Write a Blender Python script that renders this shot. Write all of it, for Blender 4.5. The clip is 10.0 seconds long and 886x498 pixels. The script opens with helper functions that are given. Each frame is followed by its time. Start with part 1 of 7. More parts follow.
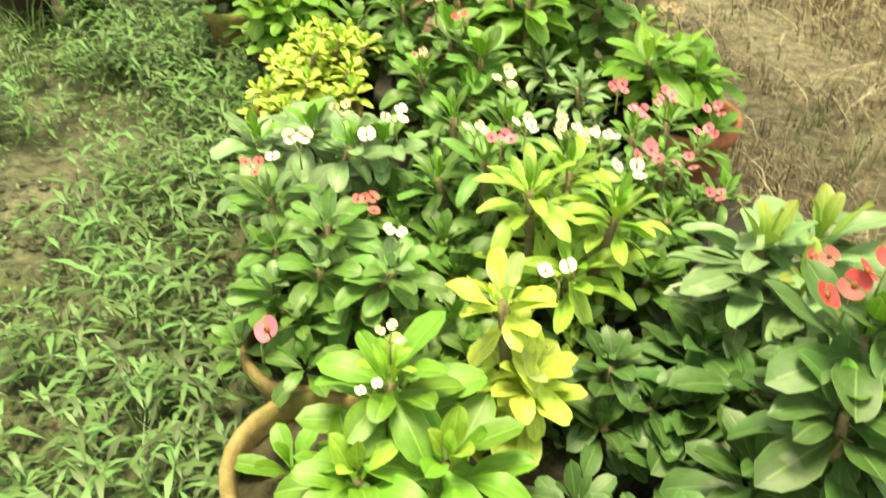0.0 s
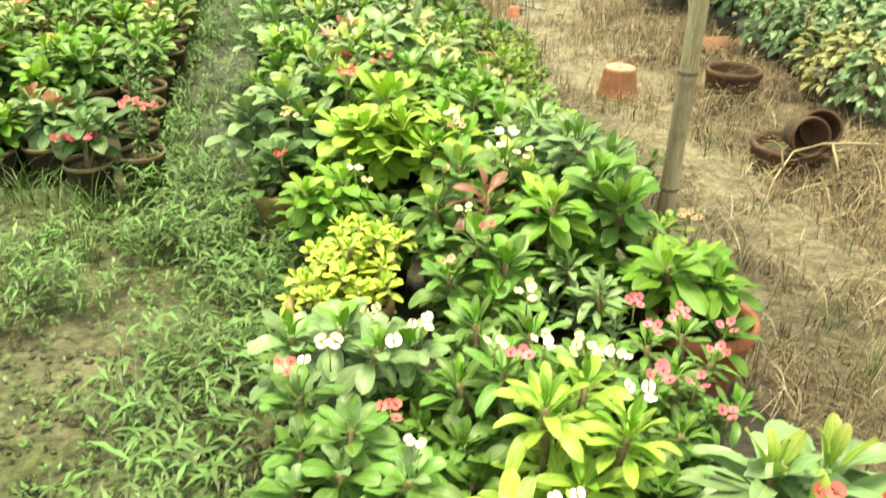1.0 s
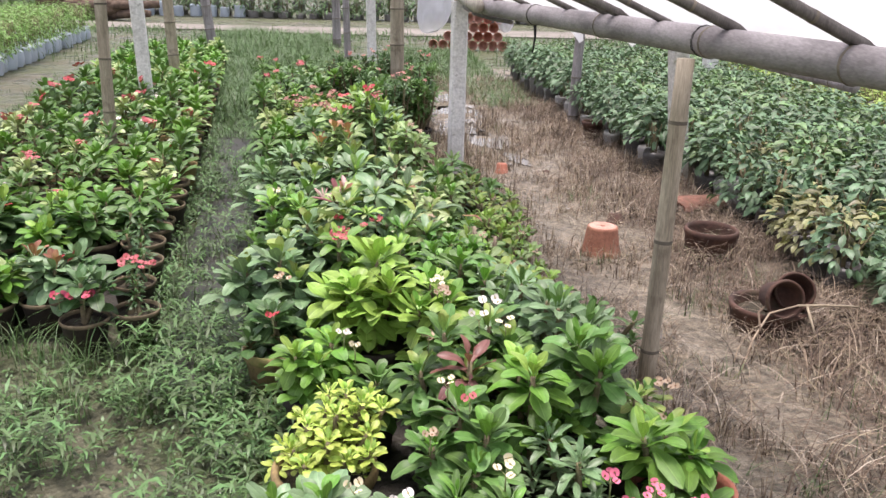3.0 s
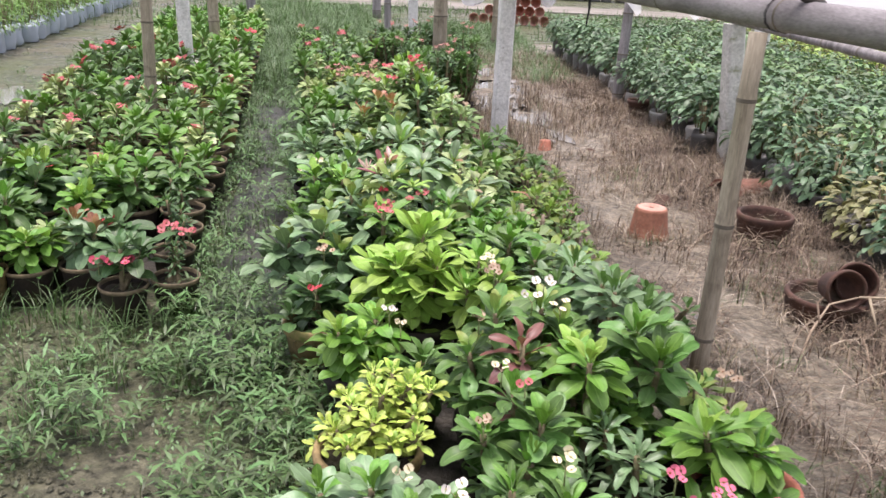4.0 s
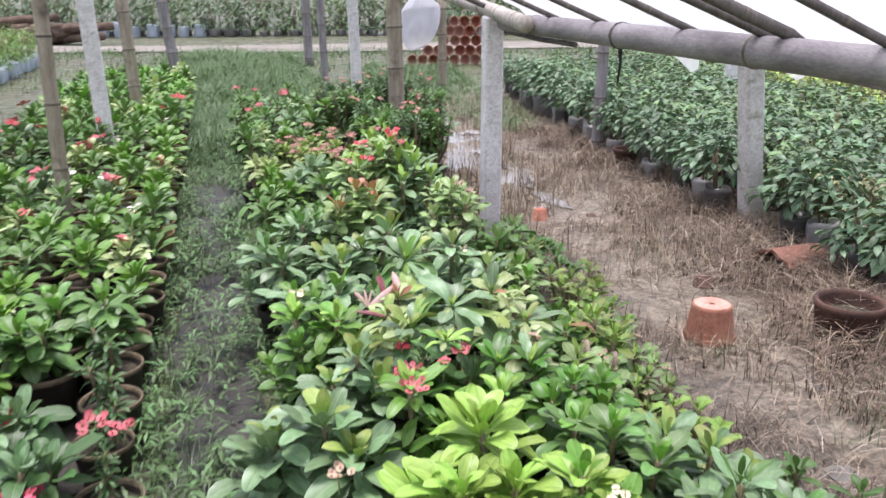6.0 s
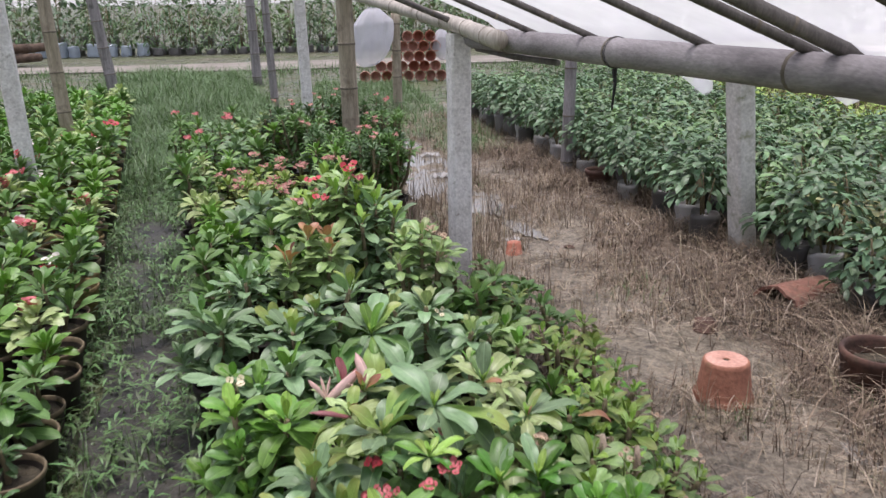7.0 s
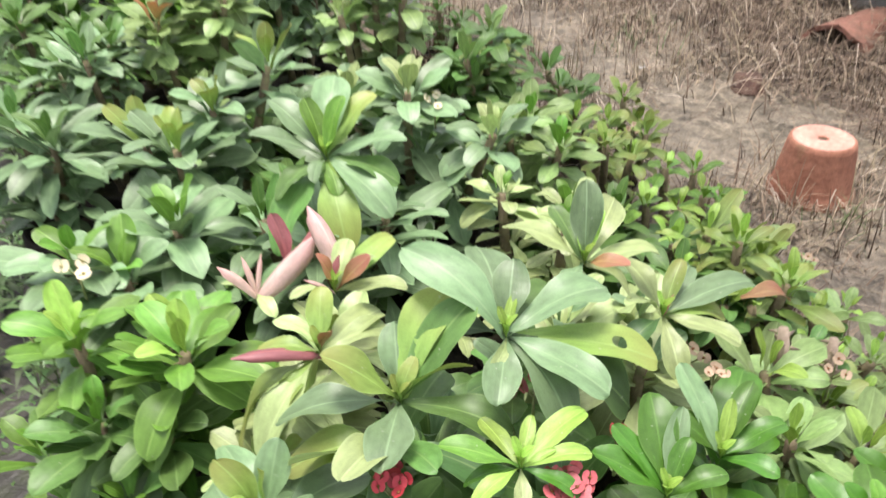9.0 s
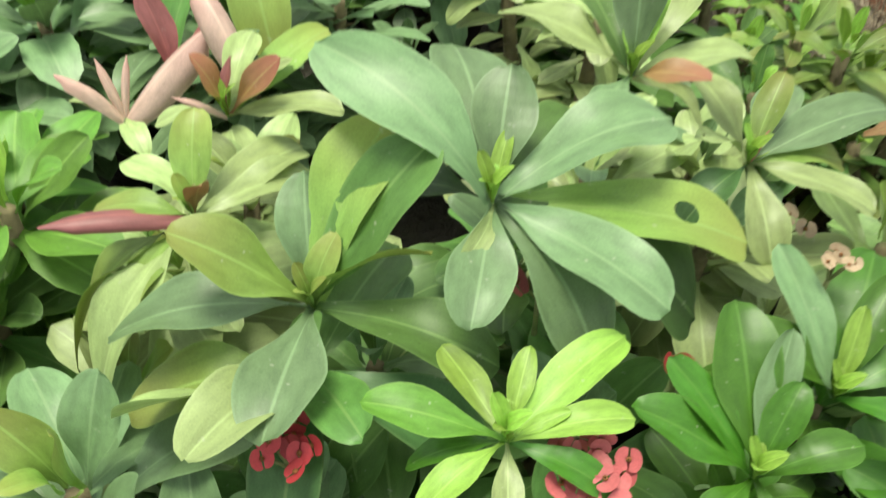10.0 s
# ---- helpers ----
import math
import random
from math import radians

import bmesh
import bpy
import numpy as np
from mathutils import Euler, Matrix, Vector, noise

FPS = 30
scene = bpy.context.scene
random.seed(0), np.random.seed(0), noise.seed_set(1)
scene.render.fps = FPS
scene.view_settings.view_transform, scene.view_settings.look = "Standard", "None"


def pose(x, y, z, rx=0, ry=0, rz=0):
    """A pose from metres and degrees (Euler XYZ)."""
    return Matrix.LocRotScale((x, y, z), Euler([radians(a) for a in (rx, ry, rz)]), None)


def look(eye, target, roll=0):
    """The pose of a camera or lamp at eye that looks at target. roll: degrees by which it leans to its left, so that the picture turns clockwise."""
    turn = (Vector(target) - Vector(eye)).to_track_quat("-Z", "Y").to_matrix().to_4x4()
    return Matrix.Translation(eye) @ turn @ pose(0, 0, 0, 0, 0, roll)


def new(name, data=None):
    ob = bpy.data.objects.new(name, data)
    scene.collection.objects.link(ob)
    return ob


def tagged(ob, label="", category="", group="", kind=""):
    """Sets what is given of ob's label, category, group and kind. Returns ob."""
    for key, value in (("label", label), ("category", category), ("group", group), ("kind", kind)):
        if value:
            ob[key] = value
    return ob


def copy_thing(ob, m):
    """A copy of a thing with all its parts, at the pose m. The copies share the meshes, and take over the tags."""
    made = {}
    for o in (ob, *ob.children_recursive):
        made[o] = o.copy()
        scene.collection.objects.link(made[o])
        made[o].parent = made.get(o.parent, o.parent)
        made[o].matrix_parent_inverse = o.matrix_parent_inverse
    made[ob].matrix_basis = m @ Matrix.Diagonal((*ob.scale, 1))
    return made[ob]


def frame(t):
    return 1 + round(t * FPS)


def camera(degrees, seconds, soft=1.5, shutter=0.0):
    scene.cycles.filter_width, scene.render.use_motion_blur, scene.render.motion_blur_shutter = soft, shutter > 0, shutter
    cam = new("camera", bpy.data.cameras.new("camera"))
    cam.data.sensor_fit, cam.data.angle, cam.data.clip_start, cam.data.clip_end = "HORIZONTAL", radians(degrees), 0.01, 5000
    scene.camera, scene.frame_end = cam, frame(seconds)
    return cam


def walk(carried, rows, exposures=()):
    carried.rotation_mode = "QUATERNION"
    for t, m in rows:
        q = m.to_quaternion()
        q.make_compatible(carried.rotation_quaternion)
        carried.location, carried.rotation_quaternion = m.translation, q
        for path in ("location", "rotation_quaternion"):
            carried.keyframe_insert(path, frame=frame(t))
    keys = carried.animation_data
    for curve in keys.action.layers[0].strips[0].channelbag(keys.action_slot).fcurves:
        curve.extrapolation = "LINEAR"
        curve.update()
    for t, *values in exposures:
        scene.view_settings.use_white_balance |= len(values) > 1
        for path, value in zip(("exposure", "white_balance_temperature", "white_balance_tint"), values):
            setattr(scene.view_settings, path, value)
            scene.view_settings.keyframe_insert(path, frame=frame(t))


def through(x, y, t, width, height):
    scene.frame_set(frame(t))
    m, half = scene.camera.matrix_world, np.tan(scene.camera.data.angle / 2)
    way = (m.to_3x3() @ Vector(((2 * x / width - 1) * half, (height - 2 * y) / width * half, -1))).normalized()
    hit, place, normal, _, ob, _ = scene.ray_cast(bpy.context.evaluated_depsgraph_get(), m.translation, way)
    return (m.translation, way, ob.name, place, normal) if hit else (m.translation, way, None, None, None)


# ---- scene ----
cam = camera(56.1, 10.0, 1.5, 0.35)
PATH = [
    (0, (0.324, 1.813, 1.112), (0.346, 3.395, -0.112), 0.3),
    (0.5, (0.318, 1.802, 1.182), (0.257, 3.481, 0.097), 0.6),
    (1, (0.343, 1.807, 1.246), (0.277, 3.574, 0.313), 0.9),
    (1.5, (0.367, 1.791, 1.3), (0.316, 3.625, 0.503), 1.0),
    (2, (0.378, 1.777, 1.325), (0.328, 3.655, 0.638), 1.2),
    (3.3, (0.353, 1.763, 1.353), (0.282, 3.66, 0.722), 1.8),
    (3.5, (0.344, 1.775, 1.343), (0.25, 3.665, 0.695), 2.1),
    (4, (0.301, 1.853, 1.318), (0.172, 3.727, 0.63), 2.7),
    (4.5, (0.196, 2.018, 1.305), (0.05, 3.881, 0.594), 3.0),
    (5, (0.065, 2.254, 1.307), (-0.046, 4.118, 0.59), 1.3),
    (5.5, (-0.002, 2.522, 1.324), (-0.047, 4.407, 0.656), 0.3),
    (6, (-0.037, 2.782, 1.357), (-0.019, 4.686, 0.747), -0.3),
    (6.2, (-0.058, 2.882, 1.348), (0.005, 4.789, 0.752), -1.1),
    (7.3, (-0.073, 3.439, 1.344), (0.054, 5.349, 0.764), -0.9),
    (7.5, (-0.077, 3.54, 1.345), (0.012, 5.442, 0.734), -0.6),
    (8, (-0.121, 3.77, 1.289), (-0.012, 5.624, 0.548), -1.4),
    (8.5, (-0.191, 4.025, 1.182), (0.04, 5.784, 0.258), -2.7),
    (9, (-0.166, 4.233, 1.054), (0.145, 5.859, -0.067), -1.2),
    (9.5, (-0.1, 4.41, 0.937), (0.2, 5.908, -0.354), -0.4),
    (10, (-0.075, 4.494, 0.855), (0.142, 5.854, -0.596), -1.4),
]

EXPOSURES = [
    (0.0, 1.05, 11200, -14), (0.5, 1.12, 11000, -13), (1.0, 1.15, 10300, -13), (1.5, 1.14, 9200, -1), (2.0, 1.0, 7500, 13), (3.5, 0.37, 6500, 24),
    (4.5, 0.66, 6400, 25), (5.5, 0.82, 6150, 26), (6.0, 0.5, 6150, 25), (7.5, -0.04, 6400, 23), (8.0, 0.4, 6500, 23), (8.5, 0.62, 6600, 22), (9.0, 0.66, 6600, 18), (10.0, 0.29, 7200, -3),
]
walk(cam, [(t, look(eye, target, roll)) for t, eye, target, roll in PATH], EXPOSURES)

# ---- daylight: bright overcast ----
world = bpy.data.worlds.new("overcast_sky")
scene.world = world
world.use_nodes = True
wn, wl = world.node_tree.nodes, world.node_tree.links
wn.clear()
sky = wn.new("ShaderNodeTexSky")
sky.sky_type, sky.sun_disc = "NISHITA", False
sky.sun_elevation, sky.sun_rotation = radians(83), radians(-30)
sky_bg, cloud_bg, both, wout = (wn.new(k) for k in ("ShaderNodeBackground", "ShaderNodeBackground", "ShaderNodeAddShader", "ShaderNodeOutputWorld"))
sky_bg.inputs["Strength"].default_value = 0.05
cloud_bg.inputs["Color"].default_value = (0.95, 0.98, 1.0, 1)
cloud_bg.inputs["Strength"].default_value = 0.62
wl.new(sky.outputs[0], sky_bg.inputs[0])
wl.new(sky_bg.outputs[0], both.inputs[0])
wl.new(cloud_bg.outputs[0], both.inputs[1])
wl.new(both.outputs[0], wout.inputs[0])
sun = new("sun", bpy.data.lights.new("sun", "SUN"))
sun.data.energy, sun.data.angle, sun.data.color = 3.8, radians(22), (1.0, 0.97, 0.9)
sun.matrix_world = look((0, 0, 30), (2, -3, 0))


# ---- materials ----
def material(name):
    m = bpy.data.materials.new(name)
    m.use_nodes = True
    t = m.node_tree
    return m, t, t.nodes["Principled BSDF"], t.nodes["Material Output"]


def node(t, kind, **inputs):
    n = t.nodes.new(kind)
    for k, v in inputs.items():
        n.inputs[k.replace("_", " ")].default_value = v
    return n


def noise_tex(t, scale, detail=4.0, coord="Object", rough=0.6, stretch=None):
    c = t.nodes.new("ShaderNodeTexCoord")
    n = node(t, "ShaderNodeTexNoise", Scale=scale, Detail=detail, Roughness=rough)
    src = c.outputs[coord]
    if stretch:
        mp = t.nodes.new("ShaderNodeMapping")
        mp.inputs["Scale"].default_value = stretch
        t.links.new(src, mp.inputs[0])
        src = mp.outputs[0]
    t.links.new(src, n.inputs["Vector"])
    return n


def ramp(t, src, stops):
    r = t.nodes.new("ShaderNodeValToRGB")
    e = r.color_ramp.elements
    while len(e) < len(stops):
        e.new(0.5)
    for el, (p, c) in zip(e, stops):
        el.position, el.color = p, (*c, 1)
    t.links.new(src, r.inputs[0])
    return r


def mix(t, fac, a, b, blend="MIX"):
    n = t.nodes.new("ShaderNodeMix")
    n.data_type, n.blend_type = "RGBA", blend
    for sock, v in ((n.inputs[0], fac), (n.inputs[6], a), (n.inputs[7], b)):
        if isinstance(v, (int, float)):
            sock.default_value = v
        elif isinstance(v, tuple):
            sock.default_value = (*v, 1)
        else:
            t.links.new(v, sock)
    return n.outputs[2]


def bump(t, b, src, strength=0.4, distance=0.01):
    n = node(t, "ShaderNodeBump", Strength=strength, Distance=distance)
    t.links.new(src, n.inputs["Height"])
    t.links.new(n.outputs[0], b.inputs["Normal"])


def mottled(name, dark, light, scale=8.0, fine=60.0, rough=0.8, stains=None, relief=0.4, depth=0.006, coord="Object", stretch=None):
    """A weathered surface: two colours at a broad scale, fine grain, optional stains of a third."""
    m, t, b, _ = material(name)
    big = noise_tex(t, scale, 5, coord, stretch=stretch)
    col = ramp(t, big.outputs[0], [(0.32, dark), (0.68, light)]).outputs[0]
    small = noise_tex(t, fine, 3, coord, stretch=stretch)
    grain = ramp(t, small.outputs[0], [(0.25, (0.62, 0.62, 0.62)), (0.75, (1.2, 1.2, 1.2))]).outputs[0]
    col = mix(t, 0.8, col, grain, "MULTIPLY")
    if stains:
        third, amount, size = stains
        st = noise_tex(t, size, 4, coord)
        f = ramp(t, st.outputs[0], [(0.62 - amount, (0, 0, 0)), (0.78 - amount, (1, 1, 1))]).outputs[0]
        col = mix(t, f, col, third)
    t.links.new(col, b.inputs["Base Color"])
    b.inputs["Roughness"].default_value = rough
    bump(t, b, small.outputs[0], relief, depth)
    return m


def leaf_material(name, colour, rib=(0.35, 0.45, 0.18), tip=None, gloss=0.47, vary=0.32, per_object=True, ribbed=True):
    """A living leaf: pale midrib, side veins, mottling, light shining through."""
    m, t, b, out = material(name)
    c = t.nodes.new("ShaderNodeTexCoord")
    sep = t.nodes.new("ShaderNodeSeparateXYZ")
    t.links.new(c.outputs["UV"], sep.inputs[0])
    mot = noise_tex(t, 4, 4, "UV")
    light = tuple(min(1, v * 1.45 + 0.01) for v in colour)
    dark = tuple(v * 0.62 for v in colour)
    col = ramp(t, mot.outputs[0], [(0.3, dark), (0.7, light)]).outputs[0]
    col = mix(t, 0.45, col, colour)
    if tip:
        f = node(t, "ShaderNodeMapRange", **{"From_Min": 0.45, "From_Max": 1.0, "To_Min": 0.0, "To_Max": 0.75})
        t.links.new(sep.outputs[1], f.inputs[0])
        col = mix(t, f.outputs[0], col, tip)
    rnd = t.nodes.new("ShaderNodeObjectInfo" if per_object else "ShaderNodeNewGeometry")
    src = rnd.outputs["Random"] if per_object else rnd.outputs["Random Per Island"]
    hsv = t.nodes.new("ShaderNodeHueSaturation")
    for sock, lo, hi in (("Hue", 0.5 - 0.045 * vary, 0.5 + 0.03 * vary), ("Value", 1 - 0.9 * vary, 1 + 0.9 * vary)):
        f = node(t, "ShaderNodeMapRange", **{"To_Min": lo, "To_Max": hi})
        t.links.new(src, f.inputs[0])
        t.links.new(f.outputs[0], hsv.inputs[sock])
    t.links.new(col, hsv.inputs["Color"])
    col = hsv.outputs[0]
    if ribbed:
        off = node(t, "ShaderNodeMath")
        off.operation = "SUBTRACT"
        off.inputs[1].default_value = 0.5
        t.links.new(sep.outputs[0], off.inputs[0])
        ab = t.nodes.new("ShaderNodeMath")
        ab.operation = "ABSOLUTE"
        t.links.new(off.outputs[0], ab.inputs[0])
        f = node(t, "ShaderNodeMapRange", **{"From_Min": 0.012, "From_Max": 0.034, "To_Min": 0.62, "To_Max": 0.0})
        t.links.new(ab.outputs[0], f.inputs[0])
        ribc = tuple(0.35 * r + 0.65 * v for r, v in zip(rib, light))
        col = mix(t, f.outputs[0], col, ribc)
        rim = node(t, "ShaderNodeMapRange", **{"From_Min": 0.455, "From_Max": 0.495, "To_Min": 0.0, "To_Max": 0.4})
        t.links.new(ab.outputs[0], rim.inputs[0])
        col = mix(t, rim.outputs[0], col, ribc)
        fine = noise_tex(t, 38, 5, "UV", 0.7, (1, 2.2, 1))
        col = mix(t, 0.55, col, ramp(t, fine.outputs[0], [(0.3, (0.72, 0.72, 0.72)), (0.7, (1.25, 1.25, 1.25))]).outputs[0], "MULTIPLY")
        dust = noise_tex(t, 16, 2, "Object", 0.5)
        col = mix(t, ramp(t, dust.outputs[0], [(0.70, (0, 0, 0)), (0.78, (0.4, 0.4, 0.4))]).outputs[0], col, (0.5, 0.5, 0.42))
        wv = t.nodes.new("ShaderNodeTexWave")
        wv.inputs["Scale"].default_value, wv.inputs["Distortion"].default_value = 3.2, 1.5
        mp = t.nodes.new("ShaderNodeMapping")
        mp.inputs["Rotation"].default_value = (0, 0, radians(90))
        t.links.new(c.outputs["UV"], mp.inputs[0])
        t.links.new(mp.outputs[0], wv.inputs[0])
        bump(t, b, wv.outputs[1], 0.025, 0.003)
    t.links.new(col, b.inputs["Base Color"])
    b.inputs["Roughness"].default_value = gloss
    b.inputs["Specular IOR Level"].default_value = 0.5
    tr = t.nodes.new("ShaderNodeBsdfTranslucent")
    t.links.new(mix(t, 0.6, col, (1.0, 1.0, 0.45), "MULTIPLY"), tr.inputs[0])
    ms = t.nodes.new("ShaderNodeMixShader")
    ms.inputs[0].default_value = 0.13
    t.links.new(b.outputs[0], ms.inputs[1])
    t.links.new(tr.outputs[0], ms.inputs[2])
    t.links.new(ms.outputs[0], out.inputs[0])
    return m


def petal_material(name, colour, eye=0.45):
    m, t, b, out = material(name)
    rnd = t.nodes.new("ShaderNodeObjectInfo")
    hsv = t.nodes.new("ShaderNodeHueSaturation")
    f = node(t, "ShaderNodeMapRange", **{"To_Min": 0.8, "To_Max": 1.15})
    t.links.new(rnd.outputs["Random"], f.inputs[0])
    t.links.new(f.outputs[0], hsv.inputs["Value"])
    n = noise_tex(t, 6, 3, "Generated")
    col = ramp(t, n.outputs[0], [(0.3, tuple(v * 0.8 for v in colour)), (0.7, colour)]).outputs[0]
    c = t.nodes.new("ShaderNodeTexCoord")
    far = t.nodes.new("ShaderNodeVectorMath")
    far.operation = "DISTANCE"
    far.inputs[1].default_value = (0.5, 0.5, 0.2)
    t.links.new(c.outputs["Generated"], far.inputs[0])
    ring = ramp(t, far.outputs["Value"], [(0.10, (0.6, 0.6, 0.6)), (0.24, (0, 0, 0))]).outputs[0]
    col = mix(t, ring, col, tuple(v * eye for v in colour))
    t.links.new(col, hsv.inputs["Color"])
    t.links.new(hsv.outputs[0], b.inputs["Base Color"])
    b.inputs["Roughness"].default_value = 0.55
    return m


SHADES = {
    "dark": dict(colour=(0.058, 0.132, 0.036)),
    "mid": dict(colour=(0.104, 0.222, 0.05)),
    "blue": dict(colour=(0.178, 0.292, 0.138), rib=(0.36, 0.46, 0.27), gloss=0.42),
    "fresh": dict(colour=(0.058, 0.165, 0.014), rib=(0.2, 0.36, 0.08), gloss=0.4),
    "lime": dict(colour=(0.265, 0.44, 0.075), rib=(0.5, 0.6, 0.2)),
    "bright": dict(colour=(0.118, 0.272, 0.034), rib=(0.4, 0.55, 0.15)),
    "yellow": dict(colour=(0.43, 0.56, 0.105), rib=(0.6, 0.62, 0.2)),
    "pale": dict(colour=(0.345, 0.445, 0.18), rib=(0.5, 0.58, 0.3), gloss=0.42),
    "sage": dict(colour=(0.225, 0.345, 0.115), rib=(0.42, 0.52, 0.24)),
    "olive": dict(colour=(0.215, 0.345, 0.075), tip=(0.30, 0.31, 0.08)),
    "bronze": dict(colour=(0.34, 0.20, 0.08), tip=(0.42, 0.14, 0.10)),
    "pink": dict(colour=(0.64, 0.45, 0.39), rib=(0.64, 0.48, 0.42), tip=(0.62, 0.33, 0.31), vary=0.15),
    "maroon": dict(colour=(0.20, 0.085, 0.065), rib=(0.3, 0.12, 0.1)),
    "red": dict(colour=(0.34, 0.12, 0.115), rib=(0.35, 0.12, 0.1)),
}
LEAF = {k: leaf_material("leaf_" + k, **v) for k, v in SHADES.items()}
LEAVES = {k: leaf_material("leaves_" + k, per_object=False, **v) for k, v in SHADES.items() if k in ("dark", "mid", "blue", "lime", "bright", "pale", "olive", "yellow", "bronze", "red", "maroon", "fresh", "sage")}
FOLIAGE = leaf_material("foliage_shade_green", (0.115, 0.20, 0.10), vary=0.5, per_object=False)
FOLIAGE_MID = leaf_material("foliage_fresh_green", (0.14, 0.235, 0.09), vary=0.5, per_object=False)
FOLIAGE_LIME = leaf_material("foliage_lime", (0.27, 0.39, 0.07), vary=0.4, per_object=False)
FOLIAGE_HEDGE = leaf_material("foliage_hedge_green", (0.16, 0.30, 0.06), vary=0.5, per_object=False)
FOLIAGE_FADED = leaf_material("foliage_fading", (0.26, 0.26, 0.11), vary=0.5, per_object=False)
WEED = leaf_material("weed_green", (0.088, 0.165, 0.05), vary=0.7, per_object=False, ribbed=False)
GRASS = leaf_material("grass_green", (0.10, 0.178, 0.06), vary=0.45, per_object=False, ribbed=False)


def stalk_material(name, tones, rough=0.8):
    """Dry stalks that differ one from the next in tone."""
    m, t, b, _ = material(name)
    g = t.nodes.new("ShaderNodeNewGeometry")
    n = len(tones)
    col = ramp(t, g.outputs["Random Per Island"], [(k / (n - 1), c) for k, c in enumerate(tones)]).outputs[0]
    grain = noise_tex(t, 45, 3)
    col = mix(t, 0.7, col, ramp(t, grain.outputs[0], [(0.3, (0.6, 0.6, 0.6)), (0.7, (1.25, 1.25, 1.25))]).outputs[0], "MULTIPLY")
    t.links.new(col, b.inputs["Base Color"])
    b.inputs["Roughness"].default_value = rough
    return m


STRAW = stalk_material("dry_straw", [(0.06, 0.043, 0.03), (0.17, 0.12, 0.08), (0.29, 0.215, 0.145), (0.38, 0.295, 0.205), (0.23, 0.195, 0.11), (0.50, 0.405, 0.29)])
STRAW_ROTTEN = stalk_material("rotting_straw", [(0.028, 0.02, 0.013), (0.08, 0.052, 0.034), (0.14, 0.095, 0.064), (0.20, 0.145, 0.10)])
STRAW_PALE = stalk_material("bleached_straw", [(0.34, 0.27, 0.20), (0.52, 0.43, 0.33), (0.66, 0.58, 0.46)])
PETAL = {
    "red": petal_material("bract_red", (0.52, 0.045, 0.06)),
    "coral": petal_material("bract_coral", (0.57, 0.125, 0.135)),
    "salmon": petal_material("bract_salmon", (0.46, 0.20, 0.16)),
    "pink": petal_material("bract_pink", (0.72, 0.16, 0.25)),
    "rose": petal_material("bract_rose", (0.58, 0.075, 0.13)),
    "white": petal_material("bract_white", (0.80, 0.74, 0.67), 0.75),
    "cream": petal_material("bract_cream", (0.78, 0.70, 0.46), 0.75),
    "dry": petal_material("bract_withered", (0.50, 0.36, 0.24)),
}
CENTRE = mottled("flower_centre", (0.22, 0.06, 0.03), (0.42, 0.20, 0.06), 40, 90, 0.7)
CENTRE_PALE = mottled("pale_flower_centre", (0.45, 0.36, 0.12), (0.7, 0.6, 0.3), 40, 90, 0.7)
STEM = mottled("thorny_stem", (0.13, 0.10, 0.06), (0.25, 0.21, 0.11), 30, 90, 0.85, ((0.14, 0.2, 0.06), 0.02, 12))
BARE_STEM = mottled("tan_thorny_stem", (0.24, 0.17, 0.12), (0.46, 0.36, 0.27), 30, 90, 0.85)
STALK = mottled("green_stalk", (0.16, 0.22, 0.06), (0.3, 0.3, 0.14), 30, 90, 0.7)
TERRACOTTA = mottled("weathered_terracotta", (0.26, 0.105, 0.062), (0.42, 0.19, 0.12), 7, 70, 0.85, ((0.15, 0.12, 0.06), 0.06, 9))
TERRACOTTA_CLEAN = mottled("red_terracotta", (0.34, 0.11, 0.065), (0.50, 0.21, 0.14), 7, 70, 0.85)
TERRACOTTA_RED = mottled("dusty_red_terracotta", (0.16, 0.07, 0.047), (0.28, 0.13, 0.09), 7, 70, 0.85, ((0.13, 0.075, 0.05), 0.06, 6))
TERRACOTTA_STAINED = mottled("damp_stained_terracotta", (0.05, 0.027, 0.019), (0.14, 0.066, 0.044), 7, 70, 0.85, ((0.065, 0.05, 0.028), 0.12, 6))
TERRACOTTA_PALE = mottled("worn_pale_terracotta", (0.46, 0.23, 0.17), (0.62, 0.36, 0.28), 12, 80, 0.9)
TERRACOTTA_MOSS = mottled("mossy_terracotta", (0.20, 0.15, 0.06), (0.36, 0.25, 0.12), 9, 70, 0.9, ((0.13, 0.16, 0.035), 0.12, 8))
# Clay colour lowered to hold the shade of overhanging leaves; green moss stains over it.
TERRACOTTA_SHADE = mottled("shade_dark_terracotta", (0.016, 0.012, 0.010), (0.05, 0.034, 0.024), 8, 60, 0.8, ((0.06, 0.075, 0.025), 0.08, 9))
TERRACOTTA_RIM = mottled("worn_mossy_rim", (0.10, 0.08, 0.045), (0.23, 0.175, 0.105), 14, 70, 0.85, ((0.13, 0.14, 0.05), 0.06, 9))
SOIL = mottled("potting_soil", (0.032, 0.027, 0.017), (0.085, 0.07, 0.042), 25, 120, 0.95, ((0.10, 0.13, 0.035), 0.03, 12), 0.9, 0.01)
BAMBOO = mottled("weathered_bamboo", (0.24, 0.195, 0.135), (0.46, 0.40, 0.30), 5, 40, 0.7, ((0.13, 0.10, 0.07), 0.07, 7), 0.3, 0.003, stretch=(6, 6, 0.6))
BARK = mottled("rough_bark", (0.07, 0.045, 0.032), (0.2, 0.14, 0.10), 6, 40, 0.95, None, 0.9, 0.02)
BAMBOO_RING = mottled("bamboo_joint", (0.09, 0.075, 0.055), (0.2, 0.17, 0.13), 12, 60, 0.85)
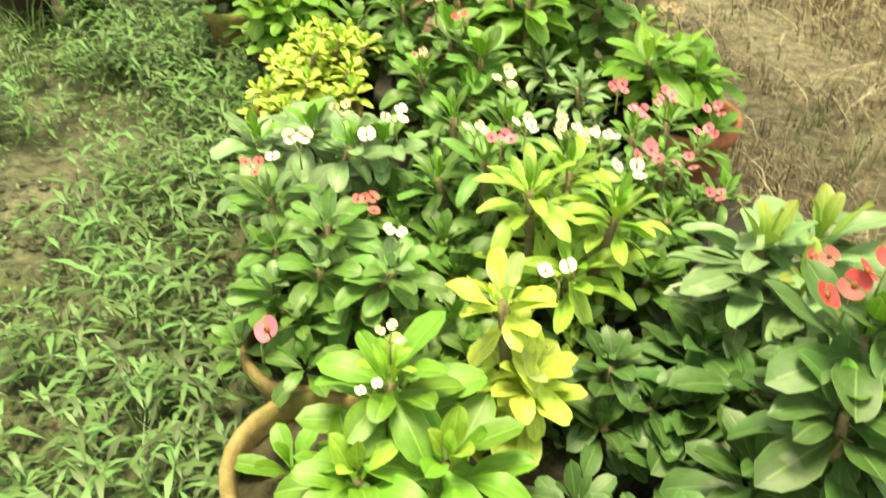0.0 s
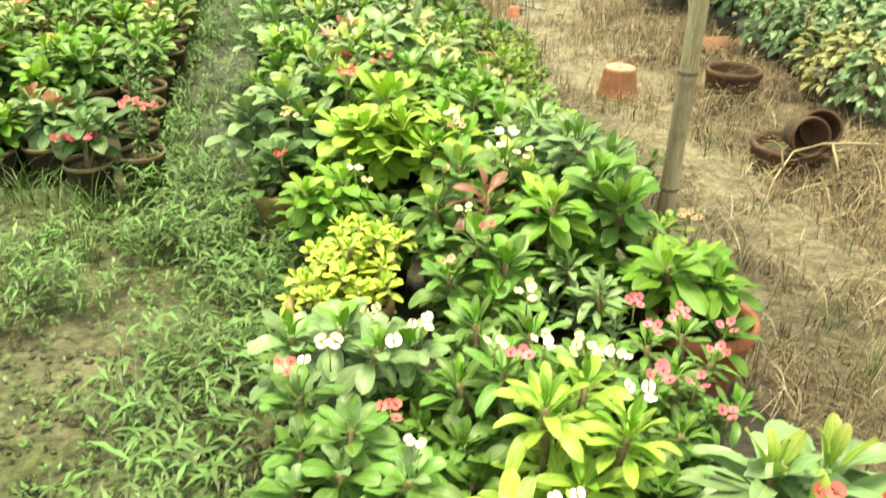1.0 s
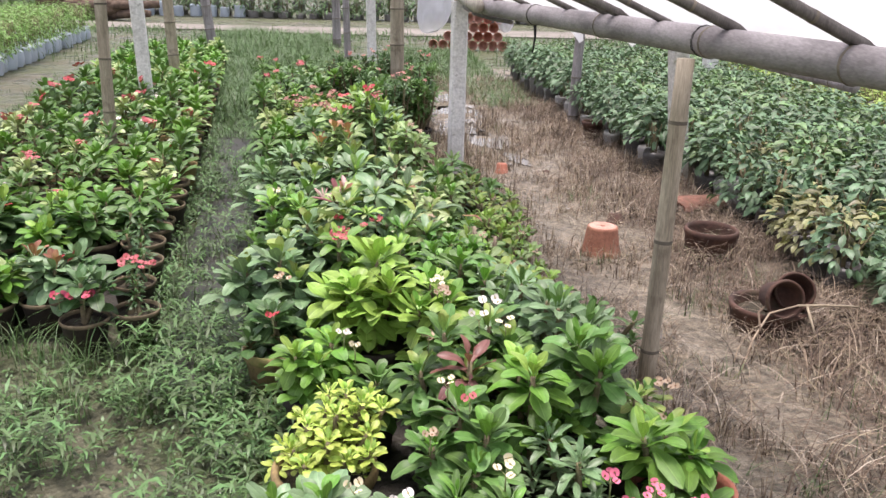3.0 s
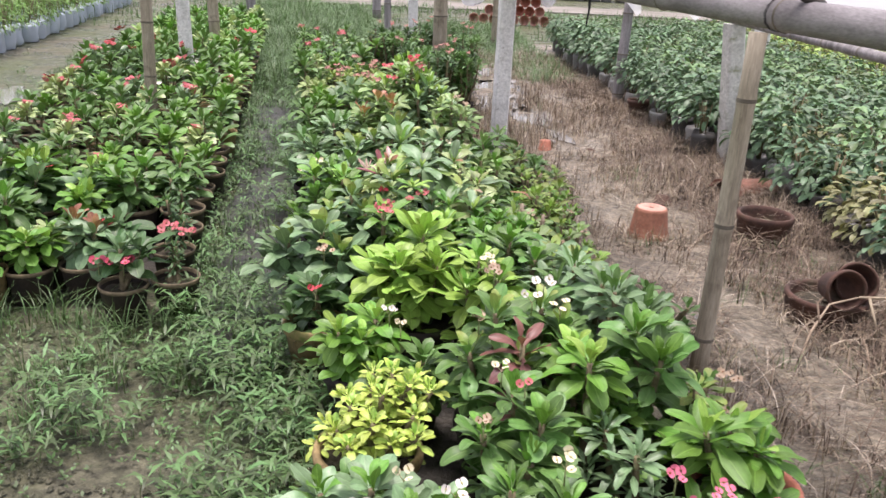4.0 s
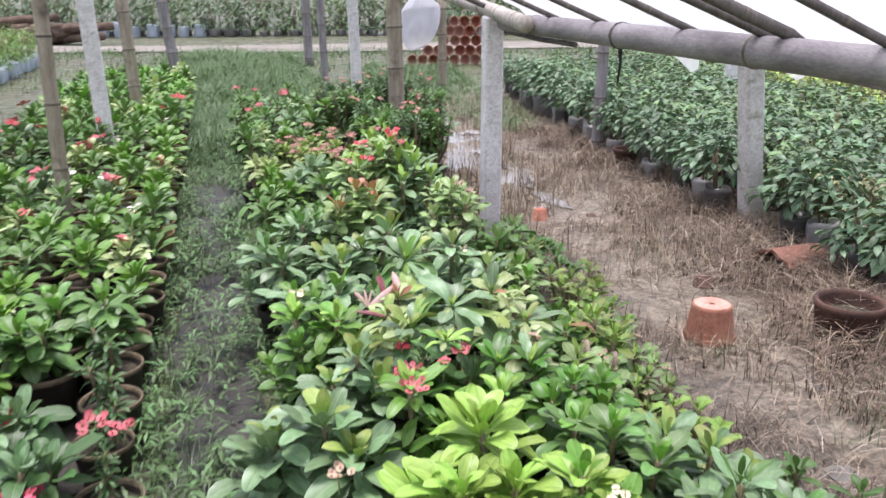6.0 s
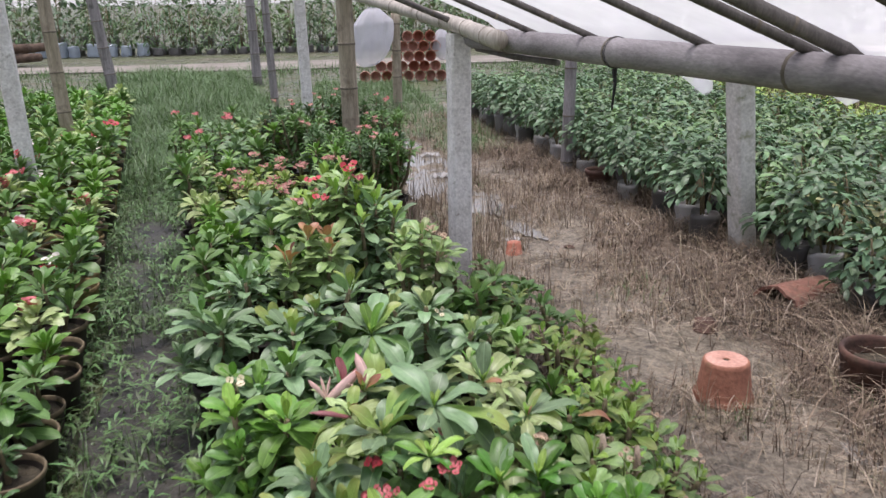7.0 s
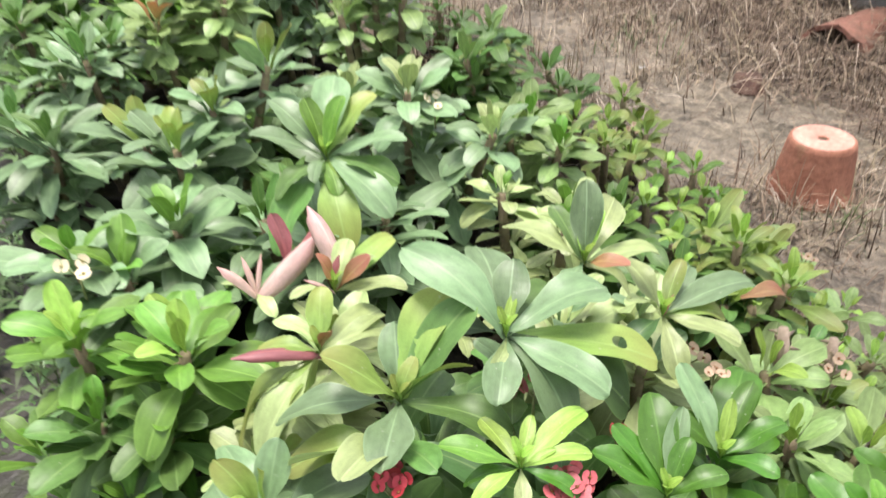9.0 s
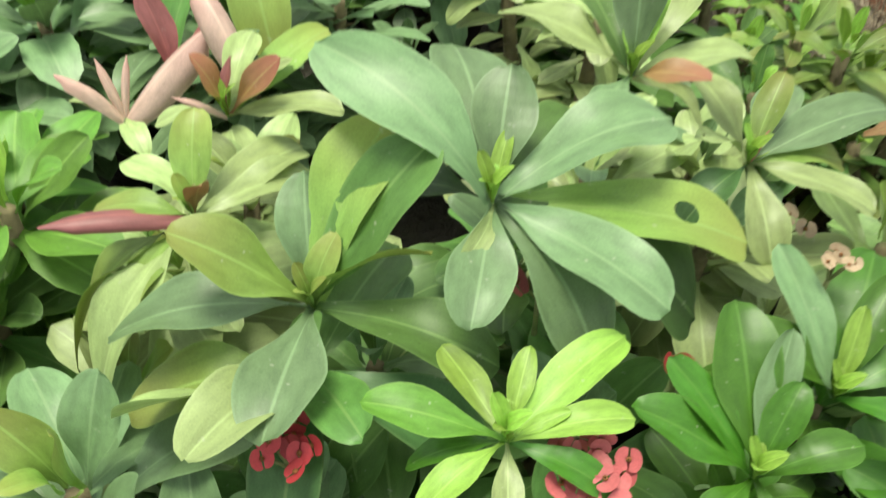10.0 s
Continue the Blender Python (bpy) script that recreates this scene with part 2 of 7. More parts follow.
BAMBOO_PALE = mottled("pale_bamboo", (0.36, 0.32, 0.27), (0.56, 0.52, 0.45), 5, 40, 0.7, ((0.16, 0.14, 0.11), 0.02, 9), 0.3, 0.003, stretch=(6, 6, 0.6))
BAMBOO_GREY = mottled("grey_bamboo", (0.165, 0.15, 0.145), (0.36, 0.335, 0.33), 5, 40, 0.75, ((0.09, 0.085, 0.08), 0.02, 9), 0.3, 0.003, stretch=(6, 6, 0.6))
BAMBOO_BEAM = mottled("smoke_grey_bamboo", (0.15, 0.135, 0.135), (0.33, 0.305, 0.305), 3, 40, 0.75, ((0.08, 0.075, 0.075), 0.02, 5), 0.3, 0.003, stretch=(4, 0.7, 4))
BAMBOO_DARK = mottled("dark_bamboo", (0.07, 0.06, 0.055), (0.15, 0.135, 0.12), 5, 40, 0.75, None, 0.3, 0.003, stretch=(6, 6, 0.6))
CONCRETE = mottled("whitewashed_concrete", (0.60, 0.58, 0.54), (0.90, 0.88, 0.85), 11, 70, 0.9, ((0.20, 0.17, 0.13), 0.005, 26), 0.6, 0.004)
CONCRETE_GREEN = mottled("algae_stained_concrete", (0.50, 0.49, 0.43), (0.76, 0.74, 0.69), 9, 60, 0.9, ((0.20, 0.21, 0.10), 0.06, 9), 0.5, 0.004)


def mud_material(name, dark, mid, light, algae, amount):
    """Trodden mud: broad stains, crumbs and pits at a few centimetres, wet hollows that shine."""
    m, t, b, _ = material(name)
    n1, n2, n3, n4, n5 = noise_tex(t, 0.9, 5), noise_tex(t, 7, 6), noise_tex(t, 70, 5, rough=0.75), noise_tex(t, 2.3, 4), noise_tex(t, 26, 5, rough=0.7)
    base = ramp(t, n2.outputs[0], [(0.3, dark), (0.52, mid), (0.72, light)]).outputs[0]
    alg = ramp(t, n1.outputs[0], [(0.30, (0, 0, 0)), (0.56, (amount, amount, amount))]).outputs[0]
    col = mix(t, alg, base, algae)
    col = mix(t, 0.85, col, ramp(t, n5.outputs[0], [(0.36, (0.35, 0.35, 0.35)), (0.5, (0.95, 0.95, 0.95)), (0.66, (1.5, 1.5, 1.5))]).outputs[0], "MULTIPLY")
    col = mix(t, 0.8, col, ramp(t, n3.outputs[0], [(0.3, (0.5, 0.5, 0.5)), (0.7, (1.35, 1.35, 1.35))]).outputs[0], "MULTIPLY")
    t.links.new(col, b.inputs["Base Color"])
    t.links.new(ramp(t, n4.outputs[0], [(0.42, (0.26, 0.26, 0.26)), (0.60, (0.85, 0.85, 0.85))]).outputs[0], b.inputs["Roughness"])
    both_h = t.nodes.new("ShaderNodeMath")
    both_h.operation = "ADD"
    t.links.new(n3.outputs[0], both_h.inputs[0])
    t.links.new(n5.outputs[0], both_h.inputs[1])
    bump(t, b, both_h.outputs[0], 0.9, 0.014)
    return m


MUD = mud_material("wet_mud", (0.06, 0.053, 0.038), (0.15, 0.13, 0.095), (0.27, 0.235, 0.175), (0.10, 0.125, 0.05), 0.8)
WET_MUD = mottled("waterlogged_mud", (0.02, 0.02, 0.015), (0.055, 0.05, 0.037), 6, 50, 0.5, ((0.035, 0.045, 0.015), 0.05, 5), 0.5, 0.01)
# Wet soil taken near black: the shade under the plants is in its colour.
BED_SOIL_SHADE = mottled("shade_dark_wet_soil", (0.018, 0.016, 0.012), (0.055, 0.047, 0.034), 6, 60, 0.6, ((0.03, 0.036, 0.014), 0.05, 5), 0.8, 0.012)
LANE_MUD = mud_material("drying_lane_mud", (0.165, 0.137, 0.102), (0.305, 0.26, 0.20), (0.45, 0.385, 0.305), (0.21, 0.18, 0.125), 0.6)
PATH_DIRT = mottled("pale_dirt", (0.20, 0.18, 0.15), (0.32, 0.29, 0.25), 1.5, 30, 0.95)
WATER, _t, _b, _o = material("puddle_water")
_b.inputs["Base Color"].default_value = (0.25, 0.24, 0.21, 1)
_b.inputs["Roughness"].default_value = 0.05
_b.inputs["Specular IOR Level"].default_value = 0.9
_n = noise_tex(_t, 6, 3)
bump(_t, _b, _n.outputs[0], 0.08, 0.01)


def sheet_material(name, colour, through=0.5, clear=0.0):
    m, t, b, out = material(name)
    n = noise_tex(t, 3, 5)
    col = ramp(t, n.outputs[0], [(0.3, tuple(v * 0.82 for v in colour)), (0.65, colour)]).outputs[0]
    t.links.new(col, b.inputs["Base Color"])
    b.inputs["Roughness"].default_value = 0.35
    tr = t.nodes.new("ShaderNodeBsdfTranslucent")
    t.links.new(col, tr.inputs[0])
    ms = t.nodes.new("ShaderNodeMixShader")
    ms.inputs[0].default_value = through
    t.links.new(b.outputs[0], ms.inputs[1])
    t.links.new(tr.outputs[0], ms.inputs[2])
    if clear:
        film = t.nodes.new("ShaderNodeMixShader")
        film.inputs[0].default_value = clear
        t.links.new(ms.outputs[0], film.inputs[1])
        t.links.new(t.nodes.new("ShaderNodeBsdfTransparent").outputs[0], film.inputs[2])
        t.links.new(film.outputs[0], out.inputs[0])
    else:
        t.links.new(ms.outputs[0], out.inputs[0])
    return m


POLYTHENE = sheet_material("white_polythene", (0.97, 0.97, 0.97), 0.92, 0.5)
BAG_BLUE = sheet_material("pale_blue_polybag", (0.62, 0.70, 0.79), 0.2)
BAG_GREY = sheet_material("muddy_grey_polybag", (0.21, 0.20, 0.19), 0.1)
BAG_DARK = sheet_material("black_muddy_polybag", (0.085, 0.08, 0.075), 0.05)
BAG_WHITE = sheet_material("dirty_white_polybag", (0.5, 0.49, 0.47), 0.2)
BAG_CLEAR = sheet_material("clear_lavender_sheeting", (0.80, 0.79, 0.84), 0.3, 0.42)
BLACK = mottled("black_twine", (0.012, 0.012, 0.012), (0.03, 0.03, 0.03), 20, 80, 0.8)


# ---- shapes ----
def lane(a, l, z=0.0):
    """A place by its way along the rows and its distance to the right of the roof beam."""
    return Vector((1.0 - 0.243 * a + 0.970 * l, 4.4 + 0.970 * a + 0.243 * l, z))


def mesh_of(name, verts, faces, mats, smooth=True, slots=None, uv=None):
    me = bpy.data.meshes.new(name)
    me.from_pydata([tuple(v) for v in verts], [], faces)
    if uv is not None:
        at = np.zeros(len(me.loops), dtype=np.int32)
        me.loops.foreach_get("vertex_index", at)
        me.uv_layers.new(name="UVMap").data.foreach_set("uv", np.array(uv, dtype=np.float32)[at].ravel())
    for m in mats if isinstance(mats, (list, tuple)) else [mats]:
        me.materials.append(m)
    if smooth:
        me.polygons.foreach_set("use_smooth", [True] * len(faces))
    if slots:
        me.polygons.foreach_set("material_index", slots)
    me.update()
    return me


def part(name, me, parent=None, m=None, label=""):
    ob = new(name, me)
    if parent:
        ob.parent = parent
    if m is not None:
        ob.matrix_basis = m
    return tagged(ob, label)


def thing(name, at, label, category, group="", rz=0.0, kind=""):
    ob = new(name)
    ob.empty_display_size = 0.05
    ob.matrix_basis = pose(*at, 0, 0, rz)
    return tagged(ob, label, category, group, kind)


def lathe(profile, seg=28, wobble=0.0, rng=None):
    """Verts and faces of a turned shape from (radius, height) pairs."""
    verts, faces = [], []
    for r, z in profile:
        for k in range(seg):
            q = 2 * math.pi * k / seg
            rr = r * (1 + wobble * math.sin(3 * q + z * 20))
            verts.append((rr * math.cos(q), rr * math.sin(q), z))
    for i in range(len(profile) - 1):
        for k in range(seg):
            n = (k + 1) % seg
            faces.append((i * seg + k, i * seg + n, (i + 1) * seg + n, (i + 1) * seg + k))
    return verts, faces


def tube(points, radii, sides=8, caps=True, verts=None, faces=None):
    """Adds a bent tube through the points to verts and faces."""
    verts, faces = ([] if verts is None else verts), ([] if faces is None else faces)
    pts = [Vector(p) for p in points]
    base = len(verts)
    up = Vector((0.3, 0.2, 1)).normalized()
    for i, p in enumerate(pts):
        d = (pts[min(i + 1, len(pts) - 1)] - pts[max(i - 1, 0)]).normalized()
        s = d.cross(up if abs(d.dot(up)) < 0.95 else Vector((1, 0, 0))).normalized()
        w = s.cross(d)
        r = radii[i] if isinstance(radii, (list, tuple)) else radii
        for k in range(sides):
            q = 2 * math.pi * k / sides
            verts.append(tuple(p + s * (r * math.cos(q)) + w * (r * math.sin(q))))
    for i in range(len(pts) - 1):
        for k in range(sides):
            n = (k + 1) % sides
            faces.append((base + i * sides + k, base + i * sides + n, base + (i + 1) * sides + n, base + (i + 1) * sides + k))
    if caps:
        faces.append(tuple(base + k for k in reversed(range(sides))))
        faces.append(tuple(base + (len(pts) - 1) * sides + k for k in range(sides)))
    return verts, faces


def leaf_shape(widest=0.62, width=0.36, fold=0.18, curl=0.25, wave=0.03, rows=9, phase=0.0, notch=0.0, cols=(-1.0, -0.55, 0.0, 0.55, 1.0), sway=0.0, twist=0.0):
    """One leaf of length 1 along +y, face up: narrow foot, widest part further out, rounded tip. Verts, faces and uv."""
    verts, faces, uv = [], [], []
    m = len(cols)
    for i in range(rows):
        t = 1 - (1 - i / (rows - 1)) ** 1.35
        if t < widest:
            g = t / widest
            w = 0.5 * width * (0.07 + 0.93 * g * g * (3 - 2 * g)) if g > 0 else 0.022
        else:
            g = (t - widest) / (1 - widest)
            w = 0.5 * width * math.sqrt(max(0.0, 1 - g ** 2.2)) + (0.04 * width if i == rows - 1 else 0)
        z0 = 0.10 * math.sin(t * 2.2) - curl * t * t
        y = t - 0.28 * curl * t * t
        for s in cols:
            edge = wave * math.sin(9 * t + phase + (1.7 if s > 0 else 0)) * abs(s)
            across = s * w * (1 + notch * math.sin(7 * t + phase + s))
            verts.append((across + sway * t * t, y - (0.012 * abs(s) if i == rows - 1 else 0), z0 + fold * abs(s) ** 1.7 * w + edge + twist * t * across))
            uv.append((0.5 + 0.5 * s, t))
    for i in range(rows - 1):
        for k in range(m - 1):
            a = i * m + k
            faces.append((a, a + 1, a + m + 1, a + m))
    return verts, faces, uv


rng = random.Random(7)
CURLS = ((0.10, 0, 0.02, 0.1), (0.25, 1, -0.05, -0.2), (0.40, 2, 0.06, 0.15), (0.02, 3, 0.0, -0.1), (0.32, 4, -0.08, 0.3), (-0.06, 5, 0.04, -0.3))
SHAPES = {
    name: [leaf_shape(widest, width, fold, c, wave, rows, q, notch, (-1.0, -0.55, 0.0, 0.55, 1.0), sway, twist) for c, q, sway, twist in CURLS]
    for name, widest, width, fold, wave, rows, notch in (("spoon", 0.62, 0.42, 0.22, 0.03, 13, 0.04), ("long", 0.58, 0.31, 0.25, 0.025, 13, 0.05), ("narrow", 0.56, 0.26, 0.3, 0.02, 11, 0.03), ("broad", 0.61, 0.42, 0.2, 0.035, 17, 0.06))
}


def rolled_leaf(bend, turn=2.3, width=0.17):
    """A young leaf whose sides curl under into a tube."""
    verts, faces, uv = [], [], []
    cols, rows = 9, 11
    for i in range(rows):
        t = i / (rows - 1)
        w = width * (0.2 + 0.8 * math.sin(math.pi * min(1, 0.12 + 0.80 * t)) ** 0.8) * (1 - 0.75 * max(0, t - 0.8) / 0.2)
        rad, z0 = w / turn * 2.0, 0.12 * math.sin(2.4 * t) - bend * t * t
        for k in range(cols):
            s = -1 + 2 * k / (cols - 1)
            q = s * turn * (0.75 + 0.25 * t)
            verts.append((rad * math.sin(q), t - 0.02 * abs(s), z0 - rad * (1 - math.cos(q)) * 0.9))
            uv.append((0.5 + 0.5 * s, t))
    for i in range(rows - 1):
        for k in range(cols - 1):
            a = i * cols + k
            faces.append((a, a + 1, a + cols + 1, a + cols))
    return verts, faces, uv


SHAPES["rolled"] = [rolled_leaf(-0.08, 2.3), rolled_leaf(0.14, 2.3)]
SHAPES["slim"] = [rolled_leaf(0.02, 2.2, 0.075)]
v, f, uv = leaf_shape(0.6, 0.36, 0.15, 0.08, 0.03, 57, 0.5, 0.05, tuple(-1 + 0.0625 * k for k in range(33)))
kept = [q for q in f if math.hypot((sum(v[i][0] for i in q) / 4 + 0.04) / 0.046, (sum(v[i][1] for i in q) / 4 - 0.70) / 0.052) > 1]
rim = {i for q in f if q not in kept for i in q} & {i for q in kept for i in q}
for i in rim:
    k = math.hypot((v[i][0] + 0.04) / 0.046, (v[i][1] - 0.70) / 0.052)
    v[i] = (-0.04 + (v[i][0] + 0.04) / k, 0.70 + (v[i][1] - 0.70) / k, v[i][2])
SHAPES["eaten"] = [(v, kept, uv)]
PLAIN = {name: [leaf_shape(w, wd, 0.25, c, 0.02, 6, q, 0.04, (-1.0, 0.0, 1.0), sway, twist) for c, q, sway, twist in CURLS] for name, w, wd in (("spoon", 0.62, 0.42), ("long", 0.58, 0.31), ("narrow", 0.56, 0.26), ("broad", 0.61, 0.42))}
LEAF_MESH = {}


def leaf_mesh(shape, k, mat):
    key = (shape, k, mat)
    if key not in LEAF_MESH:
        v, f, uv = SHAPES[shape][k]
        LEAF_MESH[key] = mesh_of("leaf", v, f, LEAF[mat], uv=uv)
    return LEAF_MESH[key]


def flower_shape():
    """Two round cupped bracts that overlap, with a small nub of true flowers in the middle."""
    verts, faces, slots = [], [], []
    for side in (1, -1):
        b = len(verts)
        verts.append((0, side * 0.06, 0.03))
        for k in range(11):
            q = math.radians(-115 + 23 * k)
            x, y = 0.52 * math.sin(q), side * (0.20 + 0.38 * math.cos(q))
            verts.append((x, y, 0.06 + 0.35 * (x * x + y * y) + 0.02 * side))
        for k in range(10):
            faces.append((b, b + 1 + k, b + 2 + k) if side > 0 else (b, b + 2 + k, b + 1 + k))
            slots.append(0)
    b = len(verts)
    for z, r in ((0.02, 0.10), (0.16, 0.13), (0.22, 0.05)):
        for k in range(6):
            verts.append((r * math.cos(k * math.pi / 3), r * math.sin(k * math.pi / 3), z))
    for i in range(2):
        for k in range(6):
            n = (k + 1) % 6
            faces.append((b + i * 6 + k, b + i * 6 + n, b + i * 6 + 6 + n, b + i * 6 + 6 + k))
            slots.append(1)
    return verts, faces, slots


FLOWER_MESH = {}
for _c, _m in PETAL.items():
    _v, _f, _s = flower_shape()
    FLOWER_MESH[_c] = mesh_of("flower", _v, _f, [_m, CENTRE_PALE if _c in ("white", "cream") else CENTRE], True, _s)


def flowers(plant, at, colour, n, size=0.022, spread=0.035, r=rng):
    """A cluster of flowers on forked stalks."""
    if colour in ("white", "cream"):
        size *= 0.8
    verts, faces = tube([(0, 0, -0.05), (0, 0, -0.015)], [0.002, 0.0016], 5)
    spots = []
    for k in range(n):
        q, d = 2.4 * k + r.random(), spread * math.sqrt((k + 0.4) / n)
        p = Vector((d * math.cos(q), d * math.sin(q), 0.012 * (1 - d / spread) + r.uniform(-0.006, 0.006)))
        tube([(0, 0, -0.016), p * 0.6 + Vector((0, 0, -0.004)), p], 0.0011, 4, False, verts, faces)
        spots.append((p, q, d))
    cl = part("flower_stalk", mesh_of("flower_stalk", verts, faces, STALK), plant, Matrix.Translation(at))
    for p, q, d in spots:
        tip = Euler((r.uniform(-0.35, 0.35) + 0.5 * d / spread, r.uniform(-0.35, 0.35), q + r.uniform(-0.4, 0.4) - math.pi / 2))
        part("flower", FLOWER_MESH[colour], cl, Matrix.Translation(p) @ Matrix.Rotation(0.5, 4, "X") @ tip.to_matrix().to_4x4() @ Matrix.Scale(size * r.uniform(0.85, 1.12), 4))
    return cl


def leaf_at(plant, at, az, elev, length, shape, mat, k=None, roll=0.0, r=rng):
    me = leaf_mesh(shape, r.randrange(len(SHAPES[shape])) if k is None else k, mat)
    m = Matrix.Translation(at) @ Matrix.Rotation(radians(az - 90), 4, "Z") @ Matrix.Rotation(radians(elev), 4, "X") @ Matrix.Rotation(radians(roll), 4, "Y") @ Matrix.Scale(length, 4)
    return part("leaf", me, plant, m)


def whorl(at, length, n, droop, r, first=0.0):
    """The leaves of a rosette: small and upright in the middle, long and spread below. Yields place, way, rise, length, rank."""
    az0 = r.uniform(0, 360)
    for k in range(n):
        f = first + (1 - first) * k / (n - 1)
        rise = 82 - (84 + droop) * f ** 0.85 + r.uniform(-10, 10)
        size = length * (0.42 + 0.66 * f ** 0.7) * r.uniform(0.85, 1.12) * (0.88 if f > 0.9 else 1)
        az = az0 + 137.5 * k + r.uniform(-12, 12)
        c, q = math.cos(radians(az)), math.sin(radians(az))
        yield Vector(at) + Vector((0.006 * c, 0.006 * q, -0.45 * f * length)), az, rise, size, f


def rosette(plant, at, length, n=13, shape="spoon", outer="mid", inner=None, droop=0.0, r=rng):
    for p, az, rise, size, f in whorl(at, length, n, droop, r):
        leaf_at(plant, p, az, rise, size, shape, (inner or outer) if f < 0.3 else outer, None, r.uniform(-14, 14), r)


def add_leaf(buf, at, az, rise, length, shape, k, roll=0.0):
    """Adds a leaf to verts, faces and uv that are joined."""
    m = Matrix.Translation(at) @ Matrix.Rotation(radians(az - 90), 4, "Z") @ Matrix.Rotation(radians(rise), 4, "X") @ Matrix.Rotation(radians(roll), 4, "Y") @ Matrix.Scale(length, 4)
    v, f, uv = PLAIN[shape][k]
    b = len(buf[0])
    buf[0].extend(tuple(m @ Vector(q)) for q in v)
    buf[1].extend(tuple(b + i for i in q) for q in f)
    buf[2].extend(uv)


def joined_rosette(plant, at, length, n, shape, outer, r, droop=0.0):
    buf = ([], [], [])
    for p, az, rise, size, f in whorl((0, 0, 0), length, n, droop, r):
        add_leaf(buf, p, az, rise, size, shape, r.randrange(6), r.uniform(-14, 14))
    part("rosette", mesh_of("rosette", buf[0], buf[1], LEAVES[outer], uv=buf[2]), plant, Matrix.Translation(at))


def skirt(plant, tips, length, shape, outer, r, base, clad=18):
    """The older leaves that hang lower down on the stems."""
    buf = ([], [], [])
    for tip in tips:
        tip = Vector(tip)
        for k in range(clad):
            p = tip.lerp(Vector(base), 0.05 + 0.62 * k / clad)
            add_leaf(buf, p, 137.5 * k + r.uniform(0, 60), r.uniform(-30, 30) - 0.8 * k, length * r.uniform(0.75, 1.08), shape, r.randrange(6), r.uniform(-20, 20))
    part("lower_foliage", mesh_of("lower_foliage", buf[0], buf[1], LEAVES.get(outer, LEAVES["olive"]), uv=buf[2]), plant)


POT_PROFILE = [(0.60, 0.0), (0.70, 0.02), (0.93, 0.80), (1.0, 0.82), (1.03, 0.90), (1.01, 0.985), (0.96, 1.0), (0.90, 0.985), (0.87, 0.90), (0.86, 0.80)]
SMALL_POT_PROFILE = [(0.62, 0.0), (0.72, 0.02), (0.93, 0.87), (0.97, 0.89), (1.0, 0.93), (1.0, 0.98), (0.97, 1.0), (0.93, 0.985), (0.91, 0.90), (0.86, 0.80)]
POTS = {}


def pot_parts(parent, radius, height, mat=TERRACOTTA, tilt=None, soil=True, r=rng):
    key = (round(radius, 3), round(height, 3), mat.name)
    if key not in POTS:
        v, f = lathe([(a * radius, b * height) for a, b in (SMALL_POT_PROFILE if height < 0.155 else POT_PROFILE)], 24, 0.008)
        f = f + [tuple(reversed(range(24)))]
        sv, sf = lathe([(0.868 * radius, 0.80 * height), (0.7 * radius, 0.83 * height), (0.4 * radius, 0.85 * height), (0.12 * radius, 0.86 * height)], 20)
        sv = [(x, y, z + 0.012 * noise.noise((x * 40, y * 40, radius * 90))) for x, y, z in sv]
        sf.append(tuple(range(60, 80)))
        slots = [1 if 72 <= i < 192 and mat is TERRACOTTA_SHADE and height < 0.155 else 0 for i in range(len(f))]
        POTS[key] = (mesh_of("pot", v, f, [mat, TERRACOTTA_RIM], True, slots), mesh_of("soil", sv, sf, SOIL))
    part("pot", POTS[key][0], parent, tilt or pose(0, 0, 0, 0, 0, r.uniform(0, 360)))
    if soil:
        part("soil", POTS[key][1], parent)


def stems(plant, base, tips, radius=0.009, thorns=True, r=rng):
    """Grey thorny stems that fork from the soil to each head."""
    verts, faces = [], []
    for tip in tips:
        tip, b = Vector(tip), Vector(base) + Vector((r.uniform(-0.02, 0.02), r.uniform(-0.02, 0.02), 0))
        mid = b.lerp(tip, 0.5) + Vector((tip.x - b.x, tip.y - b.y, 0)) * 0.18 + Vector((r.uniform(-0.01, 0.01), r.uniform(-0.01, 0.01), 0))
        tube([b, b.lerp(mid, 0.5), mid, mid.lerp(tip, 0.5), tip], [radius * 1.2, radius * 1.1, radius, radius * 0.9, radius * 0.75], 7, True, verts, faces)
        if thorns:
            for k in range(26):
                p = b.lerp(mid, k / 13) if k < 13 else mid.lerp(tip, (k - 13) / 13)
                q = r.uniform(0, 6.28)
                d = Vector((math.cos(q), math.sin(q), 0.2))
                i = len(verts)
                o = p + d * radius * 0.8
                s = Vector((-d.y, d.x, 0)) * 0.0018
                verts += [tuple(o + s), tuple(o - s), tuple(o + Vector((0, 0, 0.003))), tuple(o + d * 0.012)]
                faces += [(i, i + 1, i + 3), (i + 1, i + 2, i + 3), (i + 2, i, i + 3)]
    part("stem", mesh_of("stem", verts, faces, STEM), plant)


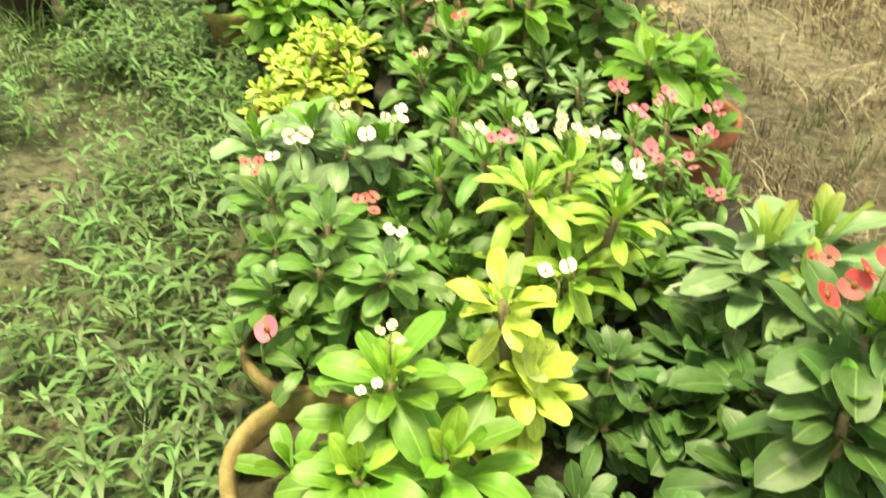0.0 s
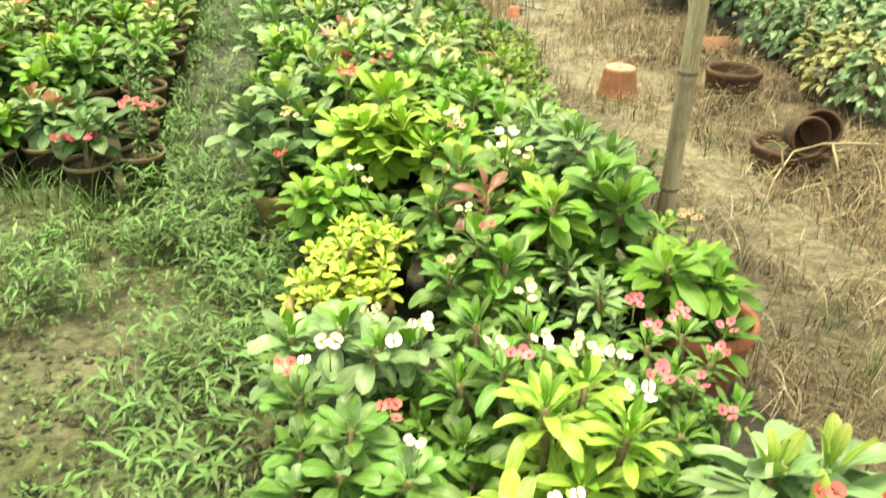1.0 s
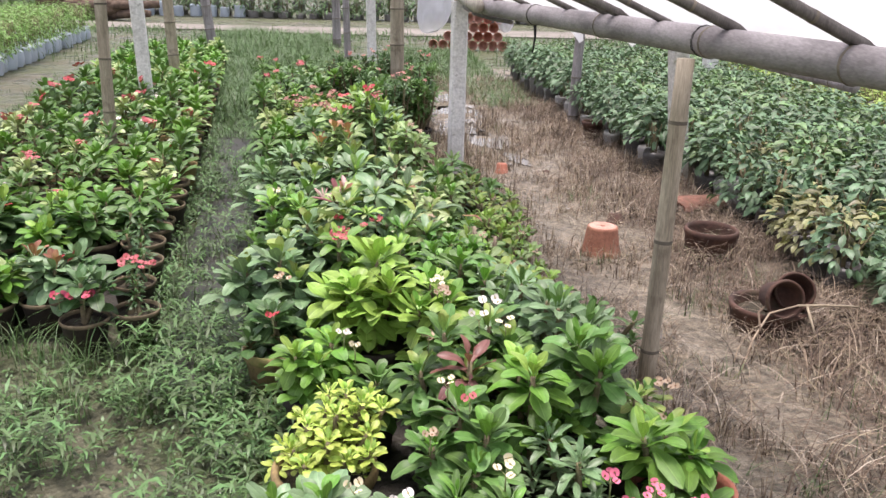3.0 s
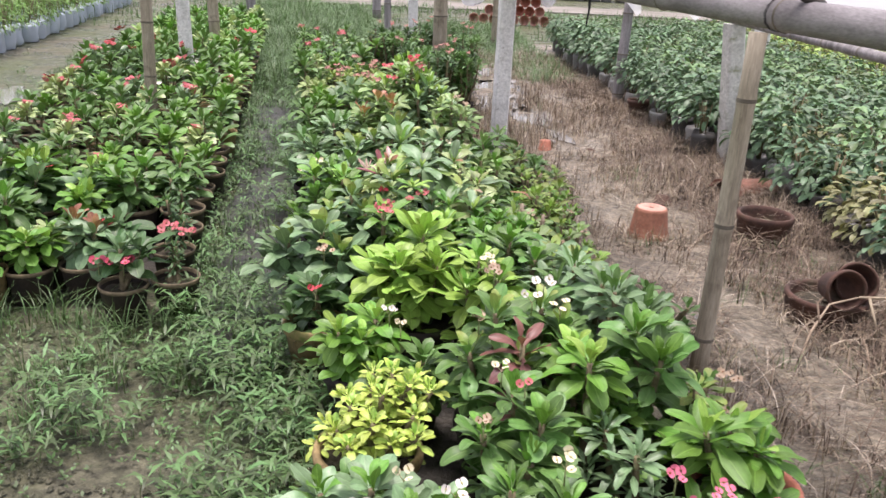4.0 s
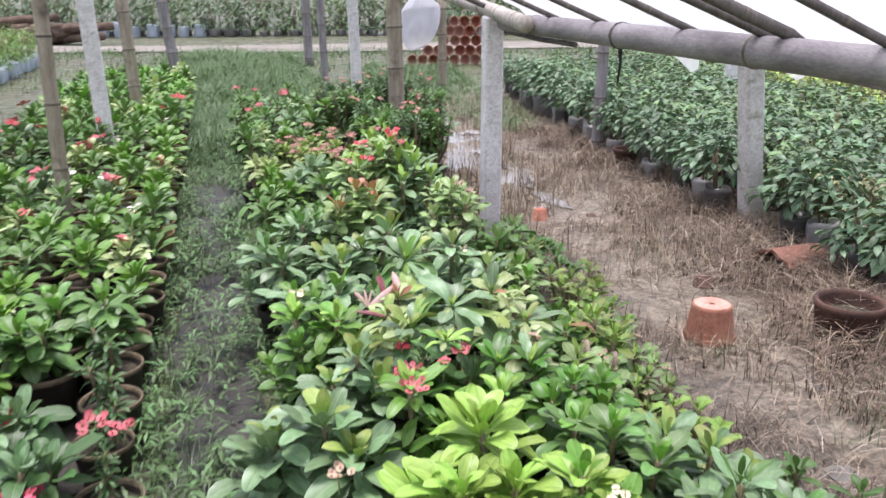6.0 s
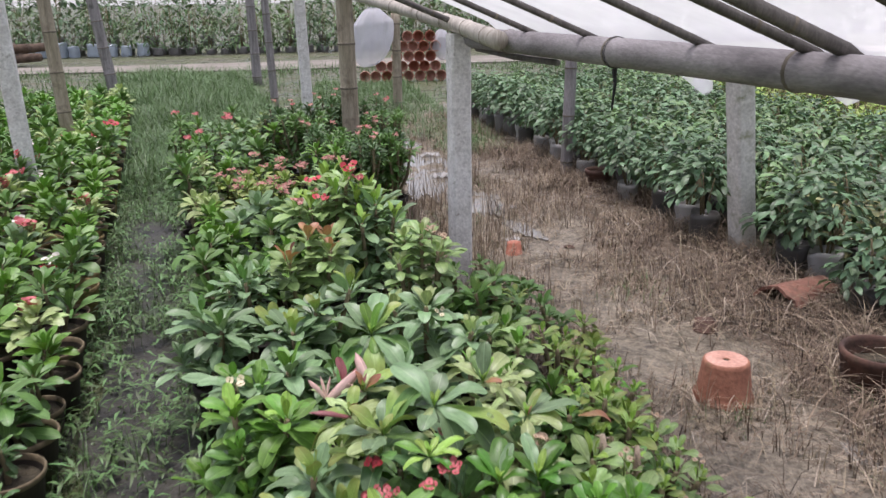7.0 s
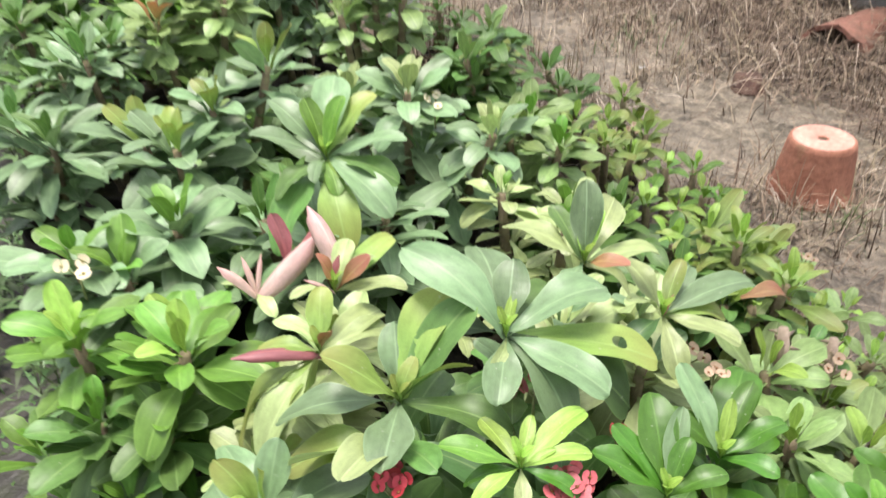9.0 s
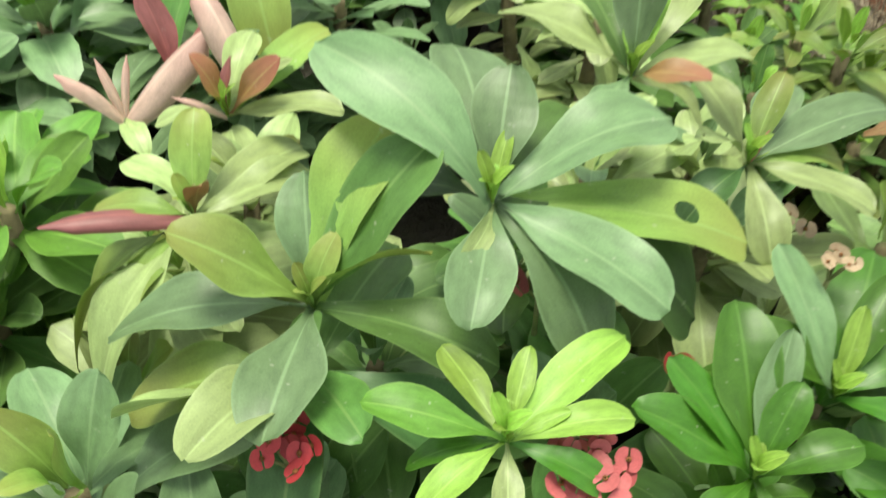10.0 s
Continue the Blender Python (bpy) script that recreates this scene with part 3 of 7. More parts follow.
def crown_of_thorns(at, heads, length, label, shape="spoon", outer="mid", inner=None, n=13, pot=(0.11, 0.18), pot_mat=TERRACOTTA_SHADE, blooms=(), droop=0.0, group="central bed of potted plants", seed=0, base=(0, 0), joined=False, low=5, clad=18):
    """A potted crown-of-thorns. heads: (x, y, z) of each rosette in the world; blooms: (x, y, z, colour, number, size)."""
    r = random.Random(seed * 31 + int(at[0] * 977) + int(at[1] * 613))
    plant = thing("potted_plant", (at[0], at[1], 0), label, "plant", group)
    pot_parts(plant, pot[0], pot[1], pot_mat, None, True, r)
    tips = [(x - at[0], y - at[1], z) for x, y, z in heads]
    stems(plant, (base[0], base[1], pot[1] * 0.8), [(x, y, z - 0.01) for x, y, z in tips], 0.009, True, r)
    for tip in tips:
        if joined:
            joined_rosette(plant, tip, length * r.uniform(0.9, 1.08), n + 3, shape, outer, r, droop)
        else:
            rosette(plant, tip, length * r.uniform(0.9, 1.08), n + r.randrange(-1, 2), shape, outer, inner, droop, r)
    skirt(plant, tips, length, shape, outer, r, (base[0], base[1], pot[1] * 0.8), clad)
    for k in range(low):
        q, d = 2.4 * k + r.uniform(0, 1.2), r.uniform(0.06, 0.13)
        t = tips[k % len(tips)]
        joined_rosette(plant, (0.5 * t[0] + d * math.cos(q), 0.5 * t[1] + d * math.sin(q), r.uniform(0.55, 0.85) * t[2]), 0.85 * length, 13, shape, outer if outer in LEAVES else "olive", r, 12)
    for x, y, z, colour, num, size in blooms:
        flowers(plant, (x - at[0], y - at[1], z), colour, num, size, 0.016 * math.sqrt(num) * size / 0.022, r)
    return plant


# ---- ground, lanes and path ----
def ground():
    xs = sorted({round(v, 3) for v in [*np.arange(-6, 6.01, 0.12), *np.arange(-30, 30.1, 2.0), *np.arange(-400, 401, 50.0)]})
    ys = sorted({round(v, 3) for v in [*np.arange(0, 14.01, 0.12), *np.arange(-20, 40.1, 2.0), *np.arange(-400, 401, 50.0)]})
    verts = []
    for y in ys:
        for x in xs:
            near = 1.0 if -6 < x < 6 and 0 < y < 14 else 0.0
            z = 0.012 * noise.noise((x * 2.1, y * 2.1, 3)) + 0.006 * noise.noise((x * 9, y * 9, 5))
            verts.append((x, y, (z - 0.006) * near - 0.004))
    n = len(xs)
    faces = [(j * n + i, j * n + i + 1, (j + 1) * n + i + 1, (j + 1) * n + i) for j in range(len(ys) - 1) for i in range(n - 1)]
    return tagged(part("ground", mesh_of("ground", verts, faces, MUD)), "damp grey-brown nursery mud with algae patches", "ground", kind="structure")


ground()


def flat_patch(name, outline, z, mat, label, category):
    """A thin raised sheet with an uneven outline."""
    verts = [(x, y, z) for x, y in outline] + [(x, y, z - 0.03) for x, y in outline]
    n = len(outline)
    faces = [tuple(range(n))] + [(k, k + n, (k + 1) % n + n, (k + 1) % n) for k in range(n)]
    return tagged(part(name, mesh_of(name, verts, faces, mat, False)), label, category, kind="structure")


flat_patch("road", [(x, 20.6 + 0.05 * x + 0.25 * math.sin(x * 0.7)) for x in range(-40, 41)] + [(x, 22.6 + 0.05 * x + 0.2 * math.sin(x * 0.5 + 1)) for x in range(40, -41, -1)], 0.03, PATH_DIRT, "pale dry dirt track across the nursery", "dirt track")


def path_edge(a, side):
    return -1.5 + side * (0.17 + 0.06 * noise.noise((a * 2.2, side * 5, 1)))


flat_patch("path", [tuple(lane(0.15 + 0.15 * k, path_edge(k * 0.15, -1)).xy) for k in range(52)] + [tuple(lane(0.15 + 0.15 * k, path_edge(k * 0.15, 1)).xy) for k in range(51, -1, -1)], 0.007, WET_MUD, "dark waterlogged mud path between the beds", "path")


# Dark sheets that deepen the shade between the pots by colour.
flat_patch("bed_soil", [tuple(lane(a, -1.24 + 0.05 * math.sin(a * 5)).xy) for a in np.arange(-2.1, 6.4, 0.2)] + [tuple(lane(a, -0.24 + 0.05 * math.sin(a * 4)).xy) for a in np.arange(6.3, -2.15, -0.2)], 0.012, BED_SOIL_SHADE, "wet soil, darkened for the shade under the crowded pots", "soil")
flat_patch("bed_soil", [tuple(lane(a, -3.05).xy) for a in np.arange(0.75, 10.2, 0.3)] + [tuple(lane(a, -1.76 + 0.04 * math.sin(a * 4)).xy) for a in np.arange(10.2, 0.7, -0.3)], 0.001, BED_SOIL_SHADE, "wet soil, darkened for the shade under rows of small pots", "soil")


def lane_mud():
    """The trodden right-hand lane, a low uneven sheet of drying mud."""
    verts, n = [], 26
    ys = np.arange(-1.0, 14.6, 0.08)
    for y in ys:
        x0, x1 = 0.78 - 0.25 * (y - 4.4), 2.15 - 0.13 * (y - 5.2)
        for i in range(n):
            x = x0 + (x1 - x0) * i / (n - 1)
            edge = min(1.0, 6 * i / (n - 1), 6 * (n - 1 - i) / (n - 1), (y + 1.0) / 0.3 + 0.01, (14.5 - y) / 0.4)
            z = 0.022 + 0.018 * noise.noise((x * 2.4, y * 2.4, 3)) + 0.012 * noise.noise((x * 8, y * 8, 5))
            verts.append((x + 0.05 * noise.noise((y * 3, i, 2)), y, max(0.0, edge) * z - 0.02 * (edge < 0.05)))
    faces = [(j * n + i, j * n + i + 1, (j + 1) * n + i + 1, (j + 1) * n + i) for j in range(len(ys) - 1) for i in range(n - 1)]
    return tagged(part("lane_mud", mesh_of("lane_mud", verts, faces, LANE_MUD)), "drying brown trodden mud lane littered with stubble", "mud lane", kind="structure")


lane_mud()


def puddle(cx, cy, rx, ry, turn):
    pts = []
    for k in range(60):
        q = 2 * math.pi * k / 60
        w = 1 + 0.5 * noise.noise((math.cos(q) * 1.6 + cx * 3, math.sin(q) * 1.6, cy)) + 0.4 * noise.noise((math.cos(q) * 5, math.sin(q) * 5 + cy, cx))
        x, y = rx * w * math.cos(q), ry * w * math.sin(q)
        c, s = math.cos(radians(turn)), math.sin(radians(turn))
        pts.append((cx + x * c - y * s, cy + x * s + y * c))
    flat_patch("water", pts, 0.012 if cx < -1 else 0.026 if cy > 7.5 else 0.018, WATER, "shallow rain puddle on the trodden lane", "puddle")


PUDDLES = ((0.20, 9.8, 0.24, 0.95, 8), (0.50, 8.70, 0.16, 0.42, 12), (0.0, 10.9, 0.2, 0.6, 8), (0.70, 7.98, 0.07, 0.2, 20), (1.22, 5.62, 0.10, 0.32, 5), (1.30, 6.0, 0.06, 0.16, 20), (1.10, 4.95, 0.06, 0.2, 10), (-3.75, 8.2, 0.16, 0.5, 14), (-3.4, 7.0, 0.1, 0.3, 14))
for p in PUDDLES:
    puddle(*p)


def flooded(x, y):
    """Whether a place lies under open water."""
    return any(((x - cx) / rx) ** 2 + ((y - cy) / ry) ** 2 < 1.1 for cx, cy, rx, ry, _ in PUDDLES)


def blade(verts, faces, root, q, length, width, lean, segs=3):
    """One bent blade of grass or straw."""
    b = len(verts)
    d, s = Vector((math.cos(q), math.sin(q), 0)), Vector((-math.sin(q), math.cos(q), 0))
    for i in range(segs + 1):
        t = i / segs
        p = Vector(root) + d * (length * lean * t * t) + Vector((0, 0, length * t * (1 - 0.55 * lean * t)))
        w = width * (1 - t * 0.85) * 0.5
        verts += [tuple(p - s * w), tuple(p + s * w)]
    for i in range(segs):
        k = b + 2 * i
        faces.append((k, k + 1, k + 3, k + 2))


def in_left_mud(x, y):
    """How dense the weeds stand at a place in the left walk."""
    a, l = -0.243 * (x - 1.0) + 0.970 * (y - 4.4), 0.970 * (x - 1.0) + 0.243 * (y - 4.4)
    if l > -1.2 or a > 9:
        return 0.0
    if a > 0.45 and l < -1.78:
        return 0.0
    if a > 0.5:
        return 0.22 + 0.35 * max(0.0, abs(l + 1.5) - 0.07) / 0.2 + 0.6 * noise.noise((x * 2.3, y * 2.3, 1.0))
    edge = max(0.0, 1 - abs(l + 1.45) / 0.5)
    d = 0.02 + 0.75 * edge * (1 if a < 0.5 else 0.75) + 0.8 * noise.noise((x * 2.3, y * 2.3, 1.0))
    if a < 0.2:
        d += 0.9 * max(0.0, 1 - abs(a - 0.25) / 0.35) - 1.1 * max(0.0, 1 - math.hypot(l + 2.0, a + 0.65) / 0.45)
    return d


def weeds():
    """Upright weeds with whorls of lance leaves, and tiny seedlings between them."""
    r = random.Random(21)
    verts, faces = [], []
    count = 0
    while count < 3600:
        a = r.uniform(-3.4, 0.6) if r.random() < 0.66 else r.uniform(0.5, 8)
        l = r.uniform(-3.6, -1.2) if a < 0.5 else r.uniform(-1.8, -1.22)
        p = lane(a, l)
        if r.random() > in_left_mud(p.x, p.y):
            continue
        count += 1
        seedling = r.random() < 0.4
        h, q = r.uniform(0.012, 0.03) if seedling else r.uniform(0.04, 0.14), r.uniform(0, 6.28)
        tip = p + Vector((math.cos(q), math.sin(q), 0)) * r.uniform(0.1, 0.6) * h + Vector((0, 0, h))
        blade(verts, faces, p, q, h, 0.003, 0.3, 2)
        for k in range(2 if seedling else r.randrange(2, 5)):
            o = Vector(p).lerp(tip, 1 - 0.24 * k)
            for side in range(r.randrange(2, 5)):
                w = q + 1.3 * k + side * 1.9 + r.uniform(-0.5, 0.5)
                ln = r.uniform(0.015, 0.03) if seedling else r.uniform(0.03, 0.075)
                d, s = Vector((math.cos(w), math.sin(w), 0)), Vector((-math.sin(w), math.cos(w), 0)) * ln * (0.2 if seedling else 0.095)
                b = len(verts)
                up = r.uniform(0.15, 0.5)
                m, e = o + d * ln * 0.45 + Vector((0, 0, ln * up * 0.6)), o + d * ln + Vector((0, 0, ln * r.uniform(-0.25, up)))
                verts += [tuple(o), tuple(m + s), tuple(m - s), tuple(e)]
                faces += [(b, b + 2, b + 1), (b + 1, b + 2, b + 3)]
    for k in range(15000):
        p = lane(r.uniform(-3.4, 0.6), r.uniform(-3.6, -1.25)) if k % 5 else lane(r.uniform(0.5, 7), r.uniform(-1.78, -1.25))
        if noise.noise((p.x * 3, p.y * 3, 14)) + 0.5 * noise.noise((p.x * 9, p.y * 9, 4)) < r.uniform(-0.35, 0.25):
            continue
        for side in range(r.randrange(2, 5)):
            w, ln = r.uniform(0, 6.28), r.uniform(0.007, 0.020)
            d, s, b = Vector((math.cos(w), math.sin(w), r.uniform(0.2, 0.9))), Vector((-math.sin(w), math.cos(w), 0)) * ln * 0.28, len(verts)
            o = p + Vector((0, 0, r.uniform(0, 0.006)))
            verts += [tuple(o), tuple(o + d * ln * 0.5 + s), tuple(o + d * ln * 0.5 - s), tuple(o + d * ln)]
            faces += [(b, b + 2, b + 1), (b + 1, b + 2, b + 3)]
    return tagged(part("weeds", mesh_of("weeds", verts, faces, WEED)), "upright narrow-leaved green weeds on wet mud", "weeds", kind="stuff")


def grass():
    r = random.Random(5)
    verts, faces = [], []
    for k in range(800):
        a, l = (r.uniform(-3.0, 0.5), r.uniform(-3.2, -1.25)) if r.random() < 0.6 else (r.uniform(0.5, 7), r.uniform(-1.75, -1.3))
        p = lane(a, l)
        if in_left_mud(p.x, p.y) < 0.2:
            continue
        for j in range(r.randrange(5, 13)):
            blade(verts, faces, p + Vector((r.gauss(0, 0.02), r.gauss(0, 0.02), 0)), r.uniform(0, 6.28), r.uniform(0.06, 0.19), 0.004, r.uniform(0.1, 1.1))
    for k in range(30000):
        a, l = r.uniform(5.5, 15.5), r.uniform(-2.3, -0.1) - 0.03 * r.random()
        if a < 9.8 and l < -1.7 - 0.02 * a or a < 7 and l > -1.2:
            continue
        p = lane(a, l)
        blade(verts, faces, p, r.uniform(0, 6.28), r.uniform(0.16, 0.46) * (0.75 + 0.6 * noise.noise((p.x * 1.1, p.y * 1.1, 9))), 0.009, r.uniform(0.3, 1.5))
    for k in range(640):
        a, l = (r.uniform(-1.9, 1.2), r.uniform(0.02, 0.95)) if r.random() < 0.55 else (r.uniform(2.2, 7.5), r.uniform(-0.1, 0.75))
        p = lane(a, l)
        if flooded(p.x, p.y) or noise.noise((p.x * 2, p.y * 2, 31)) < 0.02:
            continue
        for j in range(r.randrange(3, 9)):
            blade(verts, faces, p + Vector((r.gauss(0, 0.02), r.gauss(0, 0.02), 0)), r.uniform(0, 6.28), r.uniform(0.05, 0.17), 0.004, r.uniform(0.1, 0.9))
    for k in range(26000):
        a, l = r.uniform(4.6, 16) if r.random() < 0.75 else r.uniform(4.6, 8.5), r.gauss(-1.2, 0.75)
        if a < 9 and l < -1.75 or a < 6.6 and l > -1.15:
            continue
        p = lane(a, l)
        blade(verts, faces, p, r.uniform(0, 6.28), r.uniform(0.10, 0.36) * (0.7 + 0.6 * noise.noise((p.x * 1.5, p.y * 1.5, 4))), 0.008, r.uniform(0.9, 1.7))
    for k in range(17000):
        p = Vector((r.uniform(-1.2, 1.15), 10.2 + 7.0 * r.random() ** 1.3, 0))
        if p.x > 1.35 - 0.13 * (p.y - 8.2) or p.y < 11.6 and r.random() < 0.62 - noise.noise((p.x * 2, p.y * 2, 7)) or flooded(p.x, p.y):
            continue
        blade(verts, faces, p, r.uniform(0, 6.28), r.uniform(0.08, 0.30) * (0.8 + 0.6 * noise.noise((p.x * 1.3, p.y * 1.3, 14))), 0.008, r.uniform(0.3, 1.5))
    for x, y in ((-0.95, 4.31), (-1.20, 4.40), (-0.76, 4.66), (-1.0, 4.15), (-0.72, 4.42), (-1.35, 4.30), (-0.62, 4.05), (-0.98, 4.36), (-0.84, 4.40), (-1.12, 4.42), (-1.28, 4.43), (-1.45, 4.40), (-0.76, 4.50)):
        for j in range(26):
            blade(verts, faces, Vector((x + r.gauss(0, 0.03), y + r.gauss(0, 0.03), 0)), r.uniform(0, 6.28), r.uniform(0.08, 0.24), 0.005, r.uniform(0.2, 1.3), 4)
    for k in range(700):
        a, l = r.uniform(0.5, 9), -3.15 - abs(r.gauss(0, 0.28))
        p = lane(a, l)
        for j in range(r.randrange(3, 9)):
            blade(verts, faces, p + Vector((r.gauss(0, 0.03), r.gauss(0, 0.03), 0)), r.uniform(0, 6.28), r.uniform(0.05, 0.16), 0.006, r.uniform(0.4, 1.5))
    for k in range(4000):
        p = Vector((r.uniform(-14, 8), r.uniform(19.2, 20.8), 0))
        blade(verts, faces, p, r.uniform(0, 6.28), r.uniform(0.08, 0.3) * (0.6 + 0.9 * noise.noise((p.x * 0.8, 3, 1))), 0.016, r.uniform(0.3, 1.3))
    for k in range(5000):
        p = Vector((r.uniform(-14, 12), r.uniform(13.5, 20.4), 0))
        blade(verts, faces, p, r.uniform(0, 6.28), r.uniform(0.08, 0.25), 0.014, r.uniform(0.1, 0.7))
    return tagged(part("grass", mesh_of("grass", verts, faces, GRASS)), "tall soft green grass and tufts between beds", "grass", kind="stuff")


def straw():
    """Dead stubble: fine litter, tufts that still stand, and tangled heaps along the bags."""
    r = random.Random(9)
    bufs = {"dark": ([], []), "pale": ([], []), "rotten": ([], [])}

    def spot(y0=2.0, y1=13.0):
        y = r.uniform(y0, y1)
        bed = 1.95 - 0.13 * (y - 5.2)
        return r.uniform(0.80 - 0.25 * (y - 4.4), bed + 0.12), y, bed

    def buf(rot=0.25):
        return bufs["rotten" if r.random() < rot else "pale" if r.random() < 0.16 else "dark"]

    def wet(x, y):
        """How bare and wet the lane lies: a trodden strip beside the potted bed, in patches."""
        l = 0.970 * (x - 1.0) + 0.243 * (y - 4.4)
        strip = max(0.0, 1 - abs(l - 0.42) / 0.24) * (1.0 if y < 6.3 else 0.5)
        return 0.65 * strip + 0.9 * noise.noise((x * 1.7, y * 1.7, 21))

    for k in range(60000):
        x, y, bed = spot()
        d = noise.noise((x * 3.1, y * 3.1, 8)) + 0.5 * noise.noise((x * 9, y * 9, 2))
        if flooded(x, y) and r.random() < 0.6 or r.random() > 0.60 + 1.1 * d + (0.25 if x > bed - 0.5 else 0) - 1.1 * wet(x, y):
            continue
        blade(*buf(0.7 if x > bed - 0.5 else 0.3), (x, y, 0.016 + r.uniform(0, 0.012)), r.uniform(0, 6.28), r.choice((0.03, 0.045, 0.06, 0.09, 0.13)) * r.uniform(0.7, 1.2), 0.0038, r.uniform(1.2, 1.75), 2)
    for k in range(3400):
        x, y, bed = spot()
        if flooded(x, y) and r.random() < 0.7 or noise.noise((x * 2.2, y * 2.2, 5)) < -0.15 + (0.1 if x < bed - 0.6 else -0.1) + 0.5 * wet(x, y):
            continue
        tall = r.uniform(0.05, 0.15)
        for j in range(r.randrange(4, 14)):
            blade(*buf(), (x + r.gauss(0, 0.02), y + r.gauss(0, 0.02), 0.0), r.uniform(0, 6.28), tall * r.uniform(0.5, 1.3), 0.0046, r.choice((0.1, 0.2, 0.4, 0.8, 1.2)), 3)
    for k in range(1700):
        x, y, bed = spot(3.0, 10.5)
        x = bed + 0.14 - abs(r.gauss(0, 0.40))
        if x < 1.1 - 0.25 * (y - 4.4) or noise.noise((x * 1.8, y * 1.8, 11)) < -0.15:
            continue
        lift = r.uniform(0.0, 0.07)
        for j in range(r.randrange(6, 14)):
            blade(*buf(0.62), (x + r.gauss(0, 0.04), y + r.gauss(0, 0.04), lift * r.random()), r.uniform(0, 6.28), r.uniform(0.10, 0.30), 0.0046, r.uniform(0.9, 1.7), 4)
    for k in range(1500):
        p = lane(r.uniform(2.3, 8.5), r.uniform(-0.15, 0.85))
        if flooded(p.x, p.y) and r.random() < 0.75 or noise.noise((p.x * 1.6, p.y * 1.6, 41)) < -0.05:
            continue
        for j in range(r.randrange(3, 8)):
            blade(*buf(), (p.x + r.gauss(0, 0.03), p.y + r.gauss(0, 0.03), 0.0), r.uniform(0, 6.28), r.uniform(0.10, 0.26), 0.005, r.choice((0.1, 0.2, 0.35, 0.8)), 3)
    for x, y, n in ((1.04, 5.76, 190), (1.57, 4.90, 260), (1.60, 5.86, 60), (1.75, 5.2, 160)):
        for k in range(n):
            q, d = r.uniform(0, 6.28), r.uniform(0.095, 0.24)
            blade(*buf(), (x + d * math.cos(q), y + d * math.sin(q), r.uniform(0.01, 0.03)), r.uniform(0, 6.28), r.uniform(0.05, 0.2), 0.0038, r.uniform(0.3, 1.6), 3)
    tagged(part("straw", mesh_of("straw", *bufs["rotten"], STRAW_ROTTEN)), "dark rotting stalks and litter heaped by the bags", "straw", kind="stuff")
    tagged(part("straw", mesh_of("straw", *bufs["dark"], STRAW)), "dead brown stubble and litter on the muddy lane", "straw", kind="stuff")
    return tagged(part("straw", mesh_of("straw", *bufs["pale"], STRAW_PALE)), "bleached dry straw stalks tangled in the lane", "straw", kind="stuff")


def clods():
    """Crumbs of mud trodden up in the open ground by the beds."""
    r = random.Random(3)
    verts, faces = [], []
    for k in range(9000):
        x, y = (r.uniform(-2.2, 0.1), r.uniform(1.6, 4.6)) if r.random() < 0.6 else (r.uniform(0.4, 2.0), r.uniform(3.0, 9.0))
        a, l = -0.243 * (x - 1.0) + 0.970 * (y - 4.4), 0.970 * (x - 1.0) + 0.243 * (y - 4.4)
        if -1.3 < l < 0.05 or noise.noise((x * 2, y * 2, 6)) < -0.2:
            continue
        s, b = r.uniform(0.004, 0.016), len(verts)
        for q in range(5):
            w = q * 1.2566 + r.uniform(-0.3, 0.3)
            verts.append((x + s * r.uniform(0.7, 1.3) * math.cos(w), y + s * r.uniform(0.7, 1.3) * math.sin(w), -0.002))
        verts.append((x + r.uniform(-0.3, 0.3) * s, y + r.uniform(-0.3, 0.3) * s, s * r.uniform(0.5, 1.0)))
        faces += [(b + q, b + (q + 1) % 5, b + 5) for q in range(5)]
    return tagged(part("mud_clods", mesh_of("mud_clods", verts, faces, MUD, False)), "loose crumbs of grey-brown mud on the ground", "mud", kind="stuff")


clods()
weeds()
grass()
straw()


# ---- roof frame: posts, beam, rafters, sheet ----
def bamboo(points, radius, mat, sides=14, knots=0.34):
    """A bamboo culm through the points with swollen joints."""
    pts = [Vector(p) for p in points]
    total = sum((b - a).length for a, b in zip(pts, pts[1:]))
    n = max(2, round(total / knots))
    marks = [0.0]
    for k in range(n):
        c = (k + 0.5) / n
        marks += [c - 0.022 / total, c - 0.006 / total, c, c + 0.006 / total, c + 0.022 / total, (k + 1) / n]
    out, rad = [], []
    for m in marks:
        m = min(1, max(0, m))
        f = m * (len(pts) - 1)
        i = min(int(f), len(pts) - 2)
        out.append(pts[i].lerp(pts[i + 1], f - i))
        k = abs((m * n) % 1 - 0.5) * total / n
        rad.append(radius * (1.09 if k < 0.003 else 1.05 if k < 0.010 else 1.0) * (1.04 - 0.1 * m))
    verts, faces = tube(out, rad, sides)
    slots = [0] * len(faces)
    for i in range(len(out) - 1):
        if i % 6 in (2, 3):
            slots[i * sides:(i + 1) * sides] = [1] * sides
    return mesh_of("bamboo", verts, faces, [mat, BAMBOO_RING], True, slots)


def bamboo_post(x, y, top, radius, lean=(0, 0), mat=BAMBOO, label="weathered brown bamboo post with swollen joints"):
    return tagged(part("bamboo_post", bamboo([(0, 0, -0.05), (lean[0] * top, lean[1] * top, top)], radius, mat), None, pose(x, y, 0)), label, "post", "roof posts")


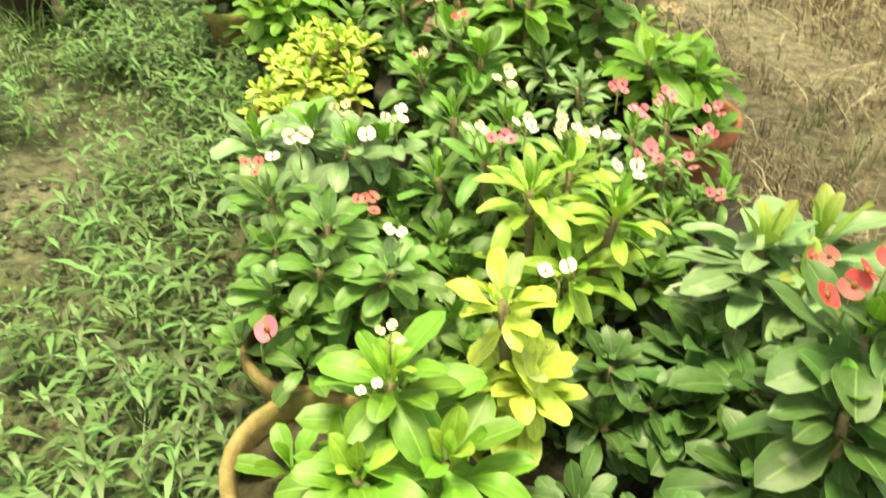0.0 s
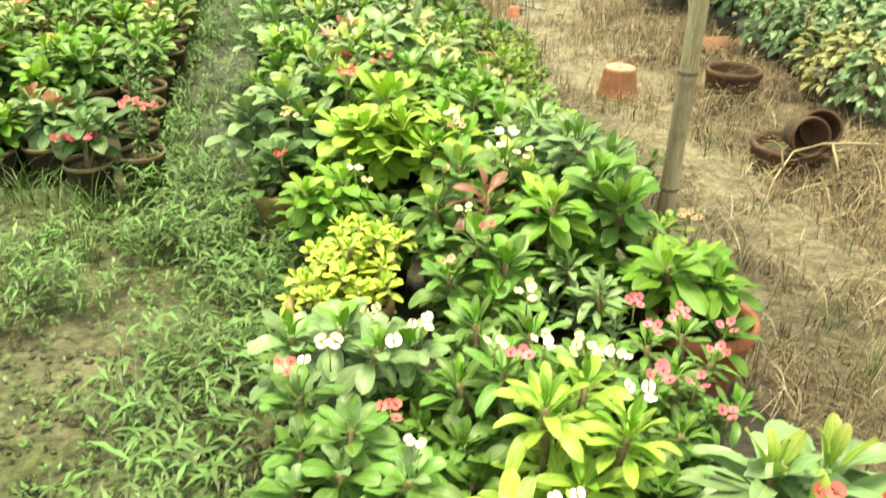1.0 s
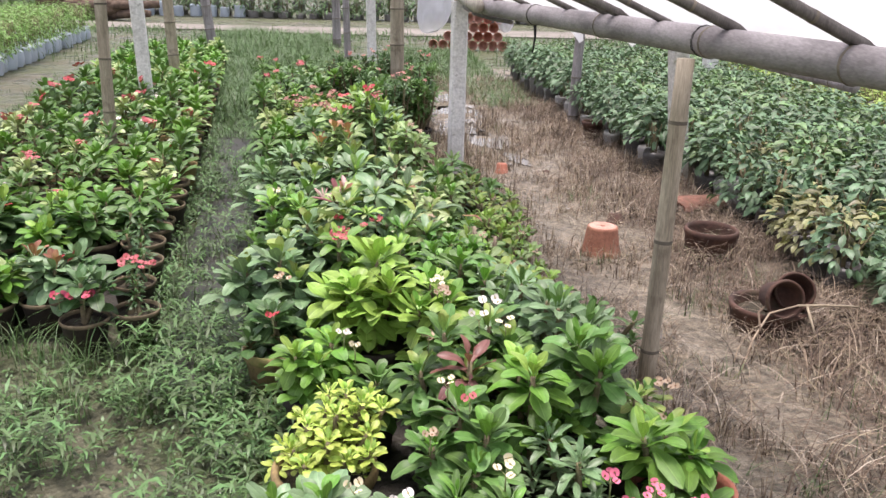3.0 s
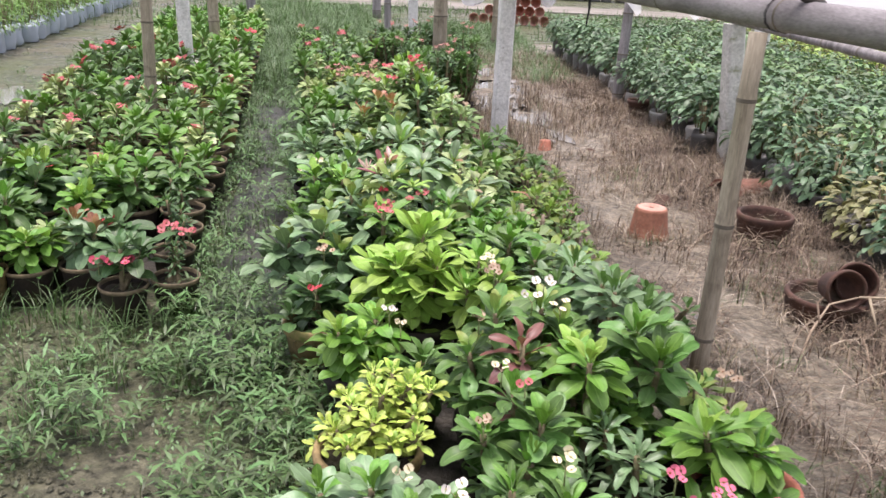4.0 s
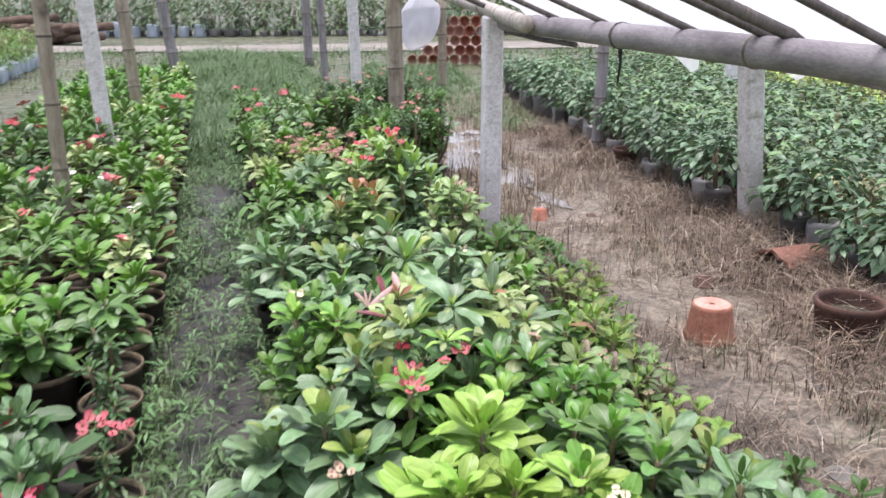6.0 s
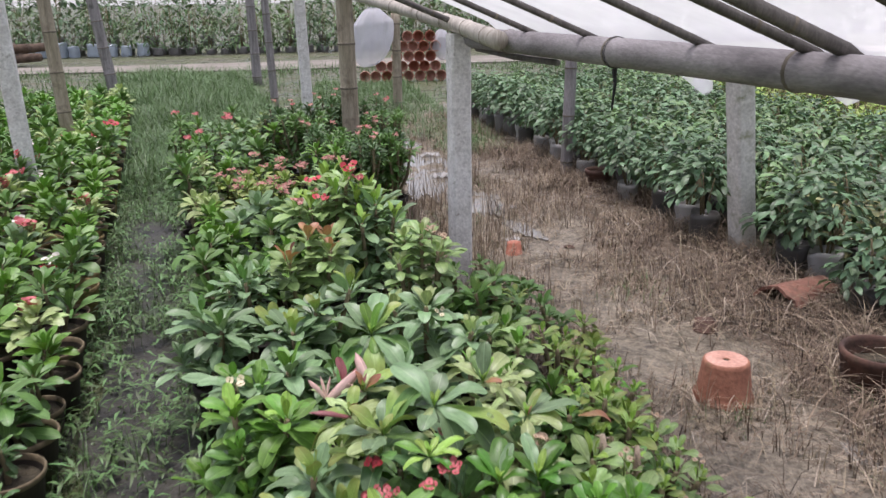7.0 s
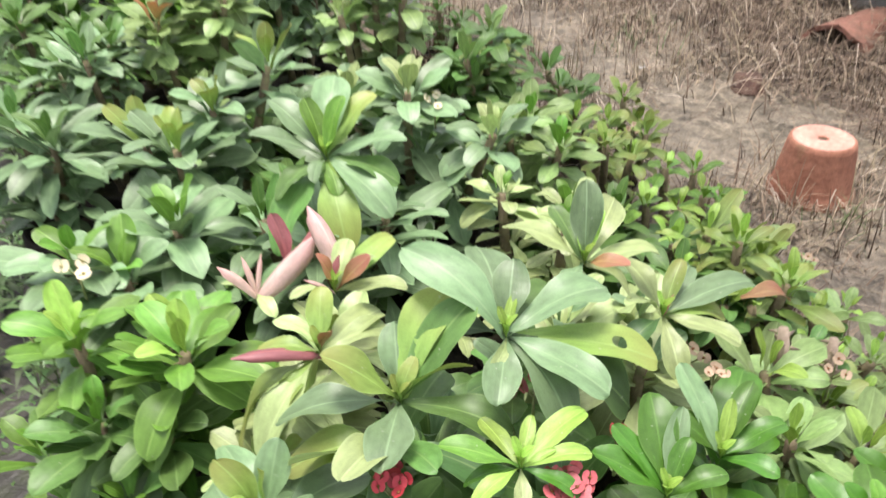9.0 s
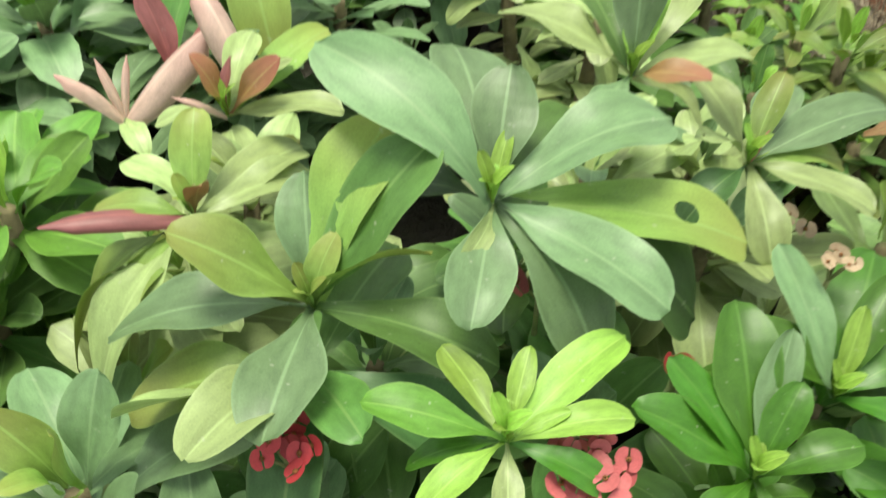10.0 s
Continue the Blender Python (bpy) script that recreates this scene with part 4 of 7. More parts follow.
def concrete_post(x, y, top, half=0.062, lean=(0, 0), turn=12, mat=CONCRETE):
    """A square cast post with chipped, worn arrises."""
    verts, faces = [], []
    prof = [(1, 0.8), (0.8, 1), (-0.8, 1), (-1, 0.8), (-1, -0.8), (-0.8, -1), (0.8, -1), (1, -0.8)]
    n = 13
    for i in range(n):
        z = -0.05 + (top + 0.05) * i / (n - 1)
        for k, (a, b) in enumerate(prof):
            w = half * (1 + 0.05 * noise.noise((k * 1.7 + x, z * 5, y)))
            verts.append((a * w + lean[0] * z, b * w + lean[1] * z, z))
    for i in range(n - 1):
        for k in range(8):
            faces.append((i * 8 + k, i * 8 + (k + 1) % 8, (i + 1) * 8 + (k + 1) % 8, (i + 1) * 8 + k))
    faces += [tuple(range((n - 1) * 8, n * 8)), tuple(reversed(range(8)))]
    return tagged(part("concrete_post", mesh_of("concrete_post", verts, faces, mat, False), None, pose(x, y, 0, 0, 0, turn)), "square whitewashed concrete post with chipped stains", "post", "roof posts")


bamboo_post(0.995, 4.38, 1.12, 0.029, (0.01, 0.0), label="stout tan bamboo post propping the beam")
concrete_post(0.26, 7.11, 1.185, 0.046, (0.0, 0), 14)
concrete_post(1.79, 7.40, 0.93, 0.054, (-0.116, 0), 16, CONCRETE_GREEN)
bamboo_post(-0.33, 9.40, 1.5, 0.062, (-0.01, 0))
concrete_post(-0.89, 12.13, 1.7, 0.052, (-0.02, 0), 14)
bamboo_post(-1.51, 14.28, 1.7, 0.05, (-0.03, 0), BAMBOO_GREY, "thin grey bamboo post in tall grass")
bamboo_post(-2.18, 17.4, 1.8, 0.075, (-0.02, 0), BAMBOO_GREY, "grey bamboo post by the track")
bamboo_post(-1.98, 7.02, 1.95, 0.036, (0.02, 0), BAMBOO, "dark brown bamboo post among potted plants")
concrete_post(-2.34, 8.63, 1.95, 0.05, (-0.03, 0), 14)
bamboo_post(-2.82, 10.68, 1.95, 0.055, (-0.04, 0))
bamboo_post(-3.6, 14.6, 1.95, 0.07, (-0.12, 0), BAMBOO_GREY, "leaning grey bamboo post")
bamboo_post(1.28, 9.47, 1.0, 0.045, (0.02, 0), BAMBOO_GREY, "short grey bamboo post at the bed edge")
bamboo_post(0.07, 13.65, 1.2, 0.055, (0, 0), BAMBOO, "tan bamboo post beside stacked pots")
concrete_post(2.95, 11.2, 0.9, 0.066, (0, 0), 16)


def over_beam(a, l=0.0, z=0.0):
    """A place by its way along the low beam, its distance to the right of it and its height over the beam's middle."""
    return Vector((1.08 - 0.275 * a + 0.961 * l, 4.38 + 0.961 * a + 0.275 * l, 1.17 + z))


beam = tagged(part("bamboo_beam", bamboo([over_beam(a) for a in (-2.2, 0, 2.77)], 0.047, BAMBOO_BEAM, 16, 0.75)), "thick weathered grey bamboo roof beam on posts", "beam")
tagged(part("bamboo_beam", bamboo([over_beam(a, l, z) for a, l, z in ((2.28, -0.088, 0.01), (2.85, -0.037, 0.052), (3.6, 0.0, 0.10), (5.2, 0.06, 0.2), (8.2, 0.1, 0.38))], 0.036, BAMBOO_PALE, 14, 0.7)), "pale bamboo beam lapped over the next one", "beam")
tagged(part("bamboo_beam", bamboo([Vector((1.68, 7.40, 0.955)) + Vector((-0.15, 1.0, 0.012)) * k for k in (-2.0, 0, 2.6)], 0.025, BAMBOO_GREY, 10, 0.4)), "thin grey bamboo purlin over the side posts", "beam")
tagged(part("bamboo_pole", bamboo([over_beam(a, l, z) for a, l, z in ((2.8, 0.035, -0.05), (2.4, 0.03, -0.062), (2.0, 0.02, -0.060))], 0.012, BAMBOO_DARK, 10, 0.3)), "thin dark pole lashed under the roof beam", "pole")
tagged(part("bamboo_beam", bamboo([lane(a, -2.75, 2.0) for a in (-2.5, 2, 7)], 0.045, BAMBOO_GREY, 12, 0.4)), "grey bamboo roof beam over the potted rows", "beam")


def rafter(a, thick, off=0.0):
    """A thin pole from the low beam up towards the left rows."""
    lo, hi = over_beam(a, 0.06, 0.04 + thick - 0.03), over_beam(a + off, -2.4, 0.04 + thick + 0.36 * 2.4)
    tagged(part("rafter", bamboo([lo, lo.lerp(hi, 0.4) + Vector((0, 0, 0.05)), hi], thick, BAMBOO_DARK, 8, 0.5)), "thin dark bamboo rafter carrying the plastic roof", "rafter", "roof rafters")


for a, thick, off in ((-1.15, 0.014, 0.1), (-0.62, 0.016, -0.1), (-0.10, 0.017, 0.1), (0.32, 0.012, 0.0), (0.66, 0.018, 0.25), (0.76, 0.013, 0.3), (1.15, 0.012, 0.1), (1.75, 0.011, 0.1), (2.2, 0.011, 0.0), (2.9, 0.013, 0.1)):
    rafter(a, thick, off)


def roof_sheet():
    """Slack polythene over the lower part of the rafters; its edge wraps the beam and hangs past it in flaps."""
    verts, faces = [], []
    na, nl = 130, 18
    for i in range(na):
        a = -2.6 + 5.2 * i / (na - 1)
        flap = sum(d * max(0.0, 1 - ((a - c) / w if a > c else (c - a) / 0.05)) for c, w, d in ((1.24, 0.36, 0.13), (0.72, 0.3, 0.10)))
        for j in range(nl):
            f = j / (nl - 1)
            l = 0.075 - 0.62 * f
            z = 0.072 + 0.40 * max(0, -l) + 0.010 * noise.noise((a * 4, l * 3, 1))
            if l > 0:
                g = l / 0.075
                z -= 0.06 * g + flap * g * g
                l += 0.03 * g * (flap > 0.02)
            verts.append(tuple(over_beam(a - 0.25 * max(0, -l) * (i / na) ** 6, l, z)))
    faces = [(i * nl + j, i * nl + j + 1, (i + 1) * nl + j + 1, (i + 1) * nl + j) for i in range(na - 1) for j in range(nl - 1)]
    return tagged(part("plastic_sheet", mesh_of("plastic_sheet", verts, faces, POLYTHENE)), "slack white polythene roof sheet over bamboo rafters", "plastic sheet")


roof_sheet()


for a, drop in ((0.05, 0.0), (1.58, 0.13)):
    v, f = [], []
    c = over_beam(a)
    for k in range(2):
        ring = []
        for q in range(13):
            w = 2 * math.pi * q / 12
            ring.append(c + Vector((0.961 * 0.0488 * math.cos(w), 0.275 * 0.0488 * math.cos(w), 0.0488 * math.sin(w))) + Vector((-0.275, 0.961, 0)) * 0.008 * (k - 1.5))
        tube(ring, 0.0012, 5, False, v, f)
    if drop:
        tube([c + Vector((0, 0, -0.05)), c + Vector((0.004, 0, -0.06 - drop * 0.3)), c + Vector((-0.004, 0, -0.05 - drop))], [0.009, 0.006, 0.003], 5, True, v, f)
    tagged(part("twine", mesh_of("twine", v, f, BLACK)), "black twine lashed round the bamboo beam", "twine", "beam lashings")


# ---- central bed ----


def cot(at, heads, length, label, **kw):
    return crown_of_thorns(at, heads, length, label, **kw)


cot((0.165, 2.53), [(0.27, 2.53, 0.36), (0.34, 2.45, 0.30), (0.23, 2.44, 0.28)], 0.11, "lime-green crown-of-thorns with white buds in mossy pot", shape="spoon", outer="bright", inner="lime", n=15, low=4, pot=(0.13, 0.20), pot_mat=TERRACOTTA_MOSS, blooms=[(0.27, 2.54, 0.42, "cream", 3, 0.016), (0.25, 2.49, 0.38, "white", 2, 0.016)], base=(0.08, -0.03))
cot((0.46, 2.60), [(0.415, 2.64, 0.395), (0.45, 2.59, 0.30)], 0.085, "yellowing crown-of-thorns on a tall thorny stem", shape="broad", outer="yellow", inner="pale", n=11, low=2, pot=(0.11, 0.18), blooms=[(0.485, 2.63, 0.44, "white", 2, 0.024)])
cot((0.13, 2.78), [(0.16, 2.86, 0.36), (0.15, 2.80, 0.32), (0.08, 2.78, 0.29), (0.05, 2.98, 0.33), (0.26, 2.78, 0.33), (0.07, 2.87, 0.31)], 0.085, "bushy round-leaved crown-of-thorns with white flowers", shape="broad", outer="mid", inner="blue", n=14, pot=(0.115, 0.19), pot_mat=TERRACOTTA_MOSS, blooms=[(0.05, 2.97, 0.40, "white", 1, 0.03), (0.105, 2.99, 0.42, "white", 2, 0.028), (0.20, 3.02, 0.41, "white", 1, 0.032), (0.22, 2.90, 0.36, "coral", 4, 0.018), (0.08, 2.66, 0.30, "pink", 1, 0.032), (0.27, 2.80, 0.37, "white", 2, 0.02)])
cot((0.09, 3.10), [(0.18, 3.06, 0.38), (0.0, 3.15, 0.34), (0.10, 3.14, 0.37), (0.24, 3.10, 0.36)], 0.09, "round-leaved crown-of-thorns with white and pink flowers", shape="broad", outer="blue", inner="bright", n=14, pot=(0.11, 0.18), blooms=[(0.26, 3.08, 0.42, "white", 3, 0.022), (0.16, 3.14, 0.40, "cream", 3, 0.02), (0.02, 3.02, 0.36, "coral", 3, 0.018)])
cot((0.52, 2.87), [(0.47, 2.86, 0.42), (0.60, 2.83, 0.40), (0.54, 2.93, 0.41), (0.53, 2.78, 0.33)], 0.105, "yellow-green pointed-leaf crown-of-thorns with blush flowers", shape="narrow", outer="lime", inner="bright", n=17, pot=(0.11, 0.18), blooms=[(0.47, 2.97, 0.46, "white", 4, 0.02), (0.54, 2.96, 0.46, "cream", 5, 0.02), (0.59, 2.95, 0.45, "white", 5, 0.018), (0.62, 2.88, 0.44, "white", 3, 0.024), (0.66, 2.93, 0.43, "pink", 4, 0.02), (0.43, 2.95, 0.45, "pink", 3, 0.018)])
cot((0.40, 3.08), [(0.41, 2.99, 0.40), (0.36, 3.13, 0.40), (0.46, 3.10, 0.40), (0.33, 3.02, 0.34)], 0.09, "mid-green crown-of-thorns with cream flowers", shape="narrow", outer="mid", inner="bright", n=16, pot=(0.1, 0.18), blooms=[(0.45, 3.12, 0.47, "cream", 4, 0.02), (0.39, 2.98, 0.45, "cream", 3, 0.018)])
cot((0.73, 3.09), [(0.72, 3.04, 0.36), (0.68, 3.12, 0.37), (0.80, 3.10, 0.35), (0.66, 3.02, 0.35), (0.76, 3.18, 0.36), (0.83, 3.02, 0.31), (0.72, 2.95, 0.30)], 0.062, "small-leaved crown-of-thorns dotted with pink flowers", shape="narrow", outer="mid", inner="bright", n=15, pot=(0.115, 0.18), blooms=[(0.68, 3.09, 0.42, "pink", 4, 0.016), (0.74, 3.14, 0.42, "pink", 5, 0.016), (0.79, 3.06, 0.40, "pink", 4, 0.016), (0.83, 3.15, 0.39, "pink", 4, 0.016), (0.74, 2.99, 0.38, "pink", 3, 0.016), (0.80, 2.97, 0.33, "pink", 3, 0.016), (0.66, 3.18, 0.42, "pink", 4, 0.016)])
cot((0.82, 2.76), [(0.81, 2.78, 0.37), (0.90, 2.80, 0.37), (0.86, 2.72, 0.33)], 0.15, "large grey-green crown-of-thorns with long leaves", shape="long", outer="blue", inner="olive", n=15, pot=(0.1, 0.18), blooms=[(0.86, 2.70, 0.40, "coral", 2, 0.022)])
cot((0.72, 2.64), [(0.729, 2.70, 0.25), (0.77, 2.60, 0.26), (0.69, 2.60, 0.22)], 0.13, "dark crown-of-thorns with broad drooping leaves", shape="spoon", outer="dark", n=15, pot=(0.09, 0.17))
cot((0.84, 2.46), [(0.82, 2.50, 0.46), (0.79, 2.44, 0.40), (0.88, 2.52, 0.47)], 0.13, "green crown-of-thorns with large red flowers", shape="spoon", outer="dark", inner="bright", n=14, pot=(0.1, 0.18), blooms=[(0.785, 2.505, 0.505, "red", 2, 0.034), (0.83, 2.53, 0.53, "red", 2, 0.03), (0.82, 2.46, 0.50, "coral", 1, 0.03)])
cot((0.60, 2.66), [(0.58, 2.66, 0.25), (0.63, 2.60, 0.23), (0.53, 2.73, 0.25), (0.56, 2.58, 0.21)], 0.09, "shaded dark crown-of-thorns between larger plants", shape="spoon", outer="dark", n=12, pot=(0.07, 0.14), joined=True, low=3)
cot((0.56, 2.31), [(0.56, 2.33, 0.30), (0.64, 2.30, 0.32), (0.50, 2.26, 0.26)], 0.10, "green crown-of-thorns at the front of the bed", shape="spoon", outer="dark", inner="mid", n=14, pot=(0.09, 0.17))
for x, y, tall in ((0.34, 2.93, 0.27), (0.25, 3.04, 0.28), (0.66, 2.93, 0.26), (0.36, 2.76, 0.25), (0.02, 3.30, 0.25), (0.58, 3.20, 0.28)):
    cot((x, y), [(x, y, tall), (x + 0.06, y + 0.03, tall - 0.02), (x - 0.05, y - 0.03, tall - 0.03), (x + 0.02, y - 0.06, tall - 0.02)], 0.085, "shaded green crown-of-thorns between larger plants", shape="spoon", outer="mid", n=12, pot=(0.06, 0.12), joined=True, low=3)
cot((0.03, 3.53), [(0.10, 3.56, 0.33), (-0.04, 3.48, 0.27), (0.03, 3.58, 0.33), (0.14, 3.50, 0.31), (0.07, 3.64, 0.34), (-0.03, 3.58, 0.30), (0.0, 3.43, 0.26), (0.13, 3.63, 0.34), (0.05, 3.47, 0.30), (0.17, 3.57, 0.34), (0.10, 3.44, 0.27), (0.06, 3.53, 0.34), (0.12, 3.57, 0.35), (-0.01, 3.52, 0.31), (0.15, 3.44, 0.29), (0.02, 3.65, 0.33)], 0.048, "bright yellow small-leaved shrub in a clay pot", shape="spoon", outer="yellow", inner="lime", n=14, low=8, pot=(0.13, 0.19), pot_mat=TERRACOTTA_MOSS)
cot((0.37, 3.37), [(0.36, 3.43, 0.43), (0.42, 3.35, 0.41), (0.30, 3.34, 0.38), (0.40, 3.28, 0.36)], 0.105, "green crown-of-thorns with fading cream blooms", shape="spoon", outer="mid", inner="bright", n=16, pot=(0.1, 0.18), blooms=[(0.33, 3.40, 0.50, "cream", 3, 0.018), (0.38, 3.37, 0.48, "coral", 2, 0.015), (0.30, 3.28, 0.44, "dry", 4, 0.014)])
cot((0.90, 3.50), [(0.78, 3.45, 0.36), (0.84, 3.48, 0.35), (0.89, 3.44, 0.33)], 0.135, "plant with long yellow-green strap leaves in clay pot", shape="long", outer="bright", inner="lime", n=10, pot=(0.125, 0.20), pot_mat=TERRACOTTA_CLEAN)
cot((0.62, 3.38), [(0.57, 3.48, 0.33), (0.63, 3.40, 0.32)], 0.08, "small narrow-leaved blue-green plant", shape="narrow", outer="blue", n=16, pot=(0.08, 0.17))
cot((-0.07, 3.95), [(-0.12, 3.92, 0.30), (-0.03, 4.00, 0.31), (-0.05, 3.90, 0.29)], 0.105, "fresh green crown-of-thorns with white bloom", shape="spoon", outer="bright", inner="lime", n=14, pot=(0.1, 0.17), blooms=[(0.02, 3.92, 0.37, "white", 3, 0.02), (0.06, 3.86, 0.36, "cream", 2, 0.018)])
cot((-0.26, 4.22), [(-0.26, 4.23, 0.29)], 0.11, "dark crown-of-thorns with one red flower and dry head", shape="spoon", outer="dark", inner="blue", n=15, pot=(0.1, 0.18), pot_mat=TERRACOTTA_MOSS, blooms=[(-0.245, 4.17, 0.30, "red", 2, 0.022), (-0.24, 4.27, 0.40, "dry", 6, 0.016)])
cot((0.07, 4.25), [(0.06, 4.37, 0.45), (0.01, 4.20, 0.40), (-0.05, 4.25, 0.36), (0.12, 4.22, 0.40)], 0.14, "large glowing lime-green crown-of-thorns in pot", shape="spoon", outer="lime", inner="lime", n=18, pot=(0.12, 0.2), low=6)
cot((0.29, 4.15), [(0.25, 4.21, 0.43), (0.31, 4.12, 0.41), (0.22, 4.12, 0.38)], 0.11, "yellow-green crown-of-thorns with faded blooms", shape="spoon", outer="lime", inner="bright", n=15, pot=(0.1, 0.18), blooms=[(0.28, 4.02, 0.50, "cream", 4, 0.018), (0.30, 3.97, 0.49, "dry", 5, 0.016)])
cot((0.32, 3.73), [(0.31, 3.77, 0.46), (0.38, 3.66, 0.38), (0.25, 3.70, 0.38)], 0.11, "crown-of-thorns with white flowers and red leaves", shape="spoon", outer="mid", inner="olive", n=14, pot=(0.1, 0.18), blooms=[(0.27, 3.74, 0.45, "dry", 4, 0.016)])
cot((0.44, 3.87), [(0.43, 3.87, 0.44), (0.48, 3.80, 0.42)], 0.11, "crown-of-thorns topped with big white flowers", shape="spoon", outer="mid", inner="olive", n=14, pot=(0.09, 0.18), blooms=[(0.43, 3.87, 0.51, "white", 3, 0.027), (0.40, 3.80, 0.49, "white", 2, 0.027), (0.47, 3.77, 0.49, "cream", 3, 0.024)])
cot((0.40, 3.55), [(0.378, 3.647, 0.44)], 0.11, "crown-of-thorns with dark red young leaves", shape="long", outer="maroon", inner="maroon", n=9, low=0, pot=(0.075, 0.17))
cot((0.53, 4.10), [(0.53, 4.12, 0.47), (0.60, 4.02, 0.46), (0.47, 4.06, 0.42)], 0.125, "grey-green crown-of-thorns with long leaves", shape="long", outer="blue", inner="mid", n=15, pot=(0.1, 0.18))
cot((0.68, 3.72), [(0.65, 3.70, 0.47), (0.70, 3.62, 0.44), (0.72, 3.78, 0.43)], 0.115, "tall mid-green crown-of-thorns in clay pot", shape="spoon", outer="mid", inner="bright", n=16, pot=(0.1, 0.18))
cot((0.53, 3.58), [(0.53, 3.56, 0.45), (0.50, 3.66, 0.42)], 0.105, "fresh green crown-of-thorns rosette", shape="spoon", outer="bright", inner="lime", n=15, pot=(0.08, 0.17))
cot((0.66, 3.95), [(0.62, 3.92, 0.48), (0.70, 3.90, 0.44), (0.74, 3.98, 0.40)], 0.12, "grey-green crown-of-thorns at the bed edge", shape="long", outer="blue", inner="mid", n=14, pot=(0.09, 0.18))
cot((0.80, 3.62), [(0.80, 3.66, 0.36), (0.84, 3.72, 0.33), (0.87, 3.62, 0.30)], 0.07, "leggy crown-of-thorns with withered blooms", shape="spoon", outer="olive", inner="mid", n=9, pot=(0.08, 0.17), blooms=[(0.88, 3.70, 0.36, "dry", 7, 0.016), (0.86, 3.62, 0.30, "dry", 6, 0.016)])
cot((-0.31, 4.52), [(-0.30, 4.52, 0.38), (-0.42, 4.50, 0.34), (-0.22, 4.44, 0.33)], 0.15, "big dark crown-of-thorns with olive heart", shape="spoon", outer="blue", inner="olive", n=16, pot=(0.11, 0.19))
bright = cot((-0.04, 4.58), [(-0.10, 4.58, 0.44), (0.12, 4.58, 0.42)], 0.11, "bright narrow-leaved crown-of-thorns with coral clusters", shape="long", outer="bright", inner="lime", n=13, pot=(0.1, 0.18), blooms=[(-0.09, 4.53, 0.46, "coral", 9, 0.017), (-0.10, 4.66, 0.44, "coral", 7, 0.0145)])
cot((0.34, 4.37), [(0.34, 4.35, 0.45), (0.42, 4.28, 0.42), (0.27, 4.42, 0.42)], 0.11, "mid-green crown-of-thorns in clay pot", shape="spoon", outer="mid", inner="bright", n=15, pot=(0.1, 0.18))
cot((0.55, 4.36), [(0.55, 4.34, 0.40), (0.62, 4.28, 0.36), (0.48, 4.44, 0.38)], 0.10, "grey-green crown-of-thorns with insect-eaten leaves", shape="spoon", outer="blue", inner="olive", n=14, pot=(0.1, 0.18))


def leaf_to(plant, foot, tip, shape, mat, k, wide, roll):
    """One leaf from its foot to its tip, both in the world."""
    v = SHAPES[shape][k][0]
    end = max(v, key=lambda p: p[1])
    mid = [p for p in v if abs(p[1] - end[1]) < 0.05]
    ez = sum(p[2] for p in mid) / len(mid)
    way = Vector(tip) - Vector(foot)
    flat = math.hypot(way.x, way.y)
    size = way.length / math.hypot(end[1], ez)
    rise = math.atan2(way.z, flat) - math.atan2(ez, end[1])
    m = Matrix.Translation(Vector(foot) - plant.location) @ Matrix.Rotation(math.atan2(way.y, way.x) - math.pi / 2, 4, "Z") @ Matrix.Rotation(rise, 4, "X") @ Matrix.Rotation(radians(roll), 4, "Y") @ Matrix.Diagonal((size * wide, size, size, 1))
    return part("leaf", leaf_mesh(shape, k, mat), plant, m)


def heart_rosette(plant, hub, leaves):
    """A rosette whose leaves are set one by one: tip, shape, colour, variant, width, roll. Small young leaves stand in its heart."""
    if len(leaves) > 6:
        for k in range(4):
            q, up = 1.3 + 2.4 * k, 0.020 + 0.004 * k
            leaf_to(plant, hub, (hub[0] + 0.010 * math.cos(q), hub[1] + 0.010 * math.sin(q), hub[2] + up), "long", "lime" if leaves[0][2] not in ("olive", "pale") else "olive", k % 4, 1.1, 0)
    for tip, shape, mat, k, wide, roll in leaves:
        way = (Vector(tip) - Vector(hub)).normalized()
        leaf_to(plant, Vector(hub) + way * 0.001, tip, shape, mat, k, wide, roll)


grey = cot((-0.05, 4.86), [(-0.07, 4.83, 0.40), (0.04, 4.90, 0.41), (0.05, 4.76, 0.38), (-0.13, 4.74, 0.37)], 0.11, "grey-green crown-of-thorns with big broad leaves", shape="broad", outer="mid", inner="blue", n=12, pot=(0.09, 0.18), blooms=[(0.03, 4.80, 0.49, "coral", 2, 0.018)])
heart_rosette(grey, (-0.101, 4.807, 0.487), [
    ((-0.171, 4.820, 0.548), "broad", "olive", 0, 1.0, -8), ((-0.220, 4.823, 0.475), "broad", "blue", 1, 0.85, 0), ((-0.129, 4.714, 0.501), "broad", "blue", 0, 1.05, 0), ((-0.095, 4.863, 0.543), "broad", "blue", 3, 1.0, -6),
    ((-0.024, 4.840, 0.575), "broad", "mid", 0, 1.0, 8), ((-0.038, 4.875, 0.566), "broad", "olive", 1, 0.95, -10), ((-0.034, 4.800, 0.535), "broad", "olive", 4, 0.8, -35), ((-0.006, 4.749, 0.478), "broad", "mid", 1, 0.8, 0),
    ((-0.080, 4.822, 0.528), "spoon", "olive", 2, 0.9, 20), ((-0.060, 4.835, 0.52), "spoon", "olive", 0, 0.8, -20),
])
